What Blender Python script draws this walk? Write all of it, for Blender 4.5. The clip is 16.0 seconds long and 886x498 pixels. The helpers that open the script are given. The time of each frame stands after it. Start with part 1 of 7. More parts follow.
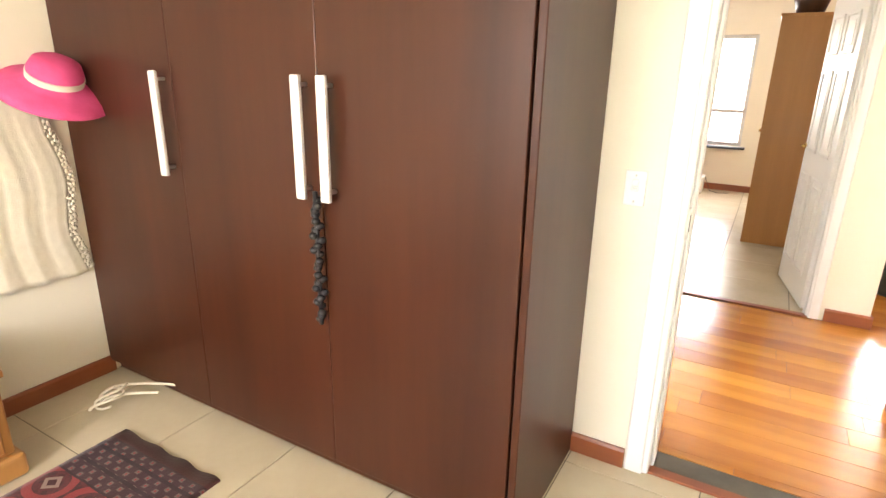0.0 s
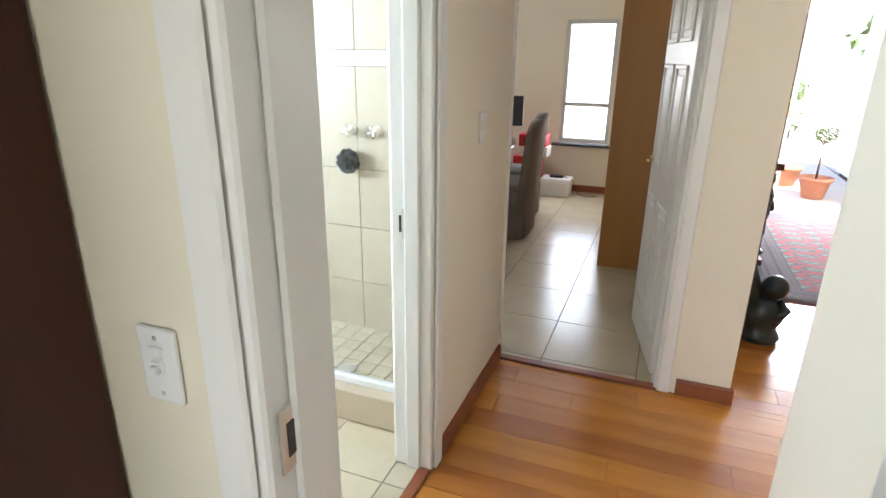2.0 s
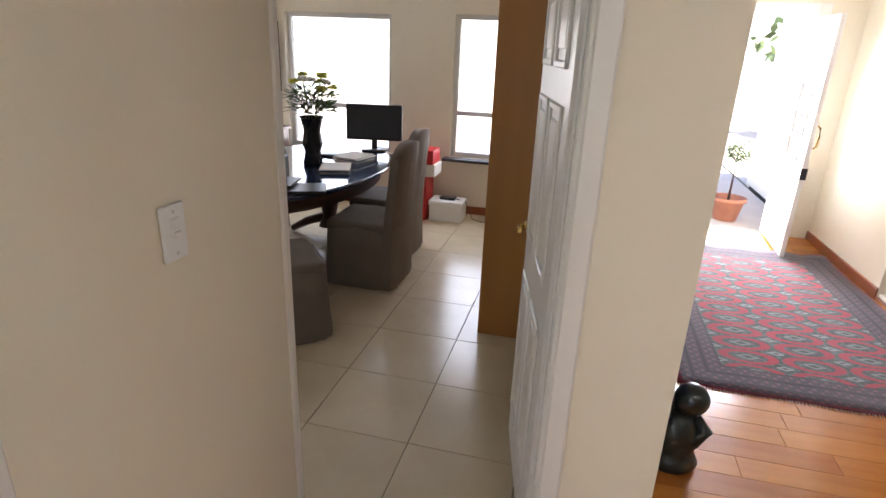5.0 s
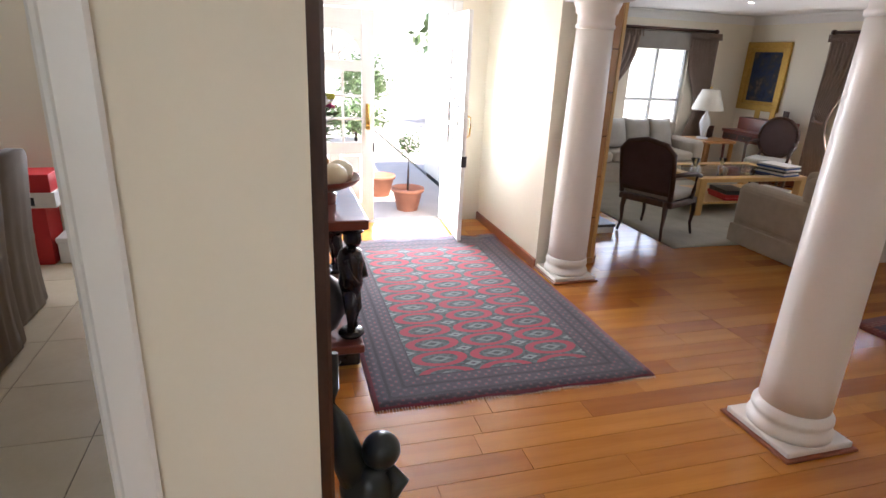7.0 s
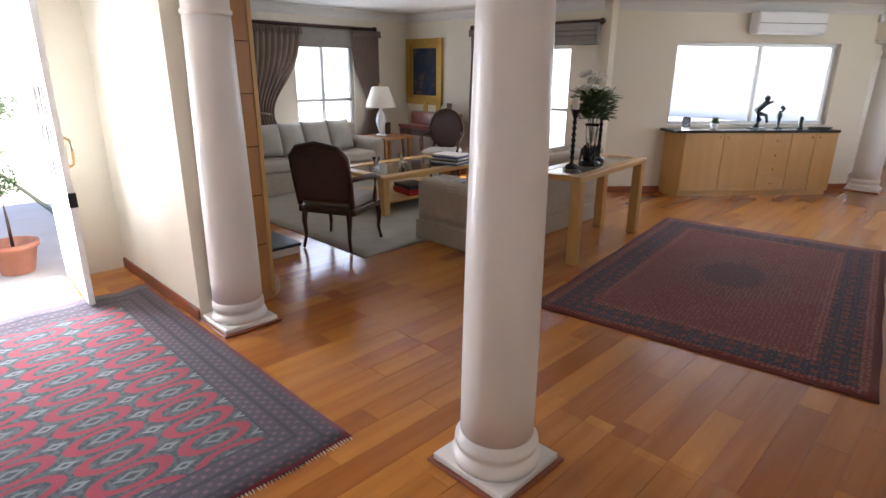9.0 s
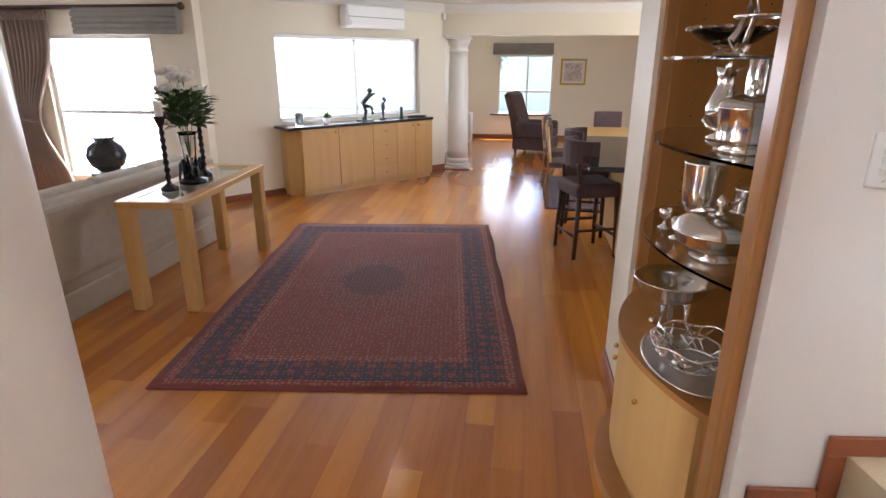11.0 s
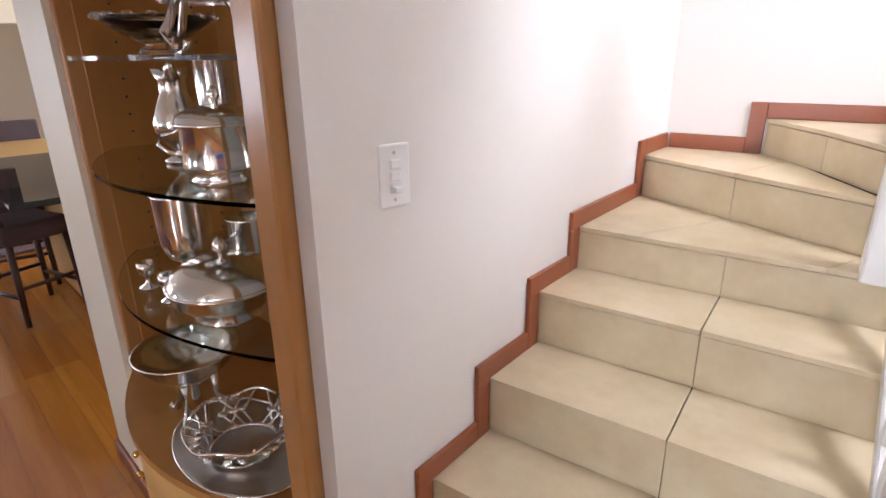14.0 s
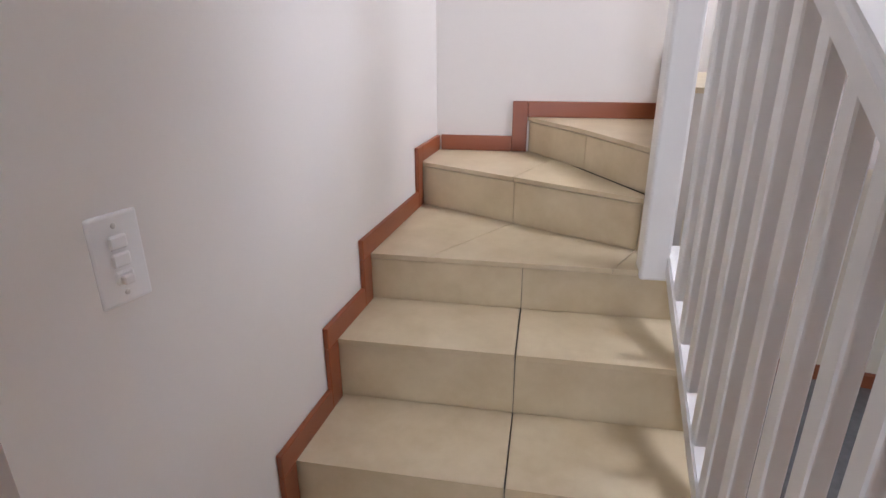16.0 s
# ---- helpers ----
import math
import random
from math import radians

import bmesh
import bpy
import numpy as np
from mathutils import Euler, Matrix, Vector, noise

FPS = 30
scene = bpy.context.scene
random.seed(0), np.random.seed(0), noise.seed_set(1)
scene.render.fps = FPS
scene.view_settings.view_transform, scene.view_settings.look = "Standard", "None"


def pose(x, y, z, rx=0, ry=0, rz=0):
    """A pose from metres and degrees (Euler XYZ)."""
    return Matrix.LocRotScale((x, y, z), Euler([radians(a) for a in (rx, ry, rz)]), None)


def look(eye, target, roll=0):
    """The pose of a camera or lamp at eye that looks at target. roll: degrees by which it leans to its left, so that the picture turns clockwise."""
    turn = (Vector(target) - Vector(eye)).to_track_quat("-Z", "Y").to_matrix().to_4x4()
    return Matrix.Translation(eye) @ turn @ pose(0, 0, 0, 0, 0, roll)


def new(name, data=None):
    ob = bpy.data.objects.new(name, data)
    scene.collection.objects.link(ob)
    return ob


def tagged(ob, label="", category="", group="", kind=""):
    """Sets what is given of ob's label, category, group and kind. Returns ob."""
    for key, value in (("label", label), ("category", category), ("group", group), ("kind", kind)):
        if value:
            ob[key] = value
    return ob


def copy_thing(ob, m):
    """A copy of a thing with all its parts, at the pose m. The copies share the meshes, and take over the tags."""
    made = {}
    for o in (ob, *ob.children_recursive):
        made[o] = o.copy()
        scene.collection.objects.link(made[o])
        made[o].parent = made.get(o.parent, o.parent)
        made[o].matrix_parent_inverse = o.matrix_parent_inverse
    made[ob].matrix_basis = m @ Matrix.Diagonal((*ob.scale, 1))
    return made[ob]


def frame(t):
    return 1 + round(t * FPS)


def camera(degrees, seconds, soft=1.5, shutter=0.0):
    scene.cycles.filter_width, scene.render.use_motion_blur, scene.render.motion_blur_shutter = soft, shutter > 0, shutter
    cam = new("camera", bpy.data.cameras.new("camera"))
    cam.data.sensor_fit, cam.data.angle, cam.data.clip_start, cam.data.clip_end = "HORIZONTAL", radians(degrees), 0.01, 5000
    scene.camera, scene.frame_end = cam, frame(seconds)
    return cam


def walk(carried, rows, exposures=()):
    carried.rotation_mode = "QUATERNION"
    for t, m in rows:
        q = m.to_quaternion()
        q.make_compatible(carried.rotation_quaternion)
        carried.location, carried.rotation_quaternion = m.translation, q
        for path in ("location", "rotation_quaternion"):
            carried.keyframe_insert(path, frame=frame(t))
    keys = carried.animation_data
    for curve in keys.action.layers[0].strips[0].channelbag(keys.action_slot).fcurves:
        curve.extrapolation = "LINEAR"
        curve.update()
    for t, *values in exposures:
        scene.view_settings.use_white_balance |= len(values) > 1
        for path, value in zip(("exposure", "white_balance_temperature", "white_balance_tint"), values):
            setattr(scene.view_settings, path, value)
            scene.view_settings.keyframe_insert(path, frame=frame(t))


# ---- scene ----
cam = camera(76.7, 16.0)
PATH = [
    (0, (0.147, -0.388, 1.514), (-0.801, 1.263, 0.902), 1.1),
    (0.2, (0.18, -0.241, 1.518), (-0.711, 1.439, 0.9), 0.9),
    (0.5, (0.231, -0.037, 1.571), (-0.591, 1.671, 0.934), 0.8),
    (0.6, (0.252, 0.059, 1.551), (-0.554, 1.774, 0.913), 1.4),
    (1, (0.317, 0.374, 1.59), (-0.43, 2.112, 0.943), 0.7),
    (1.5, (0.386, 0.761, 1.581), (-0.309, 2.52, 0.931), 0.6),
    (2, (0.418, 1.082, 1.568), (-0.264, 2.847, 0.921), 0.7),
    (2.5, (0.424, 1.354, 1.569), (-0.257, 3.119, 0.922), 0.7),
    (3, (0.43, 1.606, 1.56), (-0.248, 3.372, 0.911), 1.1),
    (3.2, (0.435, 1.698, 1.557), (-0.241, 3.464, 0.908), 1.1),
    (5.3, (0.584, 2.435, 1.709), (0.242, 4.284, 1.026), 2.5),
    (5.5, (0.612, 2.502, 1.711), (0.345, 4.364, 1.031), 2.5),
    (6, (0.678, 2.626, 1.703), (0.689, 4.512, 1.039), 2.4),
    (6.5, (0.776, 2.739, 1.698), (1.059, 4.605, 1.036), 2.3),
    (7, (0.826, 2.883, 1.711), (1.369, 4.691, 1.052), 2.7),
    (7.5, (1.021, 3.008, 1.719), (1.729, 4.759, 1.063), 1.5),
    (8, (1.163, 3.132, 1.721), (2.117, 4.766, 1.074), 1.4),
    (8.5, (1.365, 3.255, 1.683), (2.539, 4.746, 1.051), 1.0),
    (9, (1.559, 3.387, 1.646), (2.919, 4.719, 1.031), 0.5),
    (9.5, (1.713, 3.534, 1.673), (3.277, 4.613, 1.047), 0.6),
    (9.7, (1.811, 3.547, 1.664), (3.442, 4.523, 1.04), 0.4),
    (11.8, (2.535, 3.673, 1.677), (4.423, 3.492, 1.041), 0.5),
    (12, (2.567, 3.677, 1.679), (4.441, 3.389, 1.045), 0.5),
    (12.5, (2.671, 3.677, 1.676), (4.471, 3.067, 1.053), 0.6),
    (13, (2.763, 3.656, 1.687), (4.426, 2.742, 1.054), -0.2),
    (13.5, (2.848, 3.588, 1.684), (4.349, 2.44, 1.031), -0.2),
    (14, (2.89, 3.5, 1.69), (4.234, 2.177, 1.025), -0.7),
    (14.5, (2.929, 3.429, 1.687), (4.118, 1.968, 1.014), -0.8),
    (15, (2.982, 3.368, 1.696), (3.982, 1.779, 1.006), -0.8),
    (15.5, (3.032, 3.324, 1.708), (3.839, 1.637, 1.001), -0.6),
    (16, (3.078, 3.3, 1.735), (3.746, 1.555, 1.021), -0.4),
]
EXPOSURES = [(0, 3.6, 7300, 20), (0.5, 3.7, 6900, 18), (1.0, 3.65, 6700, 16), (1.5, 2.95, 6450, 15), (2.0, 2.4, 6300, 14), (3.0, 2.0, 6000, 14), (5.3, 2.05, 6500, 20), (6.0, 1.9, 6400, 20), (7.0, 1.88, 6200, 18), (8.0, 1.92, 6100, 18), (9.7, 1.85, 6000, 18), (12.0, 2.85, 6000, 19), (13.5, 2.7, 5950, 20), (14.5, 1.95, 5900, 20), (15.5, 1.75, 5850, 20), (16.0, 1.5, 5850, 20)]
walk(cam, [(t, look(eye, target, roll)) for t, eye, target, roll in PATH], EXPOSURES)

# ---- world, sun, window light ----
world = bpy.data.worlds.new("sky")
world.use_nodes = True
scene.world = world
sky = world.node_tree.nodes.new("ShaderNodeTexSky")
sky.sky_type, sky.sun_disc = "NISHITA", False
sky.sun_elevation, sky.sun_rotation = radians(68), radians(137)
world.node_tree.links.new(sky.outputs[0], world.node_tree.nodes["Background"].inputs[0])
world.node_tree.nodes["Background"].inputs[1].default_value = 0.15
sun_data = bpy.data.lights.new("sun", "SUN")
sun_data.energy, sun_data.angle, sun_data.color = 5.0, radians(0.5), (1.0, 0.95, 0.86)
sun = new("sun", sun_data)
sun.matrix_world = look((0, 0, 0), (-0.28, 0.3, -1.0))


def window_light(name, at, toward, w, h, watts, colour=(0.90, 0.95, 1.0)):
    d = bpy.data.lights.new(name, "AREA")
    d.shape, d.size, d.size_y, d.energy, d.color = "RECTANGLE", w, h, watts, colour
    o = new(name, d)
    o.matrix_world = look(at, (at[0] + toward[0], at[1] + toward[1], at[2] + toward[2]))
    return o


window_light("bedroom_window_light", (-0.7, -2.9, 1.5), (0, 1, -0.05), 2.2, 1.3, 11)
window_light("bathroom_window_light", (-2.58, 2.35, 1.62), (1, 0, -0.1), 0.8, 0.6, 13, (0.70, 0.86, 1.0))
window_light("study_window_light", (-2.03, 8.05, 1.3), (0, -1, -0.1), 1.15, 1.3, 6)
window_light("study_window_light_b", (-0.48, 8.05, 1.3), (0, -1, -0.1), 0.55, 1.3, 4)
window_light("front_door_light", (2.1, 8.62, 1.05), (0, -1, -0.1), 0.78, 1.9, 32)
window_light("living_window_light", (6.55, 11.0, 1.35), (0, -1, -0.1), 1.3, 1.3, 5)
window_light("living_side_window_light", (8.66, 8.5, 1.2), (-1, 0, -0.1), 1.6, 1.8, 9)
window_light("patio_window_light", (10.05, 6.0, 1.45), (-0.67, -0.74, -0.1), 1.8, 1.0, 9)
window_light("far_window_light", (15.55, 3.9, 1.3), (-1, 0, -0.1), 1.1, 1.1, 3.2)
window_light("dining_side_light", (9.5, -0.4, 1.5), (0, 1, -0.1), 3.0, 1.6, 16)
# added lamp at an assumed, unseen upper opening, to light the stairs from above
window_light("stair_unseen_window_light", (1.06, 2.0, 3.9), (1, 0.0, -0.9), 1.1, 1.1, 33, (0.96, 0.97, 0.98))

# ---- materials ----


def shader(name):
    m = bpy.data.materials.new(name)
    m.use_nodes = True
    return m, m.node_tree, m.node_tree.nodes["Principled BSDF"]


def calc(nt, op, a, b=None, c=None):
    n = nt.nodes.new("ShaderNodeMath")
    n.operation = op
    for i, v in enumerate((a, b, c)):
        if v is None:
            continue
        if isinstance(v, (int, float)):
            n.inputs[i].default_value = v
        else:
            nt.links.new(v, n.inputs[i])
    return n.outputs[0]


def mixed(nt, f, a, b):
    n = nt.nodes.new("ShaderNodeMix")
    n.data_type = "RGBA"
    for i, v in ((0, f), (6, a), (7, b)):
        if isinstance(v, (int, float)):
            n.inputs[i].default_value = v
        elif isinstance(v, tuple):
            n.inputs[i].default_value = (*v, 1)
        else:
            nt.links.new(v, n.inputs[i])
    return n.outputs[2]


def noisy(nt, scale, detail=4, stretch=(1, 1, 1), rough=0.55):
    co = nt.nodes.new("ShaderNodeTexCoord")
    mp = nt.nodes.new("ShaderNodeMapping")
    mp.inputs["Scale"].default_value = stretch
    nt.links.new(co.outputs["Object"], mp.inputs[0])
    n = nt.nodes.new("ShaderNodeTexNoise")
    n.inputs["Scale"].default_value, n.inputs["Detail"].default_value, n.inputs["Roughness"].default_value = scale, detail, rough
    nt.links.new(mp.outputs[0], n.inputs["Vector"])
    return n.outputs["Fac"]


def bump(nt, b, height, strength, distance=0.01):
    n = nt.nodes.new("ShaderNodeBump")
    n.inputs["Strength"].default_value, n.inputs["Distance"].default_value = strength, distance
    nt.links.new(height, n.inputs["Height"])
    nt.links.new(n.outputs[0], b.inputs["Normal"])


def contrast(nt, f, lo, hi):
    n = nt.nodes.new("ShaderNodeMapRange")
    nt.links.new(f, n.inputs[0])
    n.inputs[1].default_value, n.inputs[2].default_value = lo, hi
    return n.outputs[0]


def surface(name, a, b, rough=0.6, metal=0.0, scale=6, fine=60, grain=0.15, stretch=(1, 1, 1), random_tint=0.0, coat=0.0, specular=0.5):
    """A two-scale mottled surface between the colours a and b."""
    m, nt, p = shader(name)
    big = contrast(nt, noisy(nt, scale, 6, stretch), 0.24, 0.76)
    small = noisy(nt, fine, 3, stretch)
    f = calc(nt, "ADD", calc(nt, "MULTIPLY", big, 0.7), calc(nt, "MULTIPLY", small, 0.3))
    col = mixed(nt, f, a, b)
    if random_tint:
        info = nt.nodes.new("ShaderNodeObjectInfo")
        geo = nt.nodes.new("ShaderNodeNewGeometry")
        r = calc(nt, "FRACT", calc(nt, "ADD", info.outputs["Random"], geo.outputs["Random Per Island"]))
        hsv = nt.nodes.new("ShaderNodeHueSaturation")
        nt.links.new(col, hsv.inputs["Color"])
        nt.links.new(calc(nt, "ADD", 1 - random_tint, calc(nt, "MULTIPLY", r, 2 * random_tint)), hsv.inputs["Value"])
        nt.links.new(calc(nt, "ADD", 0.5 - random_tint * 0.03, calc(nt, "MULTIPLY", r, random_tint * 0.06)), hsv.inputs["Hue"])
        col = hsv.outputs[0]
    nt.links.new(col, p.inputs["Base Color"])
    p.inputs["Metallic"].default_value = metal
    nt.links.new(calc(nt, "ADD", rough * 0.94, calc(nt, "MULTIPLY", noisy(nt, scale * 1.7, 3, stretch), rough * 0.12)), p.inputs["Roughness"])
    p.inputs["Specular IOR Level"].default_value = specular
    p.inputs["Coat Weight"].default_value = coat
    p.inputs["Coat Roughness"].default_value = 0.16
    if grain:
        bump(nt, p, small, grain, 0.004)
    return m


def glassy(name, tint=(0.95, 0.98, 0.97), ior=1.45, rough=0.0):
    m, nt, p = shader(name)
    p.inputs["Base Color"].default_value = (*tint, 1)
    p.inputs["Transmission Weight"].default_value, p.inputs["Roughness"].default_value, p.inputs["IOR"].default_value = 1, rough, ior
    return m


def glowing(name, colour, strength):
    m, nt, p = shader(name)
    p.inputs["Emission Color"].default_value = (*colour, 1)
    p.inputs["Emission Strength"].default_value = strength
    return m


WALL = surface("cream_wall_paint", (0.80, 0.74, 0.60), (0.86, 0.80, 0.66), 0.55, scale=1.2, fine=90, grain=0.06)
WALL_STAIR = surface("pale_wall_paint", (0.71, 0.675, 0.63), (0.76, 0.725, 0.68), 0.5, scale=1.0, fine=90, grain=0.06)
CEIL = surface("ceiling_paint", (0.80, 0.79, 0.76), (0.86, 0.85, 0.82), 0.7, scale=1.5, grain=0.03)
WHITE = surface("white_gloss_paint", (0.80, 0.79, 0.76), (0.87, 0.86, 0.83), 0.3, scale=3, fine=70, grain=0.05)
PLASTIC = surface("white_plastic", (0.84, 0.84, 0.83), (0.88, 0.88, 0.87), 0.35, scale=4, grain=0.0)
COLUMN = surface("column_paint", (0.80, 0.77, 0.72), (0.87, 0.84, 0.79), 0.32, scale=2, fine=50, grain=0.05)
BOARD = surface("polished_floor_board", (0.38, 0.124, 0.018), (0.62, 0.25, 0.042), 0.2, scale=2.2, fine=22, grain=0.02, stretch=(0.35, 5, 1), random_tint=0.22, coat=0.35)
SKIRT = surface("red_brown_skirting", (0.21, 0.055, 0.020), (0.32, 0.095, 0.035), 0.38, scale=3, fine=40, grain=0.05, stretch=(0.5, 0.5, 4))
TILE = surface("beige_floor_tile", (0.52, 0.44, 0.30), (0.64, 0.56, 0.41), 0.22, scale=3.5, fine=25, grain=0.03, random_tint=0.05)
GROUT = surface("dark_grout", (0.10, 0.085, 0.065), (0.16, 0.14, 0.11), 0.9, scale=12)
STAIR_TILE = surface("travertine_stair_tile", (0.52, 0.41, 0.24), (0.72, 0.62, 0.43), 0.3, scale=7, fine=34, grain=0.02, random_tint=0.035)
BATH_TILE = surface("warm_beige_wall_tile", (0.50, 0.40, 0.28), (0.62, 0.52, 0.39), 0.25, scale=3, fine=22, grain=0.03, random_tint=0.05)
BATH_BORDER = surface("pale_relief_border_tile", (0.62, 0.55, 0.44), (0.75, 0.69, 0.58), 0.3, scale=30, fine=90, grain=0.5)
WARDROBE = surface("dark_mahogany_veneer", (0.030, 0.008, 0.004), (0.074, 0.021, 0.009), 0.34, scale=0.9, fine=9, grain=0.01, stretch=(4, 4, 0.3), specular=0.3)
SATIN = surface("satin_aluminium_bar", (0.74, 0.73, 0.71), (0.80, 0.79, 0.77), 0.4, metal=0.35, scale=8, grain=0.02)
OAK = surface("honey_oak_veneer", (0.40, 0.18, 0.05), (0.52, 0.26, 0.085), 0.33, scale=2.5, fine=26, grain=0.05, stretch=(5, 5, 0.4), coat=0.1)
BEECH = surface("pale_beech_veneer", (0.57, 0.33, 0.105), (0.68, 0.43, 0.155), 0.33, scale=2.5, fine=26, grain=0.04, stretch=(5, 5, 0.4), coat=0.1)
CUPBOARD = surface("orange_wood_veneer", (0.36, 0.155, 0.032), (0.46, 0.21, 0.05), 0.42, scale=2, fine=26, grain=0.04, stretch=(5, 5, 0.3))
DARKWOOD = surface("dark_carved_wood", (0.035, 0.016, 0.010), (0.09, 0.038, 0.022), 0.35, scale=5, fine=40, grain=0.1, stretch=(3, 3, 1))
REDWOOD = surface("red_stained_wood", (0.12, 0.025, 0.014), (0.24, 0.055, 0.03), 0.3, scale=4, fine=40, grain=0.05, stretch=(1, 4, 1), coat=0.3)
EBONY = surface("polished_black_wood", (0.008, 0.008, 0.010), (0.022, 0.02, 0.022), 0.25, scale=8, grain=0.06)
# dark tabletop; the blue of reflected sky is put into its base colour
TABLETOP = surface("polished_tabletop_sky_tint", (0.006, 0.018, 0.060), (0.012, 0.030, 0.090), 0.08, scale=4, fine=40, grain=0.01, stretch=(4, 1, 1), coat=0.6)
SLIP = surface("grey_brown_slipcover", (0.16, 0.135, 0.115), (0.23, 0.20, 0.17), 0.9, scale=5, fine=300, grain=0.3)
SOFA = surface("pale_damask_fabric", (0.42, 0.37, 0.29), (0.54, 0.48, 0.39), 0.85, scale=11, fine=240, grain=0.25)
CUSHION = surface("silver_grey_cushion", (0.40, 0.38, 0.33), (0.50, 0.48, 0.43), 0.75, scale=9, fine=260, grain=0.25)
CURTAIN = surface("taupe_curtain_fabric", (0.20, 0.145, 0.115), (0.29, 0.215, 0.17), 0.85, scale=5, fine=260, grain=0.2)
PURPLE = surface("plum_upholstery", (0.075, 0.045, 0.045), (0.12, 0.075, 0.075), 0.8, scale=6, fine=240, grain=0.25)
CHROME = surface("polished_silver", (0.80, 0.78, 0.74), (0.90, 0.88, 0.84), 0.14, metal=1, scale=6, grain=0.01)
STEEL = surface("brushed_steel", (0.62, 0.61, 0.59), (0.74, 0.73, 0.71), 0.3, metal=1, scale=8, grain=0.03)
BRASS = surface("brass", (0.62, 0.42, 0.13), (0.75, 0.53, 0.2), 0.25, metal=1, scale=8, grain=0.02)
GOLD = surface("gilded_frame", (0.42, 0.25, 0.05), (0.62, 0.40, 0.10), 0.4, metal=0.6, scale=25, fine=120, grain=0.5)
BLACK = surface("black_plastic", (0.010, 0.010, 0.011), (0.022, 0.022, 0.024), 0.4, scale=10, grain=0.03)
GRANITE = surface("black_granite", (0.012, 0.013, 0.013), (0.05, 0.05, 0.048), 0.12, scale=120, fine=300, grain=0.0)
CERAMIC = surface("white_ceramic", (0.80, 0.81, 0.81), (0.85, 0.86, 0.86), 0.1, scale=2, grain=0.0)
BRONZE = surface("dark_bronze", (0.018, 0.024, 0.02), (0.05, 0.06, 0.05), 0.3, metal=0.3, scale=10, grain=0.15)
LEAF = surface("leaf_green", (0.035, 0.085, 0.018), (0.10, 0.18, 0.04), 0.55, scale=14, grain=0.1, random_tint=0.35)
LEAF_SUN = surface("sunlit_garden_leaf", (0.09, 0.14, 0.05), (0.16, 0.22, 0.09), 0.6, scale=8, grain=0.1, random_tint=0.4)
PETAL = surface("white_petal", (0.76, 0.74, 0.66), (0.86, 0.84, 0.78), 0.7, scale=20, grain=0.1)
PINK = surface("pink_straw", (0.62, 0.05, 0.17), (0.78, 0.10, 0.28), 0.7, scale=14, fine=200, grain=0.5)
LACE = surface("cream_lace", (0.70, 0.64, 0.50), (0.82, 0.76, 0.62), 0.85, scale=30, fine=200, grain=0.6)
RED = surface("red_card", (0.42, 0.012, 0.014), (0.52, 0.022, 0.022), 0.5, scale=6, grain=0.03)
YELLOW = surface("yellow_petal", (0.62, 0.55, 0.05), (0.45, 0.50, 0.08), 0.6, scale=12, grain=0.1)
MAGENTA = surface("magenta_petal", (0.45, 0.03, 0.14), (0.60, 0.06, 0.22), 0.6, scale=12, grain=0.1)
PAPER = surface("paper", (0.66, 0.63, 0.57), (0.78, 0.75, 0.69), 0.8, scale=10, grain=0.05)
BLUE = surface("blue_cloth_cover", (0.03, 0.07, 0.22), (0.06, 0.12, 0.32), 0.6, scale=10, grain=0.1)
TERRACOTTA = surface("terracotta", (0.34, 0.13, 0.07), (0.45, 0.19, 0.11), 0.8, scale=8, grain=0.2)
GOURD = surface("ivory_gourd", (0.62, 0.55, 0.36), (0.76, 0.70, 0.50), 0.4, scale=6, grain=0.05)
NICKEL = surface("alu_window_frame", (0.62, 0.62, 0.61), (0.72, 0.72, 0.71), 0.4, metal=0.4, scale=6, grain=0.02)
PAVING = surface("pale_paving", (0.44, 0.39, 0.33), (0.55, 0.49, 0.43), 0.85, scale=3, fine=40, grain=0.3)
GRASS = surface("lawn", (0.04, 0.09, 0.02), (0.10, 0.17, 0.05), 0.9, scale=3, fine=60, grain=0.4)
PLASTER = surface("garden_wall_plaster", (0.74, 0.71, 0.65), (0.82, 0.79, 0.73), 0.9, scale=2, fine=40, grain=0.3)
CREAMRUG = surface("cream_carpet_pile", (0.36, 0.34, 0.27), (0.50, 0.47, 0.38), 0.95, scale=5, fine=120, grain=0.4)
NOOK = surface("grey_mottled_floor", (0.13, 0.13, 0.14), (0.27, 0.27, 0.28), 0.4, scale=14, fine=60, grain=0.05)
SLATE = surface("dark_slate", (0.02, 0.022, 0.026), (0.045, 0.048, 0.055), 0.35, scale=6, grain=0.1)
BLIND = surface("grey_roman_blind", (0.24, 0.22, 0.20), (0.33, 0.31, 0.28), 0.85, scale=6, fine=200, grain=0.2)
SHADE = surface("cream_lampshade", (0.70, 0.66, 0.56), (0.80, 0.76, 0.66), 0.8, scale=10, grain=0.1)
GLASS = glassy("clear_glass", ior=1.1)
SHELFGLASS = glassy("shelf_glass", (0.86, 0.93, 0.91), 1.3)
CRYSTAL = glassy("cut_glass", (0.97, 0.98, 0.98), 1.5, 0.03)
DOWNLIGHT = glowing("downlight_lens", (1.0, 0.9, 0.75), 12)


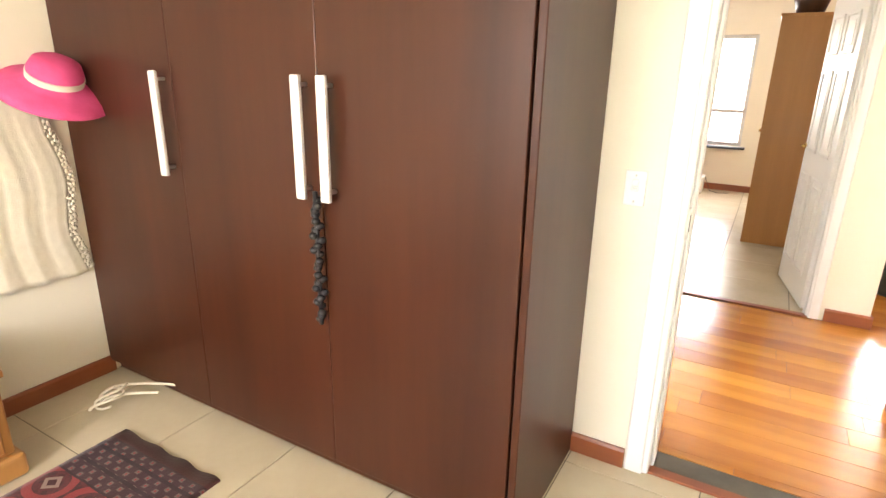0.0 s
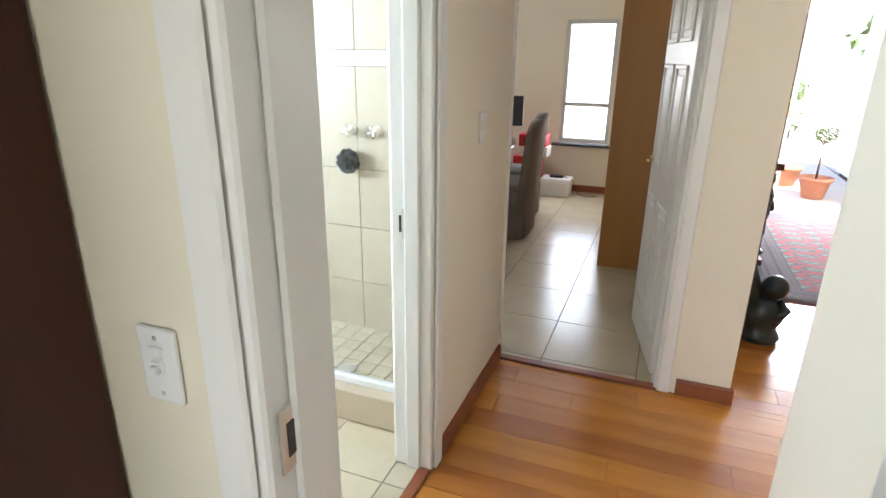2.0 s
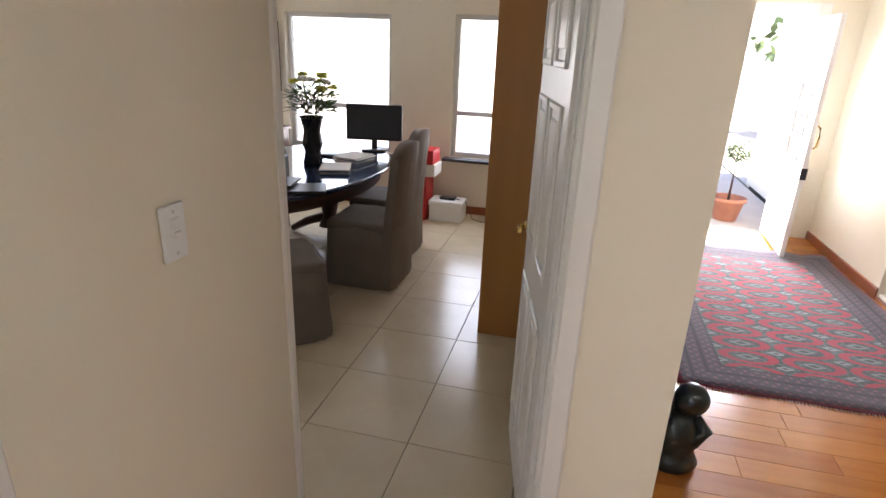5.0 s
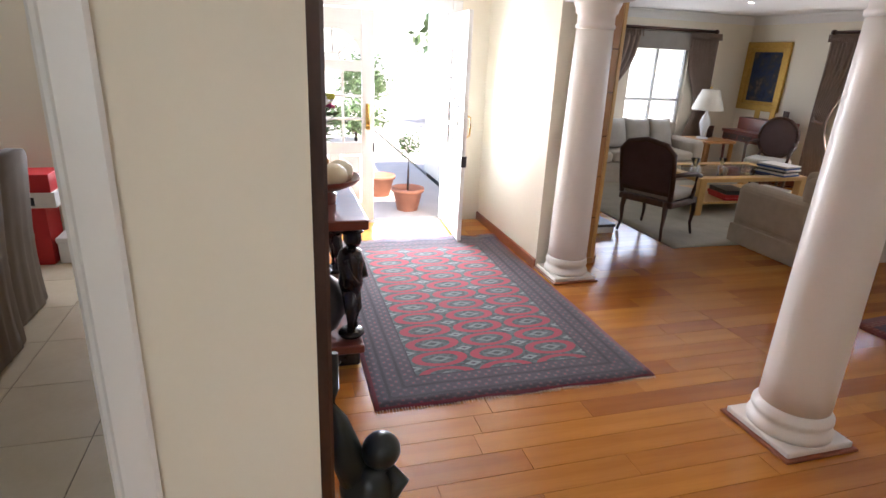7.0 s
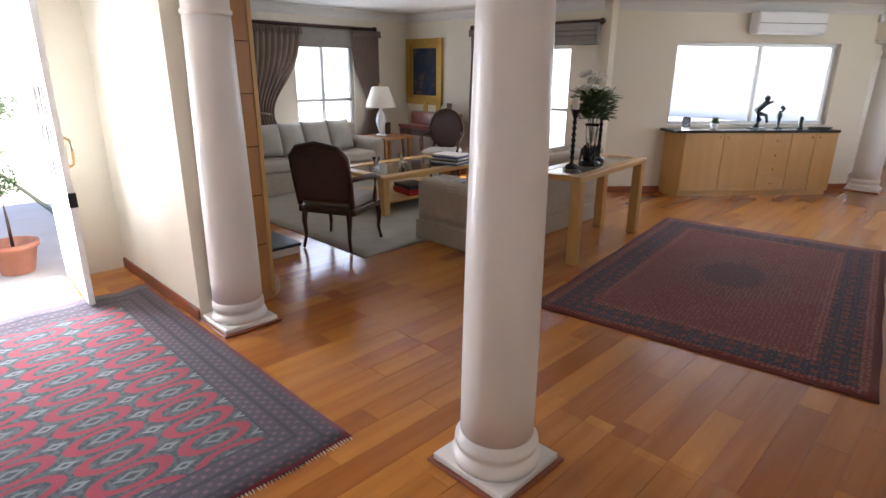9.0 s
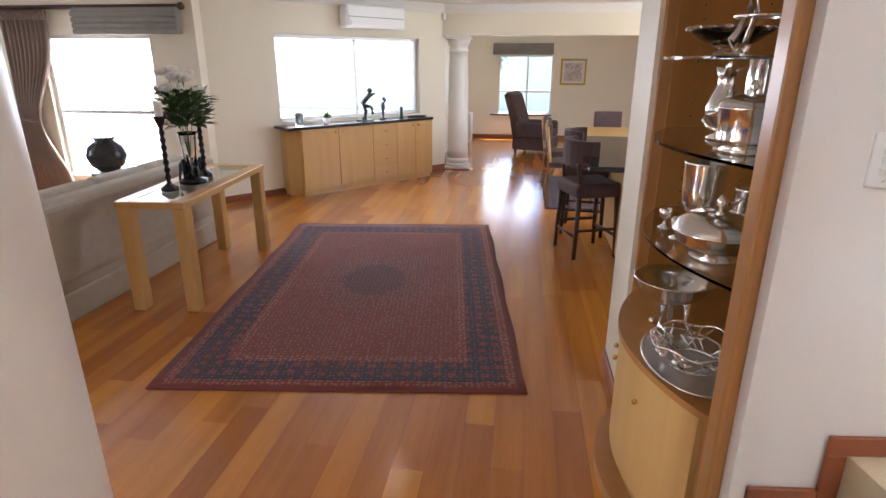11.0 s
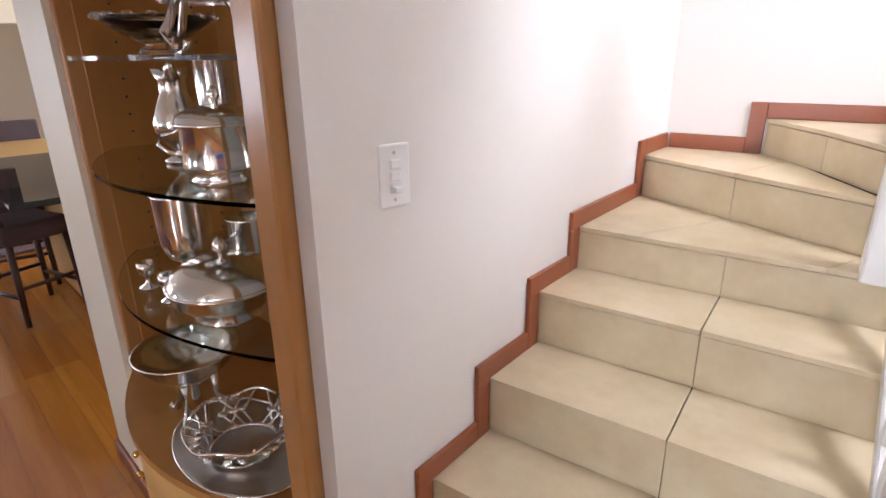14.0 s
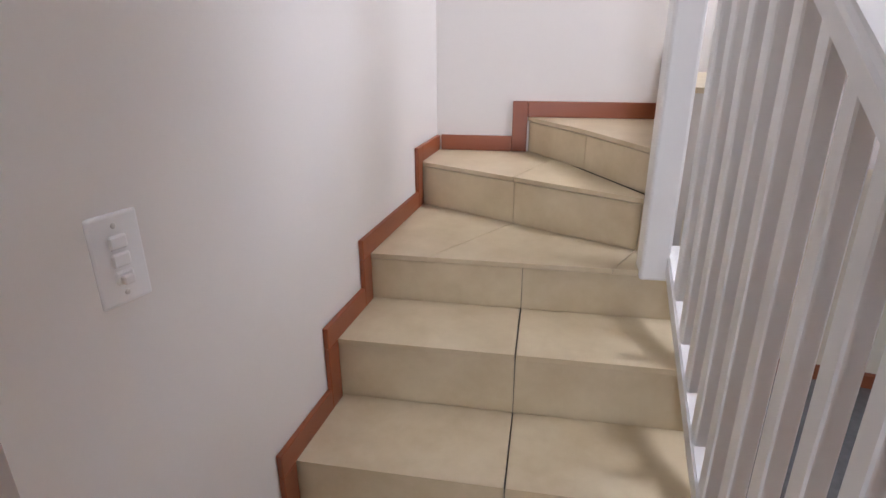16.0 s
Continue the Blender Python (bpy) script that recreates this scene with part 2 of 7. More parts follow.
def rug_material(name, half_x, half_y, field, motif, star, border, pitch_x, pitch_y, edge, red_edge):
    """A knotted rug: rows of lobed medallions in a field, and banded borders."""
    m, nt, p = shader(name)
    co = nt.nodes.new("ShaderNodeTexCoord")
    sp = nt.nodes.new("ShaderNodeSeparateXYZ")
    nt.links.new(co.outputs["Object"], sp.inputs[0])
    x, y = sp.outputs[0], sp.outputs[1]

    def cell(v, pitch, shift=0.0):
        return calc(nt, "SUBTRACT", calc(nt, "FRACT", calc(nt, "ADD", calc(nt, "DIVIDE", v, pitch), 0.5 + shift)), 0.5)

    def lozenge(sx, sy, r, power=1.0):
        d = calc(nt, "ADD", calc(nt, "ABSOLUTE", cell(x, pitch_x, sx)), calc(nt, "ABSOLUTE", cell(y, pitch_y, sy)))
        return calc(nt, "LESS_THAN", d, r)

    def ring(sx, sy, r0, r1):
        cx, cy = cell(x, pitch_x, sx), cell(y, pitch_y, sy)
        d = calc(nt, "SQRT", calc(nt, "ADD", calc(nt, "MULTIPLY", cx, cx), calc(nt, "MULTIPLY", cy, cy)))
        return calc(nt, "MULTIPLY", calc(nt, "GREATER_THAN", d, r0), calc(nt, "LESS_THAN", d, r1))

    knots = noisy(nt, 130, 2)
    wear = contrast(nt, noisy(nt, 2.5, 3), 0.3, 0.7)
    col = mixed(nt, contrast(nt, noisy(nt, 45, 2), 0.42, 0.58), field, tuple(c * 0.45 for c in field))
    col = mixed(nt, ring(0, 0, 0.31, 0.47), col, motif)
    col = mixed(nt, lozenge(0, 0, 0.2), col, tuple(0.6 * a + 0.4 * b for a, b in zip(star, field)))
    col = mixed(nt, lozenge(0, 0, 0.1), col, tuple(0.5 * c for c in field))
    col = mixed(nt, lozenge(0.5, 0.5, 0.15), col, star)
    col = mixed(nt, lozenge(0.5, 0.5, 0.06), col, border)
    inset = calc(nt, "MINIMUM", calc(nt, "SUBTRACT", half_x, calc(nt, "ABSOLUTE", x)), calc(nt, "SUBTRACT", half_y, calc(nt, "ABSOLUTE", y)))
    small = calc(nt, "ADD", calc(nt, "ABSOLUTE", cell(calc(nt, "ADD", x, y), 0.06)), calc(nt, "ABSOLUTE", cell(calc(nt, "SUBTRACT", x, y), 0.06)))
    band = mixed(nt, calc(nt, "LESS_THAN", small, 0.34), border, tuple(0.72 * a + 0.28 * b for a, b in zip(border, star)))
    band = mixed(nt, calc(nt, "LESS_THAN", small, 0.14), band, motif)
    stripes = calc(nt, "LESS_THAN", calc(nt, "ABSOLUTE", cell(inset, edge / 3)), 0.1)
    band = mixed(nt, stripes, band, tuple(c * 0.5 for c in border))
    col = mixed(nt, calc(nt, "LESS_THAN", inset, edge), col, band)
    col = mixed(nt, calc(nt, "LESS_THAN", inset, 0.022), col, red_edge)
    col = mixed(nt, calc(nt, "MULTIPLY", wear, 0.22), col, tuple(0.55 * a for a in field))
    nt.links.new(mixed(nt, calc(nt, "MULTIPLY", knots, 0.25), col, (0.02, 0.015, 0.015)), p.inputs["Base Color"])
    p.inputs["Roughness"].default_value = 0.95
    p.inputs["Sheen Weight"].default_value = 0.15
    bump(nt, p, knots, 0.5, 0.003)
    return m


def medallion_material(name, half_x, half_y, ground, dark, light):
    """A rug with one large central medallion, a dense small all-over figure and a dark wide border between two guards."""
    m, nt, p = shader(name)
    co = nt.nodes.new("ShaderNodeTexCoord")
    sp = nt.nodes.new("ShaderNodeSeparateXYZ")
    nt.links.new(co.outputs["Object"], sp.inputs[0])
    x, y = sp.outputs[0], sp.outputs[1]
    ax, ay = calc(nt, "DIVIDE", calc(nt, "ABSOLUTE", x), half_x), calc(nt, "DIVIDE", calc(nt, "ABSOLUTE", y), half_y)
    d = calc(nt, "SQRT", calc(nt, "ADD", calc(nt, "MULTIPLY", ax, ax), calc(nt, "MULTIPLY", calc(nt, "MULTIPLY", ay, ay), 0.7)))
    d = calc(nt, "ADD", d, calc(nt, "MULTIPLY", calc(nt, "SINE", calc(nt, "MULTIPLY", calc(nt, "ARCTAN2", y, x), 16)), 0.014))

    def flecks(scale, rand=0.7):
        v = nt.nodes.new("ShaderNodeTexVoronoi")
        v.inputs["Scale"].default_value = scale
        v.inputs["Randomness"].default_value = rand
        nt.links.new(co.outputs["Object"], v.inputs["Vector"])
        return v.outputs["Distance"]

    fine, broad = flecks(34, 0.45), flecks(11, 0.3)
    fig = contrast(nt, fine, 0.42, 0.30)
    eye = contrast(nt, fine, 0.29, 0.20)
    knots = noisy(nt, 140, 2)
    wear = contrast(nt, noisy(nt, 1.8, 4), 0.3, 0.72)
    col = mixed(nt, calc(nt, "MULTIPLY", fig, 0.5), ground, dark)
    col = mixed(nt, calc(nt, "MULTIPLY", eye, 0.7), col, light)
    med = mixed(nt, calc(nt, "MULTIPLY", fig, 0.5), tuple(0.5 * a + 0.5 * b for a, b in zip(dark, ground)), light)
    col = mixed(nt, calc(nt, "MULTIPLY", calc(nt, "LESS_THAN", d, 0.36), 0.45), col, med)
    col = mixed(nt, calc(nt, "MULTIPLY", calc(nt, "LESS_THAN", d, 0.2), 0.5), col, dark)
    inset = calc(nt, "MINIMUM", calc(nt, "SUBTRACT", half_x, calc(nt, "ABSOLUTE", x)), calc(nt, "SUBTRACT", half_y, calc(nt, "ABSOLUTE", y)))
    guard = mixed(nt, calc(nt, "MULTIPLY", fig, 0.6), ground, light)
    band = mixed(nt, contrast(nt, broad, 0.34, 0.22), dark, ground)
    band = mixed(nt, calc(nt, "MULTIPLY", eye, 0.4), band, light)
    col = mixed(nt, calc(nt, "LESS_THAN", inset, 0.37), col, guard)
    col = mixed(nt, calc(nt, "LESS_THAN", inset, 0.31), col, band)
    col = mixed(nt, calc(nt, "LESS_THAN", inset, 0.10), col, guard)
    col = mixed(nt, calc(nt, "LESS_THAN", inset, 0.045), col, tuple(0.8 * a for a in ground))
    col = mixed(nt, calc(nt, "MULTIPLY", wear, 0.3), col, tuple(0.6 * a for a in ground))
    nt.links.new(mixed(nt, calc(nt, "MULTIPLY", knots, 0.3), col, (0.02, 0.012, 0.015)), p.inputs["Base Color"])
    p.inputs["Roughness"].default_value = 0.95
    p.inputs["Sheen Weight"].default_value = 0.1
    bump(nt, p, knots, 0.5, 0.003)
    return m


def painted(name, colours, scale, rough=0.5):
    """Loose brushwork in a few colours."""
    m, nt, p = shader(name)
    n = noisy(nt, scale, 5, rough=0.65)
    ramp = nt.nodes.new("ShaderNodeValToRGB")
    while len(ramp.color_ramp.elements) < len(colours):
        ramp.color_ramp.elements.new(0.5)
    for i, c in enumerate(colours):
        ramp.color_ramp.elements[i].position = 0.34 + 0.32 * i / (len(colours) - 1)
        ramp.color_ramp.elements[i].color = (*c, 1)
    nt.links.new(n, ramp.inputs[0])
    nt.links.new(ramp.outputs[0], p.inputs["Base Color"])
    p.inputs["Roughness"].default_value = rough
    p.inputs["Specular IOR Level"].default_value = 0.12
    bump(nt, p, noisy(nt, 80, 2), 0.2, 0.003)
    return m


# ---- building blocks ----


def box(bm, x0, y0, z0, x1, y1, z1, bevel=0.0, seg=1):
    r = bmesh.ops.create_cube(bm, size=1)
    bmesh.ops.transform(bm, verts=r["verts"], matrix=Matrix.Translation(((x0 + x1) / 2, (y0 + y1) / 2, (z0 + z1) / 2)) @ Matrix.Diagonal((abs(x1 - x0), abs(y1 - y0), abs(z1 - z0), 1)))
    if bevel:
        edges = list({e for v in r["verts"] for e in v.link_edges})
        bmesh.ops.bevel(bm, geom=edges, offset=bevel, segments=seg, profile=0.5, affect="EDGES")
    return bm


def turned(bm, profile, n=24, at=(0, 0), sx=1.0, sy=1.0, cap=True):
    """A turned body: profile rows of radius, height."""
    rings = []
    for r, z in profile:
        rings.append([bm.verts.new((at[0] + sx * r * math.cos(2 * math.pi * i / n), at[1] + sy * r * math.sin(2 * math.pi * i / n), z)) for i in range(n)])
    for a, b in zip(rings, rings[1:]):
        for i in range(n):
            f = bm.faces.new((a[i], a[(i + 1) % n], b[(i + 1) % n], b[i]))
            f.smooth = True
    if cap:
        bm.faces.new(rings[0][::-1])
        bm.faces.new(rings[-1])
    return bm


def ball(bm, at, r, scale=(1, 1, 1), turn=None, u=14, v=9):
    d = bmesh.ops.create_uvsphere(bm, u_segments=u, v_segments=v, radius=r)
    m = Matrix.Translation(at) @ (turn or Matrix()) @ Matrix.Diagonal((*scale, 1))
    bmesh.ops.transform(bm, verts=d["verts"], matrix=m)
    for f in {f for w in d["verts"] for f in w.link_faces}:
        f.smooth = True
    return bm


def tube(bm, points, radii, n=8, flat=1.0):
    """A swept round bar through the points; radii one number or one a point."""
    pts = [Vector(p) for p in points]
    rr = radii if isinstance(radii, (list, tuple)) else [radii] * len(pts)
    rings = []
    for i, p in enumerate(pts):
        d = (pts[min(i + 1, len(pts) - 1)] - pts[max(i - 1, 0)]).normalized()
        side = d.cross(Vector((0, 0, 1)))
        side = Vector((1, 0, 0)) if side.length < 1e-3 else side.normalized()
        up = side.cross(d).normalized()
        rings.append([bm.verts.new(p + rr[i] * (math.cos(2 * math.pi * k / n) * side + flat * math.sin(2 * math.pi * k / n) * up)) for k in range(n)])
    for a, b in zip(rings, rings[1:]):
        for k in range(n):
            f = bm.faces.new((a[k], a[(k + 1) % n], b[(k + 1) % n], b[k]))
            f.smooth = True
    bm.faces.new(rings[0][::-1])
    bm.faces.new(rings[-1])
    return bm


def prism(bm, outline, z0, z1, smooth=False):
    """An upright prism on a plan outline, counter-clockwise."""
    lo = [bm.verts.new((x, y, z0)) for x, y in outline]
    hi = [bm.verts.new((x, y, z1)) for x, y in outline]
    n = len(lo)
    for i in range(n):
        f = bm.faces.new((lo[i], lo[(i + 1) % n], hi[(i + 1) % n], hi[i]))
        f.smooth = smooth
    bm.faces.new(lo[::-1])
    bm.faces.new(hi)
    return bm


def profile_x(bm, outline, x0, x1):
    """A prism along x on an outline of (y, z)."""
    a = [bm.verts.new((x0, y, z)) for y, z in outline]
    b = [bm.verts.new((x1, y, z)) for y, z in outline]
    n = len(a)
    for i in range(n):
        bm.faces.new((a[i], b[i], b[(i + 1) % n], a[(i + 1) % n]))
    bm.faces.new(a)
    bm.faces.new(b[::-1])
    bmesh.ops.recalc_face_normals(bm, faces=bm.faces[:])
    return bm


def quick(maker, *args, **kw):
    bm = bmesh.new()
    maker(bm, *args, **kw)
    return bm


def mesh_of(name, bm, material):
    bmesh.ops.recalc_face_normals(bm, faces=bm.faces[:])
    me = bpy.data.meshes.new(name)
    bm.to_mesh(me)
    bm.free()
    me.materials.append(material)
    return me


def part(name, bm, material, parent, label=""):
    ob = new(name, mesh_of(name, bm, material))
    ob.parent = parent
    return tagged(ob, label)


def thing(name, at, label, category, group="", turn=0.0):
    ob = new(name)
    ob.empty_display_size = 0.1
    ob.matrix_world = pose(*at, 0, 0, turn)
    return tagged(ob, label, category, group)


def single(name, bm, material, label, category, at=(0, 0, 0), turn=0.0, group=""):
    ob = new(name, mesh_of(name, bm, material))
    ob.matrix_world = pose(*at, 0, 0, turn)
    return tagged(ob, label, category, group)


def structure(name, bm, material, label=""):
    return tagged(new(name, mesh_of(name, bm, material)), label, "", "", "structure")

# ---- the large structure ----
H = 2.5


def wall_pieces(bm, u0, u1, v0, v1, z1, openings, along, z0=0.0):
    """Boxes of a wall that runs from u0 to u1 and is v0 to v1 thick, round its openings (a, b, sill, head)."""
    def put(a, b, lo, hi):
        if b - a > 1e-4 and hi - lo > 1e-4:
            if along == "x":
                box(bm, a, v0, lo, b, v1, hi)
            else:
                box(bm, v0, a, lo, v1, b, hi)
    at = u0
    for a, b, lo, hi in sorted(openings):
        put(at, a, z0, z1)
        put(a, b, z0, lo)
        put(a, b, hi, z1)
        at = b
    put(at, u1, z0, z1)
    return bm


def wall(name, along, u0, u1, v0, v1, openings=(), material=None, top=H, bottom=0.0, label=""):
    return structure(name, quick(wall_pieces, u0, u1, v0, v1, top, openings, along, bottom), material or WALL, label)


wall("wall_bedroom_west", "y", -3.15, 1.62, -2.75, -2.6)
wall("wall_bedroom_south", "x", -2.75, 1.0, -3.15, -3.0, [(-1.8, 0.4, 0.85, 2.15)])
wall("wall_bedroom_east", "y", -3.0, 1.62, 0.85, 1.0)
wall("wall_bedroom_north", "x", -2.78, 1.0, 1.62, 1.8, [(-0.09, 0.75, 0, 2.06)])
wall("wall_corridor_east", "y", 1.8, 2.7, 0.85, 1.0)
wall("wall_corridor_west", "y", 1.8, 3.75, -0.43, -0.28, [(1.95, 2.81, 0, 2.06)])
wall("wall_bathroom_west", "y", 1.8, 3.75, -2.78, -2.63, [(2.0, 2.7, 1.3, 1.95)])
wall("wall_study_south", "x", -3.15, 0.87, 3.75, 3.85, [(-0.34, 0.56, 0, 2.06)])
wall("wall_study_west", "y", 3.85, 8.1, -2.87, -2.72)
wall("wall_study_north", "x", -3.15, 0.72, 8.1, 8.25, [(-2.64, -1.45, 0.58, 1.98), (-0.79, -0.2, 0.6, 2.0)])
wall("wall_study_east", "y", 3.85, 8.65, 0.72, 0.87)
wall("wall_front", "x", 0.87, 3.1, 8.5, 8.65, [(0.92, 2.52, 0, 2.12)])
wall("wall_entry_east", "y", 6.98, 8.5, 2.89, 3.1)
wall("wall_living_west", "y", 8.65, 11.05, 2.95, 3.1)
wall("wall_living_north", "x", 2.95, 8.6, 11.05, 11.2, [(6.22, 7.3, 0.68, 1.99)])
wall("wall_living_east", "y", 7.2, 11.05, 8.45, 8.6, [(7.75, 9.1, 0.35, 1.95)])
wall("wall_nook_south", "x", 1.0, 3.89, 0.05, 0.2)
wall("wall_upper_west", "y", 0.93, 3.15, 0.85, 1.0, [(1.4, 2.6, 3.3, 4.5)], material=WALL_STAIR, top=5.0, bottom=2.7)
# never in view; set at y 2.3 to keep stairwell light off the near wall
wall("wall_upper_north_unseen", "x", 1.0, 3.89, 2.3, 2.45, material=WALL_STAIR, top=5.0, bottom=2.5)
wall("wall_niche_back", "x", 3.89, 5.38, 2.42, 2.55)
wall("wall_niche_pier", "y", 2.55, 3.08, 4.97, 5.38)
wall("wall_niche_head", "x", 3.89, 4.97, 2.55, 3.0, bottom=2.2)
wall("wall_kitchen_south", "x", 3.89, 15.8, -0.65, -0.5, [(8.0, 11.2, 0.4, 2.2)])
wall("wall_far_east", "y", -0.5, 5.15, 15.65, 15.8, [(2.98, 4.2, 0.55, 1.84)])
wall("wall_far_north", "x", 11.5, 15.65, 5.0, 5.15)
wall("wall_far_header", "y", -0.5, 4.9, 11.45, 11.65, bottom=2.06)
wall("beam_entry", "y", 4.35, 6.98, 2.92, 3.28, bottom=2.16)


def stair_wall_x(y):
    """The staircase wall runs a little aslant."""
    return 3.70 + 0.104 * (3.03 - y)


def stair_end_y(x):
    return 1.24 + 0.19 * (x - 3.87)


structure("wall_stair_side", quick(prism, [(stair_wall_x(0.2), 0.2), (4.14, 0.2), (3.89, 2.45), (3.89, 2.972), (3.757, 2.972), (3.757, 3.012), (stair_wall_x(3.012), 3.012)], 0.0, 5.0), WALL_STAIR)
structure("wall_stair_end", quick(prism, [(2.95, stair_end_y(2.95) - 0.13), (3.95, stair_end_y(3.95) - 0.13), (3.95, stair_end_y(3.95)), (2.95, stair_end_y(2.95))], 0.0, 5.0), WALL_STAIR)
structure("wall_stair_end_upper", quick(prism, [(1.0, 0.935), (2.95, 0.935), (2.95, 1.065), (1.0, 1.065)], 1.6, 5.0), WALL_STAIR)
# the slanting wall with the patio window
P, Q = Vector((8.6, 7.28, 0)), Vector((11.5, 4.86, 0))
SLANT = math.atan2(Q.y - P.y, Q.x - P.x)
slant = structure("wall_patio", quick(wall_pieces, 0, (Q - P).length, 0, 0.15, H, [(0.92, 3.25, 0.93, 2.0)], "x"), WALL)
slant.matrix_world = pose(P.x, P.y, 0, 0, 0, math.degrees(SLANT))


def on_slant(s, off, z):
    """A place along the slanting wall; off is metres out from it into the room."""
    d = (Q - P).normalized()
    return (P.x + d.x * s + d.y * off, P.y + d.y * s - d.x * off, z)


bm = bmesh.new()
# the second slab runs on, unseen, to y 2.3 to shade the stair wall
for a in ((-3.2, -3.2, 1.0, 3.05), (1.0, 2.3, 3.89, 3.05), (3.89, -0.7, 8.5, 3.05), (-3.2, 3.05, 3.1, 8.65), (3.1, 3.05, 8.5, 11.2), (8.5, -0.7, 15.85, 7.4)):
    box(bm, a[0], a[1], H, a[2], a[3], H + 0.12)
structure("ceiling", bm, CEIL)
structure("ceiling_stairwell", quick(box, 0.85, 0.9, 5.0, 4.0, 3.15, 5.12), CEIL)
structure("ceiling_nook", quick(box, 1.0, 0.2, 2.5, 3.99, 0.94, 2.6), CEIL)

# cornices
def cornice(name, p, q, side):
    """A coved strip under the ceiling from p to q; side +1 when the room lies to the left of the way."""
    d = Vector((q[0] - p[0], q[1] - p[1], 0))
    bm = profile_x(bmesh.new(), [(0, H - 0.13), (0.012, H - 0.13), (0.03, H - 0.09), (0.06, H - 0.05), (0.1, H - 0.02), (0.1, H - 0.002), (0, H - 0.002)], 0, d.length)
    if side < 0:
        bmesh.ops.scale(bm, vec=(1, -1, 1), verts=bm.verts[:])
    ob = structure(name, bm, CEIL)
    ob.matrix_world = pose(p[0], p[1], 0, 0, 0, math.degrees(math.atan2(d.y, d.x)))


cornice("cornice_living_north", (3.1, 11.05), (8.45, 11.05), -1)
cornice("cornice_living_east", (8.45, 11.05), (8.45, 7.3), -1)
cornice("cornice_patio", (P.x, P.y), (Q.x, Q.y), -1)
cornice("cornice_header", (11.45, 4.86), (11.45, -0.5), -1)
cornice("cornice_entry", (2.89, 8.5), (2.89, 6.98), -1)


def skirting(name, p, q, side, h=0.085, t=0.016, ends=0.0):
    d = Vector((q[0] - p[0], q[1] - p[1], 0))
    bm = profile_x(bmesh.new(), [(0.001, 0.001), (t, 0.001), (t, h - 0.012), (t - 0.006, h), (0.001, h)], 0, d.length)
    if side < 0:
        bmesh.ops.scale(bm, vec=(1, -1, 1), verts=bm.verts[:])
    ob = structure(name, bm, SKIRT)
    ob.matrix_world = pose(p[0], p[1], 0, 0, 0, math.degrees(math.atan2(d.y, d.x)))


skirting("baseboard_bedroom_west", (-2.6, -3.0), (-2.6, 1.0), -1)
skirting("baseboard_bedroom_north", (-0.39, 1.62), (-0.15, 1.62), -1)
skirting("baseboard_corridor_west", (-0.28, 2.88), (-0.28, 3.75), -1)
skirting("baseboard_corridor_end", (0.63, 3.75), (0.886, 3.75), -1)
skirting("baseboard_painting_wall", (0.87, 3.75), (0.87, 8.5), -1)
skirting("baseboard_corridor_east", (0.85, 1.8), (0.85, 2.716), 1)
skirting("baseboard_corridor_east_end", (0.85, 2.7), (1.0, 2.7), 1)
skirting("baseboard_entry_east", (2.89, 6.98), (2.89, 8.5), 1)
skirting("baseboard_study_north", (-2.72, 8.1), (0.72, 8.1), -1)
skirting("baseboard_study_west", (-2.72, 3.9), (-2.72, 8.1), -1)
skirting("baseboard_living_north", (3.1, 11.05), (8.45, 11.05), -1)
skirting("baseboard_living_east", (8.45, 7.3), (8.45, 11.05), 1)
skirting("baseboard_patio", (P.x, P.y), (Q.x, Q.y), -1)
skirting("baseboard_far_north", (11.6, 5.0), (15.65, 5.0), -1)
skirting("baseboard_far_east", (15.65, -0.5), (15.65, 5.0), 1)
skirting("baseboard_niche_pier", (4.97, 3.08), (5.396, 3.08), 1)
skirting("baseboard_niche_pier_side", (5.38, 3.08), (5.38, 2.55), 1)
skirting("baseboard_nook_south", (1.0, 0.2), (3.74, 0.2), 1)

# subfloors under the loose pieces
bm = bmesh.new()
box(bm, -0.43, 1.8, -0.12, 15.8, 3.75, -0.004)
box(bm, 0.72, 3.75, -0.12, 3.0, 8.655, -0.004)
box(bm, 3.0, 3.75, -0.12, 11.75, 7.4, -0.004)
box(bm, 11.75, 3.75, -0.12, 15.8, 5.15, -0.004)
box(bm, 3.0, 7.4, -0.12, 8.6, 11.2, -0.004)
box(bm, 3.89, -0.65, -0.12, 15.8, 1.8, -0.004)
floor_wood = structure("floor_wood", bm, GROUT, "polished red-brown strip floor")
floor_study = structure("floor_study", quick(box, -3.15, 3.75, -0.12, 0.72, 8.25, -0.004), GROUT, "beige square floor tiles")
floor_bedroom = structure("floor_bedroom", quick(box, -2.75, -3.15, -0.12, 1.0, 1.8, -0.004), GROUT, "beige square floor tiles")
floor_bath = structure("floor_bathroom", quick(box, -2.78, 1.8, -0.12, -0.43, 3.75, -0.004), GROUT, "beige square floor tiles")
floor_nook = structure("floor_nook", quick(box, 1.0, 0.05, -0.12, 3.89, 1.8, -0.001), NOOK, "grey mottled floor under the stairs")
structure("threshold_study", quick(box, -0.30, 3.74, -0.002, 0.56, 3.79, 0.012, 0.005), SKIRT)
structure("threshold_bedroom", quick(box, -0.09, 1.625, -0.002, 0.75, 1.68, 0.010, 0.005), SKIRT)
structure("threshold_bathroom", quick(box, -0.33, 1.95, -0.002, -0.28, 2.81, 0.012, 0.005), SKIRT)


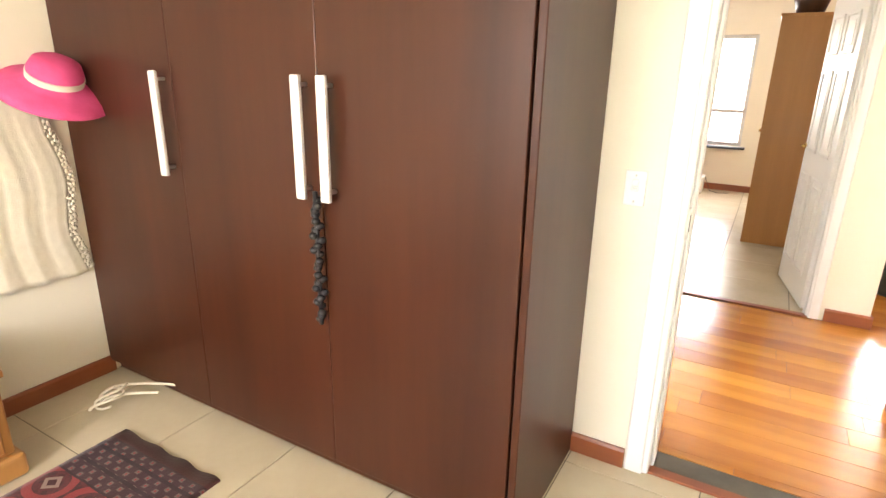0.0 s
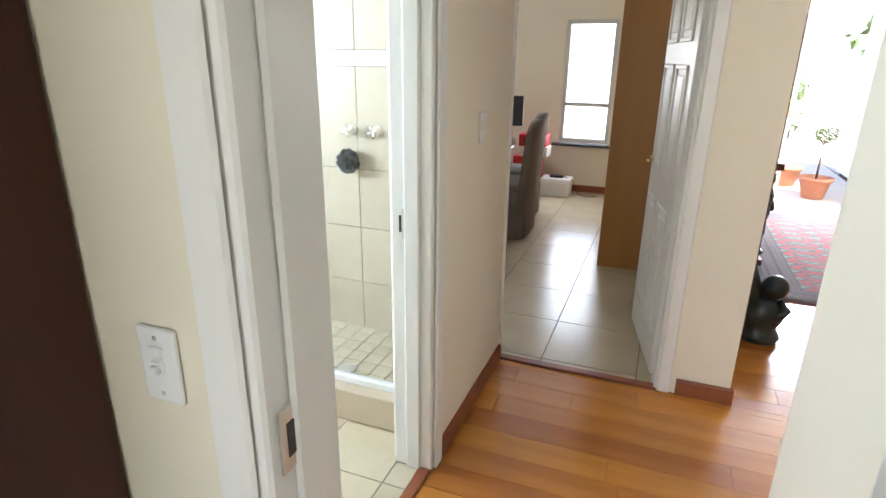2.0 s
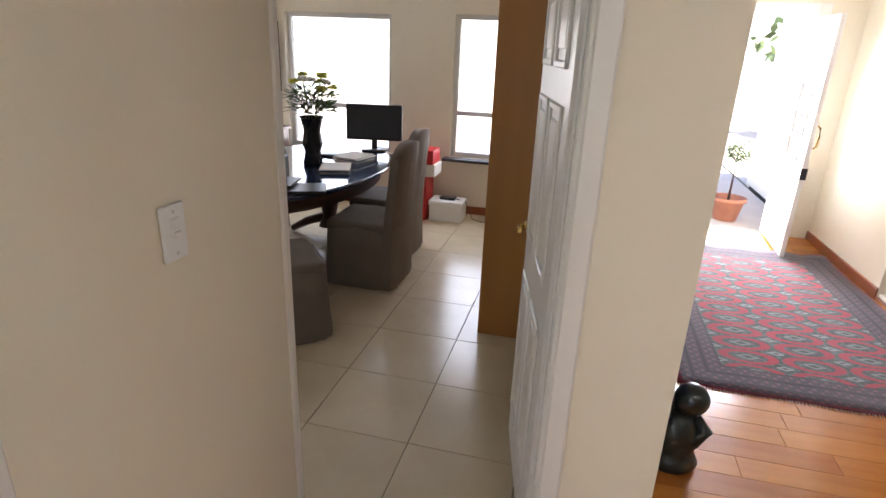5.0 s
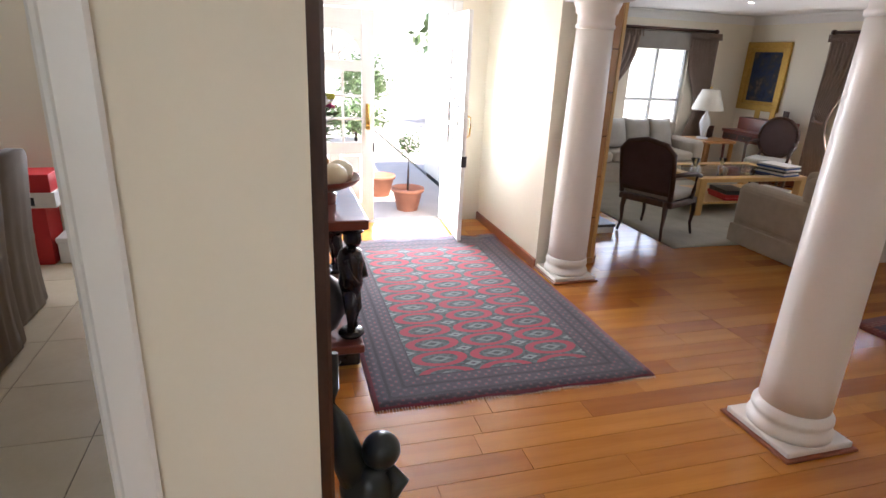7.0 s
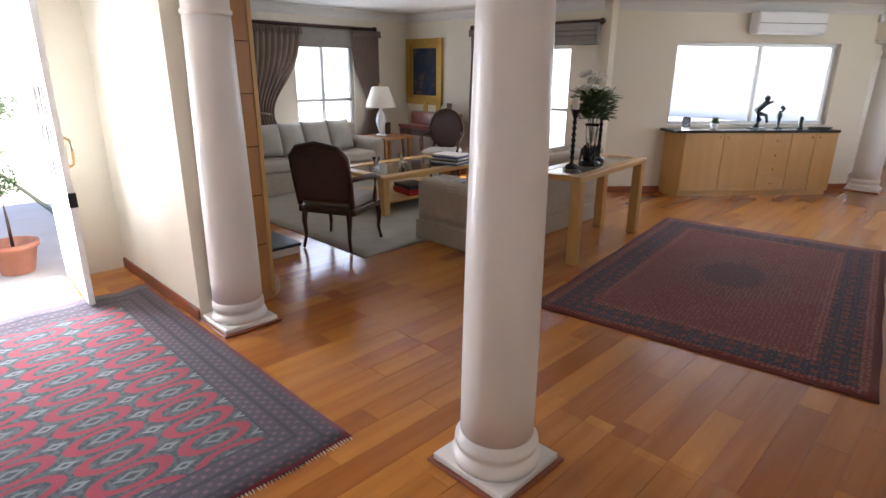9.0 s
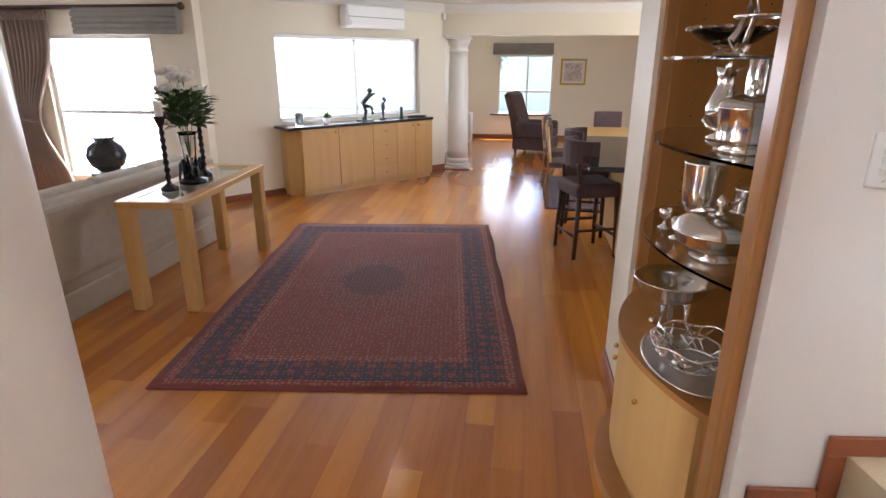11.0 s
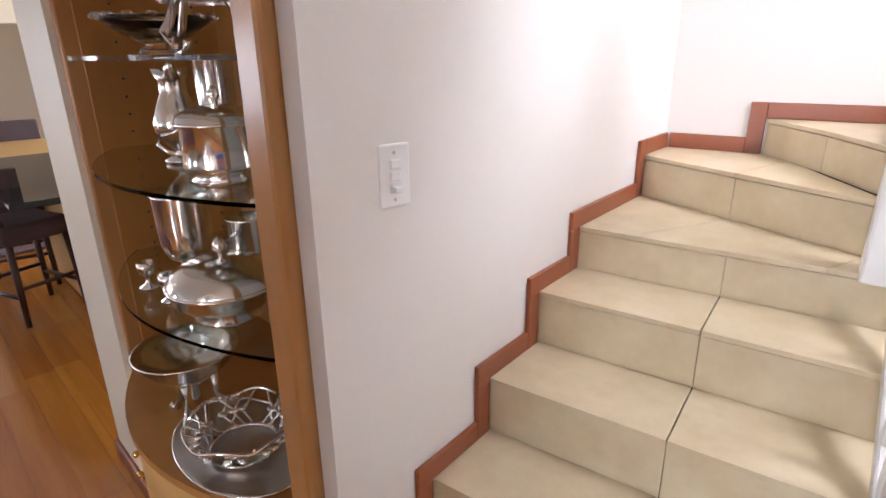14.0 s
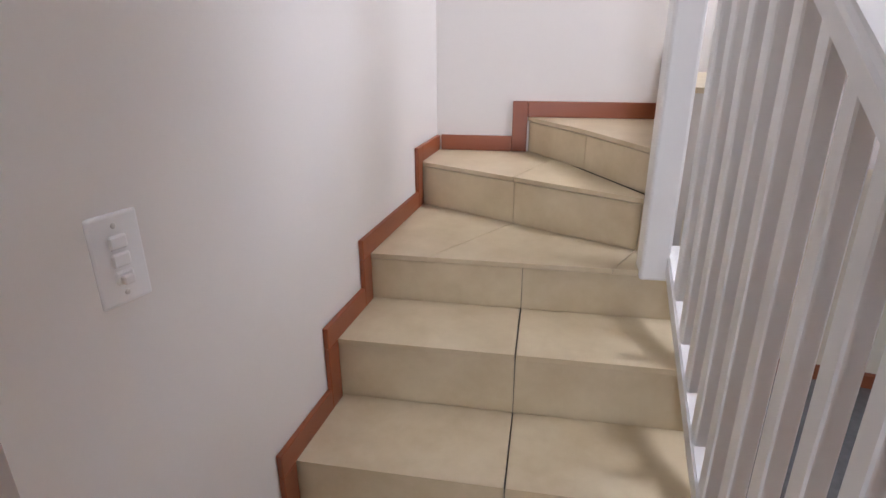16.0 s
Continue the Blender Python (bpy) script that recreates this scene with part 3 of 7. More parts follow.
def door_frame(name, along, a, b, v0, v1, head, jamb=0.035, arch=0.07, material=None, back=True):
    """A lined opening with architraves on both faces."""
    paint = material or WHITE

    def piece(u0, u1, w0, w1, z0, z1, bev=0.006):
        if along == "x":
            return quick(box, u0, w0, z0, u1, w1, z1, bev)
        return quick(box, w0, u0, z0, w1, u1, z1, bev)

    ob = structure(name, piece(a, b, v0 - 0.004, v1 + 0.004, head - jamb, head), paint)
    for u in (a, b - jamb):
        depth = v1 + 0.004 if back or u > a else v0 + 0.03
        part("jamb", piece(u, u + jamb, v0 - 0.004, depth, 0.001, head - jamb - 0.0005), paint, ob)
    if back:
        part("door_stop", piece(a + jamb - 0.002, a + jamb + 0.012, v0 + 0.05, v1 - 0.04, 0.001, head - jamb - 0.001), paint, ob)
    part("door_stop", piece(b - jamb - 0.012, b - jamb + 0.002, v0 + 0.05, v1 - 0.04, 0.001, head - jamb - 0.001), paint, ob)
    for w0, w1 in ((v0 - 0.018, v0 - 0.0045), (v1 + 0.0045, v1 + 0.018))[: 2 if back else 1]:
        top = head + arch - 0.015
        for u in (a - arch + 0.015, b - 0.015):
            part("architrave", piece(u, u + arch, w0, w1, 0.001, top), paint, ob)
        part("architrave", piece(a + 0.0155, b - 0.0155, w0, w1, head - 0.015, top), paint, ob)
    return ob


door_frame("doorframe_bedroom", "x", -0.09, 0.75, 1.62, 1.8, 2.06)
door_frame("doorframe_bathroom", "y", 1.95, 2.81, -0.43, -0.28, 2.06)
door_frame("doorframe_study", "x", -0.30, 0.56, 3.75, 3.85, 2.06, jamb=0.03, arch=0.06, back=False)
door_frame("doorframe_front", "x", 0.92, 2.52, 8.5, 8.65, 2.12, arch=0.09)


def strike(at, along):
    ob = thing("strike_plate", at, "steel latch strike plate let into white door jamb", "strike plate")
    sx, sy = (0.003, 0.025) if along == "y" else (0.025, 0.003)
    part("plate", quick(box, -sx, -sy, -0.055, sx, sy, 0.055, 0.001), STEEL, ob)
    # no hole is cut; a black block gives its shaded inside
    part("latch_hole_dark", quick(box, -sx * 1.4, -sy * 0.45, -0.03, sx * 1.4, sy * 0.45, 0.03), BLACK, ob)


strike((-0.052, 1.665, 1.02), "y")
strike((-0.365, 2.772, 1.02), "x")


def switch(at, turn, n, label):
    """A flat wall plate with rockers; its back lies on the wall and it faces its own -y."""
    ob = thing("light_switch", at, label, "light switch", turn=turn)
    part("plate", quick(box, -0.036, -0.009, -0.062, 0.036, 0, 0.062, 0.004, 2), PLASTIC, ob)
    for i in range(n):
        z = 0.024 - 0.024 * i
        bm = quick(box, -0.013, -0.014, z - 0.010, 0.013, -0.008, z + 0.010, 0.003)
        if i == n - 1:
            box(bm, -0.008, -0.022, z - 0.008, 0.008, -0.012, z + 0.004, 0.002)
        part("rocker", bm, PLASTIC, ob)
    for z in (0.046, -0.046):
        part("screw", quick(ball, (0, -0.0095, z), 0.004, (1, 0.4, 1), u=8, v=5), STEEL, ob, "steel screw")


switch((stair_wall_x(2.817) - 0.001, 2.817, 1.465), -96, 3, "white plastic triple light switch on the staircase wall")
switch((-0.235, 1.619, 1.13), 0, 2, "white plastic double light switch beside bedroom door")
switch((-0.279, 3.3, 1.3), 90, 2, "white plastic light switch on corridor wall")


def window(name, along, a, b, v, z0, z1, bars_u=(), bars_z=(), t=0.045, material=None):
    """A glazed window: frame, bars and one pane, in the plane v."""
    frame_m = material or NICKEL
    bm = bmesh.new()
    def put(bm, u0, u1, lo, hi, w=0.03):
        if along == "x":
            box(bm, u0, v - w, lo, u1, v + w, hi, 0.004)
        else:
            box(bm, v - w, u0, lo, v + w, u1, hi, 0.004)
    put(bm, a, a + t, z0, z1)
    put(bm, b - t, b, z0, z1)
    put(bm, a + t, b - t, z0, z0 + t)
    put(bm, a + t, b - t, z1 - t, z1)
    for u in bars_u:
        put(bm, u - t / 2, u + t / 2, z0 + t, z1 - t, 0.025)
    for z in bars_z:
        put(bm, a + t, b - t, z - t / 2, z + t / 2, 0.022)
    ob = structure(name, bm, frame_m)
    pane = bmesh.new()
    if along == "x":
        box(pane, a + t, v - 0.003, z0 + t, b - t, v + 0.003, z1 - t)
    else:
        box(pane, v - 0.003, a + t, z0 + t, v + 0.003, b - t, z1 - t)
    g = part("pane", pane, GLASS, ob)
    g.visible_shadow = False
    return ob


window("window_1", "x", -2.64, -1.45, 8.19, 0.58, 1.98, bars_z=(1.05,))
window("window_2", "x", -0.79, -0.2, 8.19, 0.6, 2.0, bars_z=(1.05,))
window("window_3", "x", 6.22, 7.3, 11.13, 0.68, 1.99, bars_u=(6.74,), bars_z=(1.15,))
window("window_4", "y", 7.75, 9.1, 8.53, 0.35, 1.95, bars_z=(1.1,))
window("window_5", "y", 2.98, 4.2, 15.72, 0.55, 1.84, bars_u=(3.55,), bars_z=(1.05,), material=WHITE)
window("window_6", "y", 2.0, 2.7, -2.7, 1.3, 1.95, bars_u=(2.45,))
window("window_7", "x", -1.8, 0.4, -3.07, 0.85, 2.15, bars_u=(-0.7,))
window("window_8", "x", 8.0, 11.2, -0.57, 0.4, 2.2, bars_u=(9.05, 10.1))
w9 = window("window_9", "x", 0.92, 3.25, 0.09, 0.93, 2.0, bars_u=(2.15,))
w9.matrix_world = pose(P.x, P.y, 0, 0, 0, math.degrees(SLANT))
structure("windowsill_study", quick(box, -2.7, 7.99, 0.55, -1.39, 8.1, 0.579, 0.005), SLATE)
structure("windowsill_study_b", quick(box, -0.85, 7.99, 0.57, -0.14, 8.1, 0.599, 0.005), SLATE)
structure("windowsill_far", quick(box, 15.56, 2.98, 0.52, 15.65, 4.36, 0.549, 0.005), SLATE)


# ---- columns ----
def column(x, y, r, plinth, top, label):
    ob = thing("column", (x, y, 0), label, "column", "round white columns")
    h = plinth / 2
    part("floor_trim", quick(box, -h - 0.02, -h - 0.02, 0.0005, h + 0.02, h + 0.02, 0.016, 0.004), SKIRT, ob, "thin wooden trim round the plinth")
    part("plinth", quick(box, -h, -h, 0.012, h, h, 0.045, 0.006), COLUMN, ob)
    part("base", quick(turned, [(h * 0.97, 0.045), (h * 0.99, 0.065), (h * 0.95, 0.085), (h * 0.88, 0.095), (h * 0.85, 0.11), (h * 0.93, 0.125), (h * 0.92, 0.145), (r * 1.04, 0.16), (r * 1.0, 0.18)], 40), COLUMN, ob)
    prof = [(r * (1.0 - 0.15 * (i / 12) ** 1.6), 0.18 + (top - 0.42) * i / 12) for i in range(13)]
    part("shaft", quick(turned, prof, 40), COLUMN, ob)
    n = prof[-1][0]
    z = prof[-1][1]
    part("capital", quick(turned, [(n, z), (n * 1.07, z + 0.012), (n * 1.07, z + 0.03), (n, z + 0.04), (n, z + 0.1), (n * 1.14, z + 0.115), (n * 1.14, z + 0.135), (n * 1.25, z + 0.17), (n * 1.28, z + 0.19)], 40), COLUMN, ob)
    part("abacus", quick(box, -n * 1.35, -n * 1.35, z + 0.19, n * 1.35, n * 1.35, z + 0.245, 0.008), COLUMN, ob)
    return ob


column(3.2, 4.66, 0.158, 0.39, 2.16, "round white painted column on square plinth beside rugs")
column(3.08, 6.8, 0.158, 0.36, 2.16, "round white painted column against entry wall end")
column(11.62, 4.66, 0.17, 0.4, 2.06, "round cream column at the archway to far room")
column(11.62, 1.6, 0.17, 0.4, 2.06, "round cream column beside dining area")

# ---- stairs ----
RISE = 0.17
TOP = {1: 0.17, 2: 0.34, 3: 0.51, 4: 0.68, 5: 0.85, 6: 1.02, 7: 1.16, 8: 1.315, 9: 1.445}
NOSE = {1: 3.46, 2: 3.215, 3: 2.97, 4: 2.73, 5: 2.488, 6: 2.24, 7: 2.0}
SKEW = 0.18
stairs = structure("stairs", quick(prism, [(3.04, 1.15), (3.8, 1.3), (3.8, 1.9), (3.04, 1.75)], 0.001, 0.95), GROUT, "tiled staircase turning on winder steps")


def stair_side_x(y):
    return 2.93 - 0.14 * (y - 1.845)


def stair_joint_x(y):
    return 3.377 - 0.18 * (y - 1.921)


def across(k, back=0.0):
    """The ends and the tile joint of nosing k, set back from its edge: open side, joint, wall."""
    yw = NOSE[k] - back
    xw = min(stair_wall_x(yw), 3.735 if k < 3 else 9) - 0.001
    xs = stair_side_x(yw - 0.8 * SKEW)
    ys = yw - SKEW * (xw - xs)
    xj = stair_joint_x(yw - 0.4 * SKEW)
    return (xs, ys), (xj, yw - SKEW * (xw - xj)), (xw, yw)


def counter_clockwise(o):
    area = sum(o[i][0] * o[(i + 1) % len(o)][1] - o[(i + 1) % len(o)][0] * o[i][1] for i in range(len(o)))
    return o if area > 0 else o[::-1]


def shrunk(o, g=0.0022):
    c = sum((Vector(p) for p in o), Vector((0, 0))) / len(o)
    return [tuple(Vector(p) + (c - Vector(p)).normalized() * g) for p in o]


def tread_tile(o, top):
    ob = new("tread_tile", mesh_of("tread_tile", quick(prism, counter_clockwise(shrunk(o)), top - 0.014, top), STAIR_TILE))
    ob.parent = stairs


def riser_tile(a, b, z0, z1, t=0.012):
    """A tile from a to b, its face a touch behind the tread's edge; the way a to b has the stairs on its right."""
    a, b = Vector(a), Vector(b)
    d = (b - a).normalized()
    n = Vector((d.y, -d.x))
    a, b = a + d * 0.001 + n * 0.007, b - d * 0.001 + n * 0.007
    ob = new("riser_tile", mesh_of("riser_tile", quick(prism, counter_clockwise([tuple(a), tuple(b), tuple(b + n * t), tuple(a + n * t)]), z0 + 0.001, z1 - 0.018), STAIR_TILE))
    ob.parent = stairs


for k in range(1, 7):
    f, g = across(k), across(k + 1)
    back = across(k + 1, 0.012)
    low = 0.001 if k < 3 else TOP[k] - 0.45
    inner = across(k, 0.02)
    part("step_core", quick(prism, counter_clockwise([inner[0], inner[2], back[2], back[0]]), low, TOP[k] - 0.0145), GROUT, stairs)
    for i in (0, 1):
        tread_tile([f[i], f[i + 1], back[i + 1], back[i]], TOP[k])
        riser_tile(f[i], f[i + 1], TOP[k] - RISE, TOP[k])
# winder steps seven and eight, and the first one after the turn
f = across(7)
A8, B8, C8, D8 = (3.859, 1.487), (3.487, 1.606), (3.097, 1.731), (3.045, 1.748)
inner = across(7, 0.02)
part("step_core", quick(prism, counter_clockwise([inner[0], inner[2], (3.85, 1.45), (3.0, 1.7)]), 0.5, TOP[7] - 0.0145), GROUT, stairs)
t1, t2 = (3.633, 2.0 - SKEW * 0.167), (3.145, 2.0 - SKEW * 0.655)
tread_tile([t1, f[2], (A8[0], A8[1] - 0.012), (B8[0], B8[1] - 0.012)], TOP[7])
tread_tile([t2, t1, (B8[0], B8[1] - 0.012), (C8[0], C8[1] - 0.012)], TOP[7])
tread_tile([f[0], t2, (C8[0], C8[1] - 0.012), (2.94, 1.76)], TOP[7])
riser_tile(f[0], f[1], TOP[6], TOP[7])
riser_tile(f[1], f[2], TOP[6], TOP[7])
for a, b in ((D8, C8), (C8, B8), (B8, A8)):
    riser_tile(a, b, TOP[7], TOP[8])
A9, M9, B9 = (3.545, stair_end_y(3.545) + 0.001), (3.30, 1.428), (3.06, 1.728)
K8 = (stair_wall_x(1.25) - 0.001, stair_end_y(3.875) + 0.002)
tread_tile([D8, B8, (3.42, stair_end_y(3.42) + 0.12), M9, B9], TOP[8])
tread_tile([B8, A8, K8, (3.50, stair_end_y(3.50) + 0.001), (3.42, stair_end_y(3.42) + 0.12)], TOP[8])
part("step_core", quick(prism, counter_clockwise([(3.05, 1.725), (3.845, 1.465), (3.86, 1.26), (3.05, 1.1)]), 0.7, TOP[8] - 0.0145), GROUT, stairs)
riser_tile(B9, M9, TOP[8], TOP[9])
riser_tile(M9, A9, TOP[8], TOP[9])
tread_tile([B9, M9, A9, (3.02, stair_end_y(3.02) + 0.001), (3.02, 1.72)], TOP[9])
part("step_core", quick(prism, counter_clockwise([(3.045, 1.70), (3.50, 1.175), (3.03, 1.09)]), 0.9, TOP[9] - 0.0145), GROUT, stairs)
for k in range(10, 15):
    x1 = 3.045 - 0.25 * (k - 10)
    top = TOP[9] + 0.165 * (k - 9)
    y0 = 1.068 if x1 < 2.95 else 1.087
    tread_tile([(x1 - 0.262, y0), (x1, y0), (x1, 1.74), (x1 - 0.262, 1.74)], top)
    riser_tile((x1, 1.74), (x1, y0), top - 0.165, top)
    part("step_core", quick(box, x1 - 0.25, y0, top - 2 * RISE, x1 - 0.02, 1.74, top - 0.0145), WALL_STAIR, stairs)

SKH, SKW = 0.058, 0.055
SKIRTING = "red-brown wooden stair skirting"


def on_wall(y):
    return (stair_wall_x(y) - 0.0008, y)


def on_end(x):
    return (x, stair_end_y(x) + 0.0008)


def stair_skirt(name, a, b, z0, z1, t=0.014):
    """A board on the wall from a to b; the stairs lie on the left of the way."""
    d = (Vector(b) - Vector(a)).normalized()
    n = Vector((-d.y, d.x)) * t
    o = counter_clockwise([tuple(a), tuple(b), (b[0] + n.x, b[1] + n.y), (a[0] + n.x, a[1] + n.y)])
    bm = quick(prism, o, z0, z1)
    bmesh.ops.bevel(bm, geom=bm.edges[:], offset=0.002, segments=1, affect="EDGES")
    part(name, bm, SKIRT, stairs, SKIRTING)


edge = {**NOSE, 8: 1.487}
for k in range(3, 8):
    stair_skirt("skirting_tread", on_wall(edge[k + 1] + SKW + 0.0005), on_wall(min(edge[k] + (SKW if k > 3 else 0), 3.01)), TOP[k] + 0.001, TOP[k] + SKH)
for k in range(4, 9):
    stair_skirt("skirting_rise", on_wall(edge[k] + 0.0005), on_wall(edge[k] + SKW), TOP[k - 1] + 0.001, TOP[k] + (SKH if k == 8 else 0.0005), 0.0138)
stair_skirt("skirting_tread", on_wall(stair_end_y(3.87) + 0.018), on_wall(1.487), TOP[8] + 0.001, TOP[8] + SKH)
stair_skirt("skirting_tread", on_end(3.545 + SKW), on_end(3.868), TOP[8] + 0.001, TOP[8] + SKH)
stair_skirt("skirting_rise", on_end(3.545), on_end(3.545 + SKW - 0.0005), TOP[8] + 0.001, TOP[9] + SKH, 0.0138)
stair_skirt("skirting_tread", on_end(3.095), on_end(3.5445), TOP[9] + 0.001, TOP[9] + SKH)
stair_skirt("skirting_rise", on_end(3.055), on_end(3.0945), TOP[9] + 0.001, TOP[9] + 0.165 + SKH, 0.0138)

# balustrade, along the open side of the steps
rail = thing("balustrade", (3.0, 1.86, 0), "white painted wooden balustrade with square upright bars along the stairs", "balustrade", turn=11.3)
part("newel_post", quick(box, 0.012, -0.06, TOP[7] - 0.02, 0.082, 0.012, 2.9, 0.008, 2), WHITE, rail)
FALL = 0.642


def sloped_bar(u0, u1, z, w, h):
    return profile_x(bmesh.new(), [(u0, z - FALL * u0), (u1, z - FALL * u1), (u1, z - FALL * u1 + h), (u0, z - FALL * u0 + h)], -w, w)


def rounded(bm, r, seg=2):
    bmesh.ops.bevel(bm, geom=bm.edges[:], offset=r, segments=seg, affect="EDGES")
    return bm


part("bottom_rail", rounded(sloped_bar(-0.02, 1.2, 1.165, 0.02, 0.054), 0.004), WHITE, rail)
part("handrail", rounded(sloped_bar(0.0, 1.15, 2.128, 0.032, 0.06), 0.012, 3), WHITE, rail)
for i in range(11):
    u = 0.105 + 0.096 * i
    part("baluster", quick(box, -0.015, u - 0.018, 1.219 - FALL * u - 0.02, 0.015, u + 0.018, 2.128 - FALL * u + 0.03, 0.003), WHITE, rail)

# ---- bedroom ----
wardrobe = thing("wardrobe", (-1.5, 1.3, 0), "tall dark mahogany built-in wardrobe with long silver handles", "wardrobe")
part("body", quick(box, -1.095, -0.28, 0.06, 1.108, 0.315, 2.47, 0.003), WARDROBE, wardrobe)
part("toe_board", quick(box, -1.095, -0.27, 0.001, 1.06, -0.2, 0.06), WARDROBE, wardrobe)
part("side_panel", quick(box, 1.11, -0.312, 0.001, 1.135, 0.316, 2.47, 0.003), WARDROBE, wardrobe)
for x0, x1, hx in ((-1.095, -0.3195, -0.36), (-0.318, 0.3985, 0.35), (0.400, 1.105, 0.455)):
    door = part("door", quick(box, x0, -0.318, 0.065, x1, -0.283, 2.44, 0.004, 2), WARDROBE, wardrobe)
    bm = quick(box, hx - 0.018, -0.372, 1.1, hx + 0.018, -0.354, 1.49, 0.005, 2)
    part("handle", bm, SATIN, door, "long flat satin silver bar handle")
    for z in (1.13, 1.46):
        part("handle_stud", quick(box, hx - 0.006, -0.36, z - 0.006, hx + 0.006, -0.318, z + 0.006), STEEL, door)
tassel = bmesh.new()
for i in range(26):
    z = 1.1 - 0.017 * i
    ball(tassel, (0.03 * math.sin(i * 1.7) * 0.4, 0.01 * math.cos(i * 2.3), -0.017 * i), 0.016, (1, 1, 0.8), u=8, v=5)
tube(tassel, [(0, 0.0, 0.03), (0, 0, -0.44)], 0.008)
single("tassel", tassel, BLACK, "black beaded tassel hanging from wardrobe handle", "tassel", (-1.10, 0.945, 1.10))
hat = thing("sun_hat", (-2.555, 0.88, 1.38), "wide-brimmed pink straw hat hung on bedroom wall", "hat")
bm = quick(turned, [(0.001, 0.1), (0.05, 0.098), (0.085, 0.08), (0.1, 0.045), (0.102, 0.005), (0.14, -0.008), (0.19, -0.03), (0.215, -0.055), (0.212, -0.06), (0.185, -0.036), (0.13, -0.014), (0.098, -0.006), (0.09, 0.04), (0.001, 0.09)], 36, cap=False)
bmesh.ops.rotate(bm, cent=(0, 0, 0), matrix=Matrix.Rotation(radians(28), 3, "Y"), verts=bm.verts[:])
bmesh.ops.translate(bm, vec=(0.13, 0, 0.06), verts=bm.verts[:])
part("brim_and_crown", bm, PINK, hat)
bm = quick(turned, [(0.103, 0.004), (0.105, 0.028), (0.101, 0.03), (0.1, 0.002)], 30, cap=False)
bmesh.ops.rotate(bm, cent=(0, 0, 0), matrix=Matrix.Rotation(radians(28), 3, "Y"), verts=bm.verts[:])
bmesh.ops.translate(bm, vec=(0.13, 0, 0.06), verts=bm.verts[:])
part("ribbon", bm, LACE, hat, "cream ribbon band")
shawl = thing("lace_gown", (-2.598, 0.62, 1.40), "cream cotton gown with lace edging hanging under hat", "gown")
bm = bmesh.new()
cols, rows = 40, 30
grid = [[bm.verts.new((0.03 + 0.004 * math.sin(c * 0.75 + 0.5 * math.sin(r * 0.2)) * (0.3 + 0.7 * r / rows) + 0.0015 * math.sin(c * 2.1), -0.30 + 0.60 * c / cols * (0.93 + 0.07 * r / rows) - 0.02 * math.sin(r * 0.35) * (c / cols) + 0.012 * r / rows, -0.84 * r / rows - 0.004 * math.sin(c * 0.75))) for c in range(cols + 1)] for r in range(rows + 1)]
for r in range(rows):
    for c in range(cols):
        bm.faces.new((grid[r][c], grid[r][c + 1], grid[r + 1][c + 1], grid[r + 1][c])).smooth = True
side_edge = [grid[r][cols].co.copy() for r in range(rows)]
body = part("cloth", bm, LACE, shawl)
body.modifiers.new("thick", "SOLIDIFY").thickness = 0.004
bm = bmesh.new()
for r in range(2, rows):
    p = side_edge[r]
    puff = 0.011 + 0.010 * abs(math.sin(r * 0.55))
    for k in range(5):
        a = 2 * math.pi * k / 5 + r
        ball(bm, (p.x + 0.010 * math.sin(a), p.y + puff + 0.011 * math.cos(a), p.z + 0.008 * math.sin(a * 1.7)), 0.009, (0.6, 1, 1), u=6, v=4)
tagged(part("lace_edging", bm, LACE, shawl, "ruffled cream lace edging"), kind="stuff")
hook = part("peg", quick(tube, [(0, 0.0, 0.02), (0.05, 0, 0.02), (0.06, 0, 0.04)], 0.008), BRASS, shawl)
dresser = thing("dresser", (-2.36, 0.02, 0), "warm brown wooden dresser with rounded plinth", "dresser")
part("plinth", quick(box, -0.23, -0.42, 0.001, 0.255, 0.36, 0.1, 0.02, 3), OAK, dresser)
part("carcass", quick(box, -0.23, -0.4, 0.1, 0.23, 0.335, 0.42, 0.01, 2), OAK, dresser)
part("top", quick(box, -0.23, -0.42, 0.42, 0.25, 0.35, 0.45, 0.008, 2), OAK, dresser)
for z in (0.12, 0.27):
    d = part("drawer", quick(box, 0.225, -0.37, z, 0.245, 0.3, z + 0.135, 0.005), OAK, dresser)
    part("knob", quick(ball, (0.255, -0.03, z + 0.07), 0.014), BRASS, d)
RUG_BED = rug_material("bokhara_small_rug", 0.75, 1.3, (0.11, 0.012, 0.012), (0.30, 0.03, 0.03), (0.45, 0.36, 0.28), (0.045, 0.012, 0.016), 0.22, 0.2, 0.24, (0.09, 0.012, 0.012))


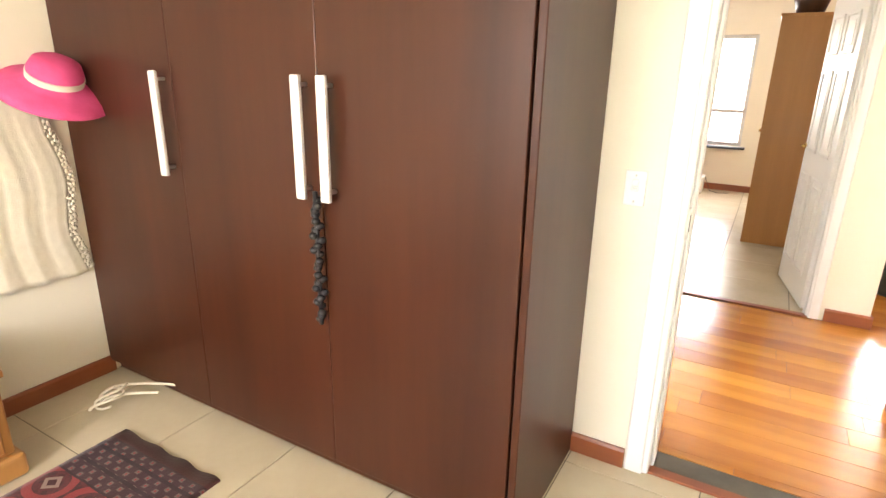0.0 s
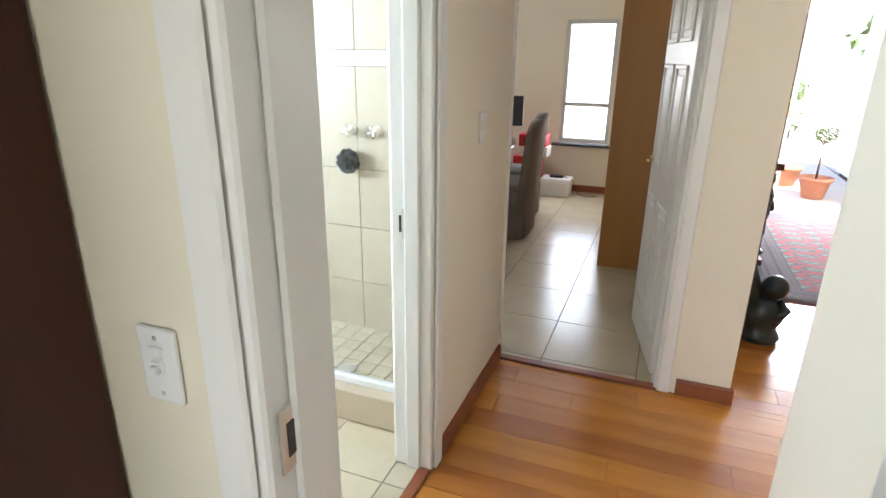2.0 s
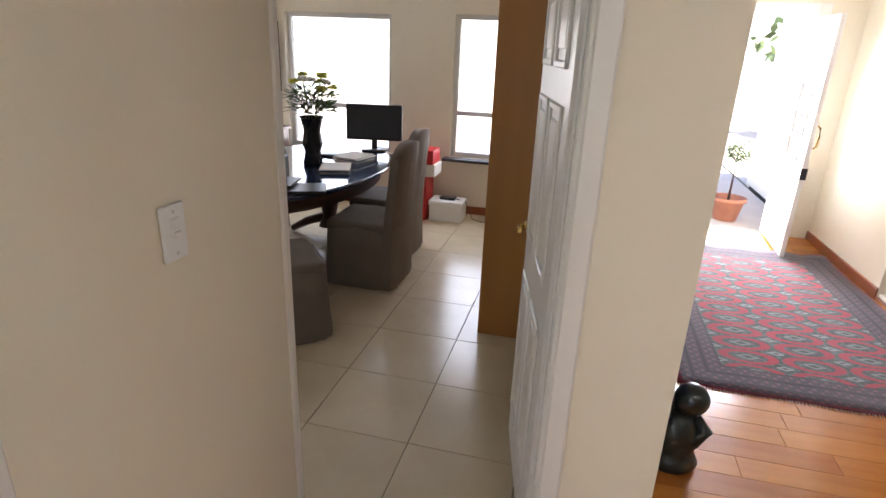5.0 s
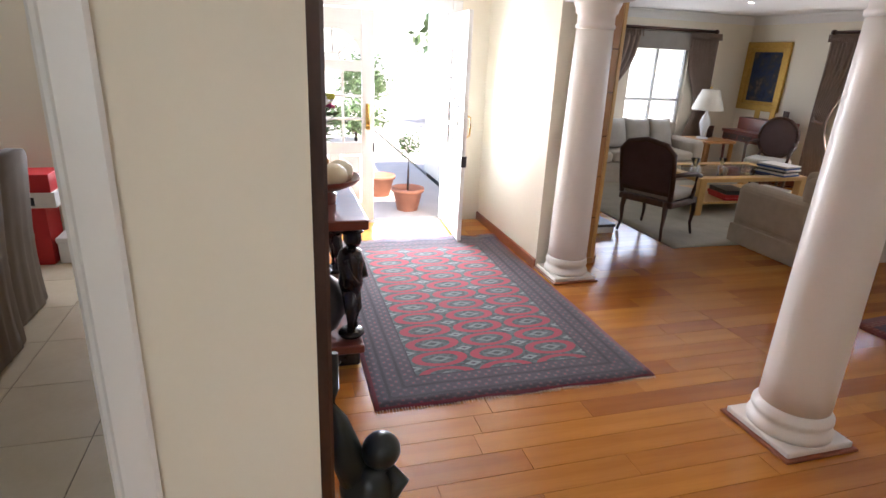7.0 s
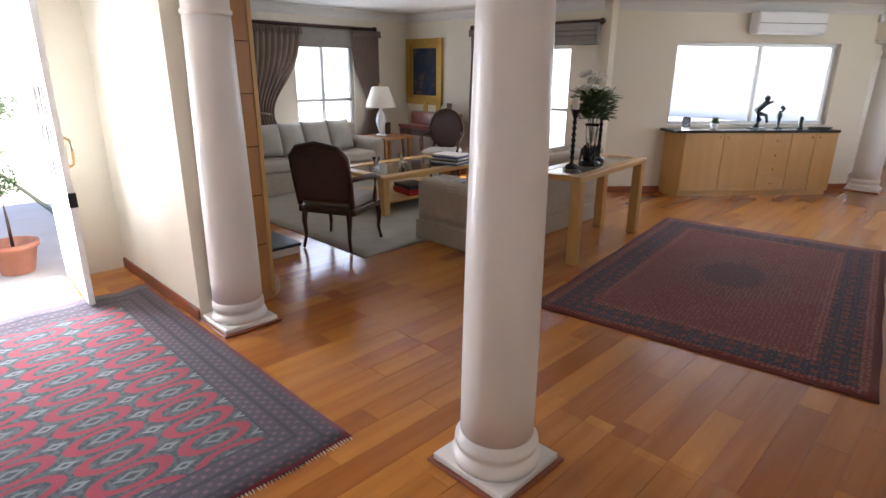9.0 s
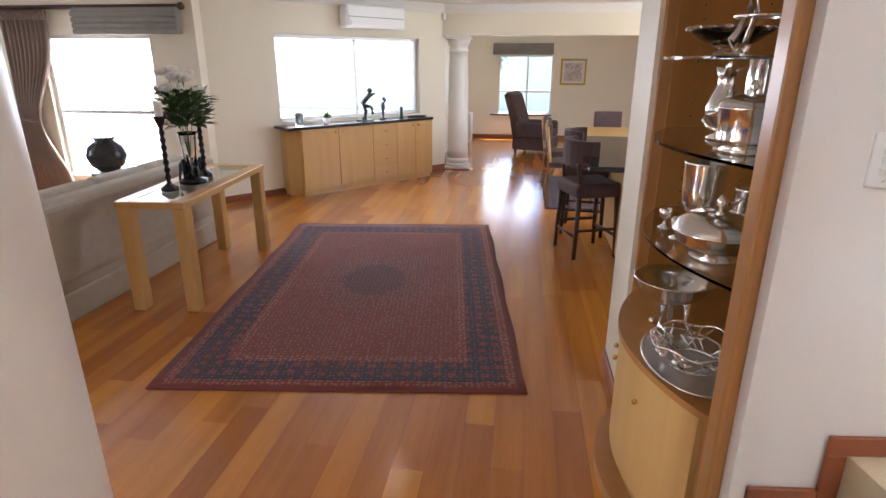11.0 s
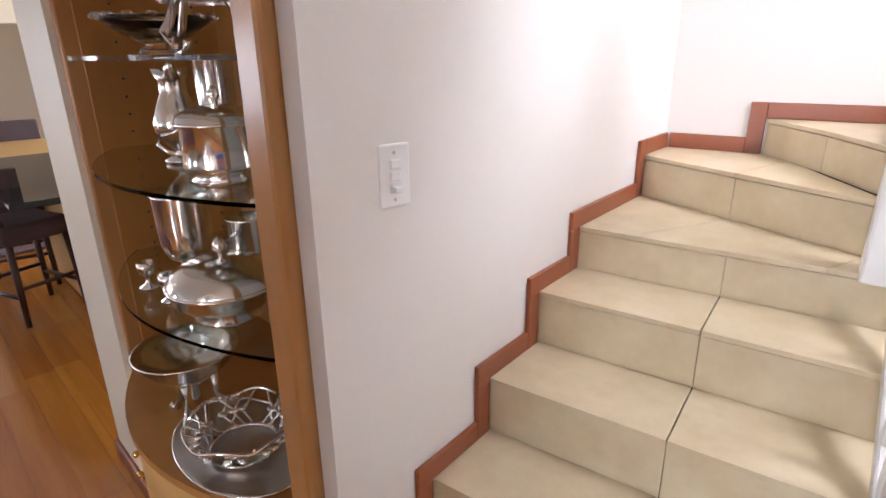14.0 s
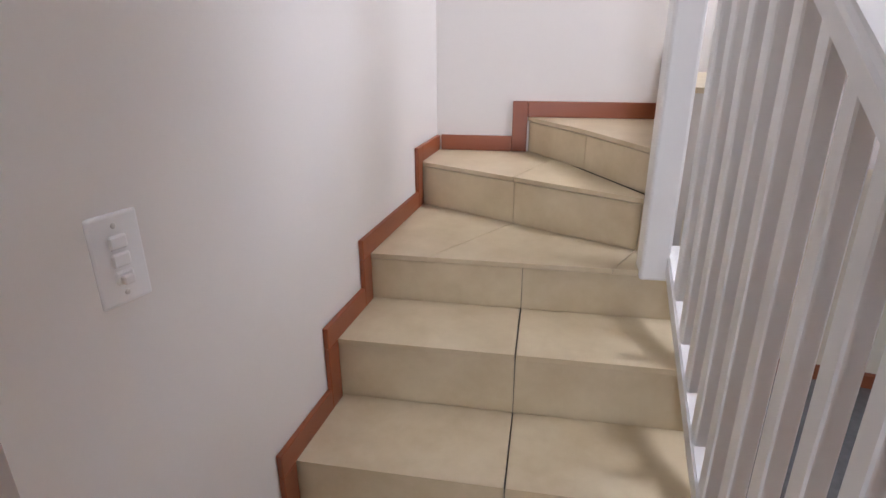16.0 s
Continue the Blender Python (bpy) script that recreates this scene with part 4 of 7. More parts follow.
def rug(name, x0, y0, x1, y1, material, label, fringe=(), thick=0.009, curl=0.0):
    ob = thing(name, ((x0 + x1) / 2, (y0 + y1) / 2, 0.0005), label, "rug")
    hx, hy = (x1 - x0) / 2, (y1 - y0) / 2
    bm = bmesh.new()
    nx, ny = 24, 30
    rnd = random.Random(3)
    top = [[bm.verts.new((-hx + 2 * hx * i / nx, -hy + 2 * hy * j / ny + (0.006 * math.sin(i * 0.9) if j in (0, ny) else 0), thick + (0.002 * math.sin(i * 1.1 + j * 0.7)) + (curl * max(0, (j - ny + 2) / 2) * abs(math.sin(i * 0.6)) if curl else 0))) for i in range(nx + 1)] for j in range(ny + 1)]
    for j in range(ny):
        for i in range(nx):
            bm.faces.new((top[j][i], top[j][i + 1], top[j + 1][i + 1], top[j + 1][i])).smooth = True
    rim = [top[0][i] for i in range(nx + 1)] + [top[j][nx] for j in range(1, ny + 1)] + [top[ny][i] for i in range(nx - 1, -1, -1)] + [top[j][0] for j in range(ny - 1, 0, -1)]
    low = [bm.verts.new((v.co.x, v.co.y, 0)) for v in rim]
    for i in range(len(rim)):
        bm.faces.new((rim[i], low[i], low[(i + 1) % len(rim)], rim[(i + 1) % len(rim)]))
    part("woven_field", bm, material, ob)
    for side in fringe:
        bm = bmesh.new()
        n = int(2 * hx / 0.016)
        for i in range(n):
            x = -hx + 2 * hx * (i + 0.5) / n
            y = side * hy
            tip = 0.018 + 0.014 * rnd.random()
            a = bm.verts.new((x - 0.005, y - side * 0.01, 0.006))
            b = bm.verts.new((x + 0.005, y - side * 0.01, 0.006))
            c = bm.verts.new((x + rnd.uniform(-0.006, 0.006), y + side * tip, 0.002))
            bm.faces.new((a, b, c))
        tagged(part("fringe", bm, LACE, ob, "cream wool fringe"), kind="stuff")
    return ob


rug("bedroom_rug", -2.05, -1.95, -1.45, 0.72, RUG_BED, "small dark red patterned wool rug on bedroom tiles")
RUG1 = rug_material("entry_rug_wool", 0.81, 1.32, (0.12, 0.145, 0.15), (0.44, 0.045, 0.07), (0.27, 0.31, 0.31), (0.085, 0.064, 0.084), 0.36, 0.178, 0.27, (0.22, 0.02, 0.035))
rug("entry_rug", 1.22, 5.24, 2.85, 7.88, RUG1, "grey and red knotted wool rug before front door", fringe=(-1, 1), curl=0.02)
RUG2 = medallion_material("hall_rug_wool", 1.62, 1.02, (0.25, 0.055, 0.043), (0.045, 0.038, 0.066), (0.42, 0.30, 0.24))
rug("hall_rug", 4.82, 3.72, 8.06, 5.76, RUG2, "large dark red medallion wool rug on wooden floor").rotation_euler = (0, 0, radians(7))
RUG3 = medallion_material("dining_rug_wool", 1.3, 1.0, (0.13, 0.04, 0.035), (0.05, 0.045, 0.06), (0.3, 0.25, 0.22))
rug("dining_rug", 9.0, 1.3, 11.1, 3.3, RUG3, "dark patterned rug under dining table")
rug("living_rug", 4.5, 7.25, 8.0, 10.2, CREAMRUG, "cream and green patterned carpet in the living room")
straps = thing("tangled_straps", (-2.42, 0.78, 0.0), "tangled cream straps lying on bedroom floor", "straps")
for i in range(4):
    pts = [(0.03 * i + 0.10 * math.sin(a * 0.8 + i * 1.3) + 0.05 * a, 0.05 * i + 0.10 * math.cos(a * 0.6 + i), 0.012 + 0.07 * abs(math.sin(a * 0.5 + i))) for a in [k * 0.45 for k in range(12)]]
    part("strap", quick(tube, pts, 0.006, 6), LACE, straps)

# ---- doors ----


def panel_leaf(name, w, h, turn, at, label, panels, handle_side=1):
    """A white panelled leaf that hinges at its own x = 0 and lies along +x."""
    ob = thing(name, at, label, "door", turn=turn)
    part("leaf", quick(box, 0, -0.02, 0.008, w, 0.02, h, 0.003), WHITE, ob)
    for x0, x1, z0, z1 in panels:
        for s in (-1, 1):
            bm = bmesh.new()
            for a in ((x0, x1, z0, z0 + 0.022), (x0, x1, z1 - 0.022, z1), (x0, x0 + 0.022, z0, z1), (x1 - 0.022, x1, z0, z1)):
                box(bm, a[0], min(s * 0.019, s * 0.03), a[2], a[1], max(s * 0.019, s * 0.03), a[3], 0.004)
            box(bm, x0 + 0.05, min(s * 0.019, s * 0.027), z0 + 0.05, x1 - 0.05, max(s * 0.019, s * 0.027), z1 - 0.05, 0.006)
            part("panel", bm, WHITE, ob)
    for s in (-1, 1):
        bm = quick(ball, (w - 0.06, s * 0.035, 1.03), 0.022, (1, 0.35, 1))
        tube(bm, [(w - 0.06, s * 0.02, 1.03), (w - 0.06, s * 0.06, 1.03), (w - 0.15, s * 0.065, 1.035)], 0.009)
        part("handle", bm, BRASS, ob, "brass lever handle")
    return ob


PANELS = [(0.1, 0.34, 0.2, 0.85), (0.4, 0.64, 0.2, 0.85), (0.1, 0.34, 1.0, 1.55), (0.4, 0.64, 1.0, 1.55), (0.1, 0.34, 1.65, 1.9), (0.4, 0.64, 1.65, 1.9)]
panel_leaf("study_door", 0.7, 2.02, 101, (0.525, 3.885, 0), "white six-panel study door standing open", PANELS)
panel_leaf("bedroom_door", 0.78, 2.02, -88, (0.715, 1.60, 0), "white six-panel bedroom door standing open", PANELS)


def front_leaf(at, turn, label, mirror=1):
    ob = thing("front_door", at, label, "door", turn=turn)
    w, h = 0.79, 2.06
    bm = bmesh.new()
    for x0, x1, z0, z1 in ((0, 0.12, 0.01, h), (w - 0.12, w, 0.01, h), (0.12, w - 0.12, 0.01, 0.2), (0.12, w - 0.12, 0.7, 0.82), (0.12, w - 0.12, 1.5, 1.6), (0.12, w - 0.12, 1.92, h)):
        box(bm, x0, -0.02, z0, x1, 0.02, z1, 0.003)
    box(bm, w / 2 - 0.05, -0.02, 0.2, w / 2 + 0.05, 0.02, 0.7, 0.003)
    for s in (1, -1):  # spandrels beside the fan
        pts = [(w / 2 + s * 0.27, 1.93), (w / 2 + s * 0.27, 1.6)] + [(w / 2 + s * 0.27 * math.cos(a), 1.6 + 0.28 * math.sin(a)) for a in [k * math.pi / 16 for k in range(1, 9)]] + [(w / 2, 1.93)]
        lo = [bm.verts.new((x, -0.018, z)) for x, z in pts]
        hi = [bm.verts.new((x, 0.018, z)) for x, z in pts]
        n = len(lo)
        for i in range(n):
            bm.faces.new((lo[i], lo[(i + 1) % n], hi[(i + 1) % n], hi[i]))
        bm.faces.new(lo)
        bm.faces.new(hi[::-1])
    part("leaf", bm, WHITE, ob)
    bm = bmesh.new()
    for z in (1.05, 1.27):
        box(bm, 0.12, -0.014, z - 0.012, w - 0.12, 0.014, z + 0.012, 0.003)
    for x in (0.12 + 0.183, 0.12 + 0.366):
        box(bm, x - 0.012, -0.0135, 0.82, x + 0.012, 0.0135, 1.5, 0.003)
    for a in (math.pi / 4, math.pi / 2, 3 * math.pi / 4):
        tube(bm, [(w / 2 + 0.06 * math.cos(a), 0, 1.6 + 0.06 * math.sin(a)), (w / 2 + 0.275 * math.cos(a), 0, 1.6 + 0.275 * math.sin(a))], 0.012, 6)
    tube(bm, [(w / 2 + 0.07 * math.cos(a), 0, 1.6 + 0.07 * math.sin(a)) for a in [k * math.pi / 8 for k in range(9)]], 0.014, 6)
    part("glazing_bars", bm, WHITE, ob)
    for x0, x1 in ((0.14, w / 2 - 0.07), (w / 2 + 0.07, w - 0.14)):
        part("panel", quick(box, x0, -0.012, 0.215, x1, 0.012, 0.685, 0.008), WHITE, ob)
    g = part("pane", quick(box, 0.12, -0.003, 0.82, w - 0.12, 0.003, 1.5), GLASS, ob)
    g2 = part("fan_pane", quick(prism, [(w / 2 + 0.27 * math.cos(a), 0.27 * math.sin(a)) for a in [k * math.pi / 12 for k in range(13)]], -0.003, 0.003), GLASS, ob)
    g2.matrix_local = pose(0, 0, 1.6, 90, 0, 0)
    g.visible_shadow = g2.visible_shadow = False
    bm = quick(box, w - 0.085, mirror * 0.02, 0.95, w - 0.04, mirror * 0.028, 1.2, 0.003)
    tube(bm, [(w - 0.06, mirror * 0.028, 0.98), (w - 0.06, mirror * 0.06, 1.0), (w - 0.06, mirror * 0.065, 1.08), (w - 0.06, mirror * 0.06, 1.16), (w - 0.06, mirror * 0.028, 1.18)], 0.008)
    part("pull_handle", bm, BRASS, ob, "brass pull handle on back plate")
    part("lock_case", quick(box, w - 0.012, -0.021, 0.72, w + 0.008, 0.03, 0.82, 0.003), BLACK, ob, "black lock fitting on door edge")
    return ob


front_leaf((0.955, 8.56, 0.01), 0, "white half-glazed front door leaf with fanlight, closed", -1)
front_leaf((2.49, 8.52, 0.01), -94, "white half-glazed front door leaf standing open inwards", 1)

# ---- entry: console table with carved figures ----
console = thing("entry_console", (1.06, 6.28, 0), "red-stained console table carried by carved black figures", "console table")
part("base_board", quick(box, -0.185, -0.62, 0.1, 0.17, 0.62, 0.15, 0.006), REDWOOD, console)
for y in (-0.5, 0.5):
    part("foot", quick(box, -0.16, y - 0.08, 0.001, 0.15, y + 0.08, 0.1, 0.01), EBONY, console, "black block foot")
part("tabletop", quick(box, -0.185, -0.64, 0.83, 0.19, 0.64, 0.885, 0.008, 2), REDWOOD, console)


def figure_mesh(h):
    """A standing carved figure, simplified."""
    bm = bmesh.new()
    ball(bm, (0, 0, 0.03), 0.075, (1, 1.1, 0.4))
    for s in (-1, 1):
        tube(bm, [(0.01, 0.03 * s, 0.03), (0.015, 0.034 * s, h * 0.25), (0, 0.03 * s, h * 0.45)], [0.03, 0.036, 0.042])
        tube(bm, [(0, 0.07 * s, h * 0.73), (0.03, 0.088 * s, h * 0.6), (0.06, 0.06 * s, h * 0.52)], [0.026, 0.024, 0.02])
    turned(bm, [(0.055, h * 0.42), (0.07, h * 0.5), (0.062, h * 0.58), (0.075, h * 0.7), (0.06, h * 0.77), (0.03, h * 0.8)], 16)
    ball(bm, (0.012, 0, h * 0.88), 0.05, (1.05, 0.9, 1.2))
    turned(bm, [(0.075, h * 0.935), (0.05, h * 0.95), (0.045, h * 0.995), (0.001, h)], 16)
    return bm


fig = figure_mesh(0.68)
fig_me = mesh_of("carved_figure", fig, EBONY)
for x, y, a in ((0.11, -0.50, -30), (-0.12, -0.22, 20), (0.11, 0.5, 30), (-0.12, 0.5, 0)):
    ob = new("carved_figure", fig_me)
    ob.parent = console
    ob.matrix_local = pose(x, y, 0.15, 0, 0, a)
    tagged(ob, "black carved wooden figure")
single("round_pot", quick(turned, [(0.05, 0), (0.11, 0.05), (0.15, 0.14), (0.15, 0.22), (0.115, 0.31), (0.065, 0.35), (0.06, 0.37), (0.075, 0.385), (0.065, 0.385), (0.05, 0.365), (0.045, 0.34), (0.001, 0.33)], 32, cap=False), SLATE, "round black clay pot on console base", "pot", (1.0, 5.86, 0.151))
bowl = single("fruit_bowl", quick(turned, [(0.07, 0), (0.075, 0.05), (0.05, 0.065), (0.1, 0.08), (0.19, 0.12), (0.215, 0.15), (0.205, 0.15), (0.18, 0.128), (0.09, 0.095), (0.001, 0.09)], 36, cap=False), REDWOOD, "dark red footed wooden bowl on console", "bowl", (1.05, 6.02, 0.886))
for i, (x, y, z, r) in enumerate(((0.05, -0.09, 1.055, 0.078), (0.1, 0.04, 1.055, 0.074), (-0.075, -0.03, 1.06, 0.08), (0.0, 0.1, 1.05, 0.07))):
    single("gourd", quick(ball, (0, 0, 0), r, (1, 1, 0.88), u=20, v=12), GOURD, "ivory calabash gourd in footed bowl", "gourd", (1.05 + x, 6.02 + y, z), group="gourds in the bowl")
single("pine_cone", quick(ball, (0, 0, 0), 0.05, (1, 1, 0.7)), OAK, "brown seed pod among the gourds", "seed pod", (1.04, 6.03, 1.12))


def flower_bunch(at, label, stems, spread, height, colours, leaf_n, seed, vase, vase_m, vase_label, head=0.035, leaf_l=0.09):
    """A vase and a bunch of flowers over it."""
    rnd = random.Random(seed)
    top = vase[-1][1] if vase[-1][0] > 0.002 else max(z for r, z in vase)
    v = single("flower_vase", quick(turned, vase, 28, cap=False), vase_m, vase_label, "vase", at)
    bunch = thing("flower_bunch", (at[0], at[1], at[2] + top * 0.5), label, "flowers")
    heads = {}
    stem = bmesh.new()
    leaf = bmesh.new()
    for i in range(stems):
        a, f = rnd.uniform(0, 6.28), math.sqrt(rnd.random())
        tip = Vector((spread * f * math.cos(a), spread * f * math.sin(a), top * 0.5 + height * (1 - 0.35 * f * f) * rnd.uniform(0.85, 1.05)))
        tube(stem, [(0, 0, 0), tip * 0.5 + Vector((0, 0, 0.03)), tip], 0.003, 5)
        c = colours[i % len(colours)]
        bm = heads.setdefault(c, bmesh.new())
        for k in range(9):
            b = 2 * math.pi * k / 9 + rnd.random()
            turn = Euler((rnd.uniform(0.3, 1.0), 0, b)).to_matrix().to_4x4()
            ball(bm, tip + Vector((head * 0.55 * math.cos(b), head * 0.55 * math.sin(b), rnd.uniform(-0.01, 0.012))), head * 0.55, (0.9, 0.75, 0.38), turn, u=7, v=5)
        ball(bm, tip + Vector((0, 0, 0.006)), head * 0.5, (1, 1, 0.6), u=8, v=5)
    for i in range(leaf_n):
        a, f = rnd.uniform(0, 6.28), rnd.uniform(0.2, 1.1)
        z = top * 0.45 + height * rnd.uniform(0.15, 0.74) * (1 - 0.2 * f)
        w = spread * f * min(1, 0.25 + z / (top * 0.5 + height))
        c = Vector((w * math.cos(a), w * math.sin(a), z))
        d = Vector((math.cos(a + rnd.uniform(-0.8, 0.8)), math.sin(a), rnd.uniform(-0.3, 0.8))).normalized()
        s = d.cross(Vector((0, 0, 1))).normalized() * rnd.uniform(0.14, 0.24) * leaf_l
        l = rnd.uniform(0.6, 1.2) * leaf_l
        q = [leaf.verts.new(c), leaf.verts.new(c + d * l * 0.5 + s), leaf.verts.new(c + d * l), leaf.verts.new(c + d * l * 0.5 - s + Vector((0, 0, 0.008)))]
        leaf.faces.new(q)
    tagged(part("stems", stem, LEAF, bunch), kind="stuff")
    tagged(part("leaves", leaf, LEAF, bunch, "dark green leaves"), kind="stuff")
    for c, bm in heads.items():
        tagged(part("blooms", bm, {"w": PETAL, "y": YELLOW, "m": MAGENTA}[c], bunch, {"w": "white blooms", "y": "yellow-green blooms", "m": "magenta blooms"}[c]), kind="stuff")


TRUMPET = [(0.045, 0), (0.05, 0.008), (0.02, 0.03), (0.025, 0.12), (0.05, 0.24), (0.056, 0.25), (0.046, 0.235), (0.02, 0.12), (0.001, 0.06)]
flower_bunch((1.0, 6.45, 0.886), "bunch of white, yellow and magenta flowers in glass vase", 26, 0.15, 0.40, "wwwywmwwy", 420, 4, TRUMPET, CRYSTAL, "clear glass trumpet vase on console", 0.042)

# floor sculpture: bowed head and a tall curved horn
bm = bmesh.new()
turned(bm, [(0.10, 0.001), (0.115, 0.03), (0.10, 0.06), (0.085, 0.09), (0.11, 0.14), (0.115, 0.19), (0.09, 0.25), (0.055, 0.29)], 24, sx=1.0, sy=0.85)
ball(bm, (0.035, -0.02, 0.345), 0.068, (1.05, 0.95, 1.05), u=20, v=14)
tube(bm, [(-0.03, 0.0, 0.18), (-0.085, 0.015, 0.32), (-0.125, 0.02, 0.46), (-0.14, 0.02, 0.6), (-0.12, 0.02, 0.74)], [0.07, 0.062, 0.05, 0.034, 0.012], 12)
tube(bm, [(0.06, -0.06, 0.16), (0.1, -0.05, 0.22), (0.06, -0.03, 0.27)], [0.03, 0.035, 0.025], 10)
single("stone_sculpture", bm, BRONZE, "dark polished stone sculpture with round head and horn", "sculpture", (1.09, 4.56, 0))

# large painting on the entry wall
paint = thing("large_painting", (0.872, 4.79, 1.12), "large framed painting in red, brown and blue", "painting")
PAINT = painted("red_blue_brushwork", [(0.10, 0.03, 0.05), (0.30, 0.06, 0.07), (0.42, 0.26, 0.22), (0.28, 0.09, 0.10), (0.08, 0.02, 0.04)], 3.5, 0.85)
PAINT_BLUE = painted("blue_brushwork", [(0.03, 0.05, 0.22), (0.06, 0.11, 0.42), (0.05, 0.08, 0.3)], 3.0, 0.85)
part("canvas", quick(box, 0.004, -0.75, -0.3, 0.018, 0.75, 0.86), PAINT, paint)
part("canvas_foot", quick(box, 0.004, -0.75, -0.78, 0.0185, 0.75, -0.3), PAINT_BLUE, paint, "blue lower part of painting")
bm = bmesh.new()
for a in ((-0.83, -0.86, 0.83, -0.78), (-0.83, 0.86, 0.83, 0.94), (-0.83, -0.78, -0.75, 0.86), (0.75, -0.78, 0.83, 0.86)):
    box(bm, 0.001, a[0], a[1], 0.04, a[2], a[3], 0.008)
part("frame", bm, DARKWOOD, paint, "dark wooden picture frame")

# ---- curved display cabinets ----
def bow(x0, x1, y, sag, n=18):
    """Points on a bowed front from x0 to x1 that stands sag proud of y."""
    return [(x0 + (x1 - x0) * i / n, y + sag * math.sin(math.pi * i / n) ** 0.8) for i in range(n + 1)]


def bow_plate(bm, x0, x1, y, sag, back, z0, z1):
    prism(bm, [(x0, back), (x1, back)] + bow(x0, x1, y, sag)[::-1], z0, z1)


cab = thing("display_cabinet", (4.4, 2.99, 0), "honey oak bow-front display cabinet with glass shelves", "display cabinet")
X0, X1, SAG = -0.56, 0.56, 0.2
part("plinth", quick(bow_plate, X0, X1, 0.03, SAG + 0.03, -0.42, 0.001, 0.06), OAK, cab)
part("lower_body", quick(bow_plate, X0 + 0.01, X1 - 0.01, -0.01, SAG - 0.02, -0.42, 0.06, 0.64), OAK, cab)
part("counter", quick(bow_plate, X0, X1, 0.015, SAG, -0.42, 0.64, 0.665), CUPBOARD, cab, "polished orange wooden cabinet floor")
arc = bow(X0 + 0.02, X1 - 0.02, 0.0, SAG - 0.012, 20)
for lo, hi in ((1, 7), (7, 13), (13, 19)):
    pts = arc[lo:hi + 1]
    o = [(x, y - 0.004) for x, y in pts] + [(x, y + 0.014) for x, y in pts[::-1]]
    d = part("door", quick(prism, o, 0.13, 0.63), BEECH, cab, "pale veneered curved door")
    kx, ky = pts[1 if lo > 7 else -2]
    part("knob", quick(ball, (kx, ky + 0.025, 0.5), 0.011), BRASS, d)
part("back_panel", quick(box, X0, -0.43, 0.06, X1, -0.41, 2.19), CUPBOARD, cab)
for x in (X0, X1 - 0.02):
    bm = quick(box, x, -0.41, 0.66, x + 0.02, 0.02, 2.19, 0.002)
    part("side_lining", bm, CUPBOARD, cab)
for x in (X0 + 0.024, X1 - 0.024):
    for yy in (-0.08, -0.33):
        # black beads stand for the shaded insides of the shelf pin holes
        bm = bmesh.new()
        for k in range(24):
            ball(bm, (x, yy, 0.85 + 0.055 * k), 0.005, u=6, v=4)
        tagged(part("shelf_pin_hole_dark", bm, BLACK, cab), kind="stuff")
part("face_frame", quick(box, X0 - 0.08, -0.01, 0.001, X0 + 0.012, 0.055, 2.2, 0.012, 2), OAK, cab, "rounded honey oak upright")
part("face_frame", quick(box, X1 - 0.012, -0.01, 0.001, X1 + 0.02, 0.07, 2.2, 0.008, 2), OAK, cab, "rounded honey oak upright")
part("head_rail", quick(bow_plate, X0, X1, 0.0, SAG, -0.42, 2.12, 2.2), OAK, cab)
for z in (1.05, 1.40, 1.68):
    s = part("shelf", quick(bow_plate, X0 + 0.03, X1 - 0.03, -0.02, SAG - 0.02, -0.4, z, z + 0.01), SHELFGLASS, cab, "clear glass shelf with green edge")
    s.visible_shadow = False


def silver(name, pieces, at, label, turn=0.0):
    """A piece of tableware from its parts: rows of part name and turned profile, or a finished bmesh."""
    ob = thing(name, at, label, name.replace("_", " "), turn=turn)
    for what, shape in pieces:
        bm = quick(turned, shape, 28, cap=False) if isinstance(shape, list) else shape
        part(what, bm, CHROME, ob)
    return ob


def loop_handle(x, z0, z1, reach=0.045, r=0.006):
    s = math.copysign(1, x)
    return quick(tube, [(x, 0, z1), (x + s * reach * 0.8, 0, z1 - 0.005), (x + s * reach, 0, (z0 + z1) / 2), (x + s * reach * 0.6, 0, z0 + 0.01), (x, 0, z0)], r, 8)


def knob(z, r=0.014):
    return quick(turned, [(0.006, z), (0.006, z + r * 0.6), (r, z + r * 1.2), (r * 0.9, z + r * 2), (r * 0.4, z + r * 2.8), (0.001, z + r * 3)], 16, cap=False)


JUG = [(0.001, 0.002), (0.048, 0.0), (0.05, 0.008), (0.022, 0.022), (0.018, 0.032), (0.04, 0.05), (0.062, 0.085), (0.064, 0.11), (0.05, 0.15), (0.035, 0.185), (0.036, 0.215), (0.05, 0.245), (0.046, 0.245), (0.031, 0.215), (0.03, 0.185), (0.045, 0.14)]
silver("silver_jug", [("body", JUG), ("handle", loop_handle(-0.04, 0.09, 0.22, 0.06)), ("spout", quick(tube, [(0.035, 0, 0.225), (0.06, 0, 0.25), (0.072, 0, 0.262)], [0.02, 0.014, 0.006], 8))], (4.5, 2.92, 1.411), "polished silver jug with scroll handle on glass shelf", 160)
BEAKER = [(0.001, 0.003), (0.046, 0), (0.05, 0.006), (0.046, 0.014), (0.047, 0.12), (0.049, 0.124), (0.049, 0.13), (0.047, 0.134), (0.05, 0.27), (0.053, 0.276), (0.05, 0.277), (0.046, 0.2), (0.001, 0.03)]
silver("silver_beaker", [("body", BEAKER)], (4.37, 2.86, 1.411), "tall polished silver beaker on glass shelf")
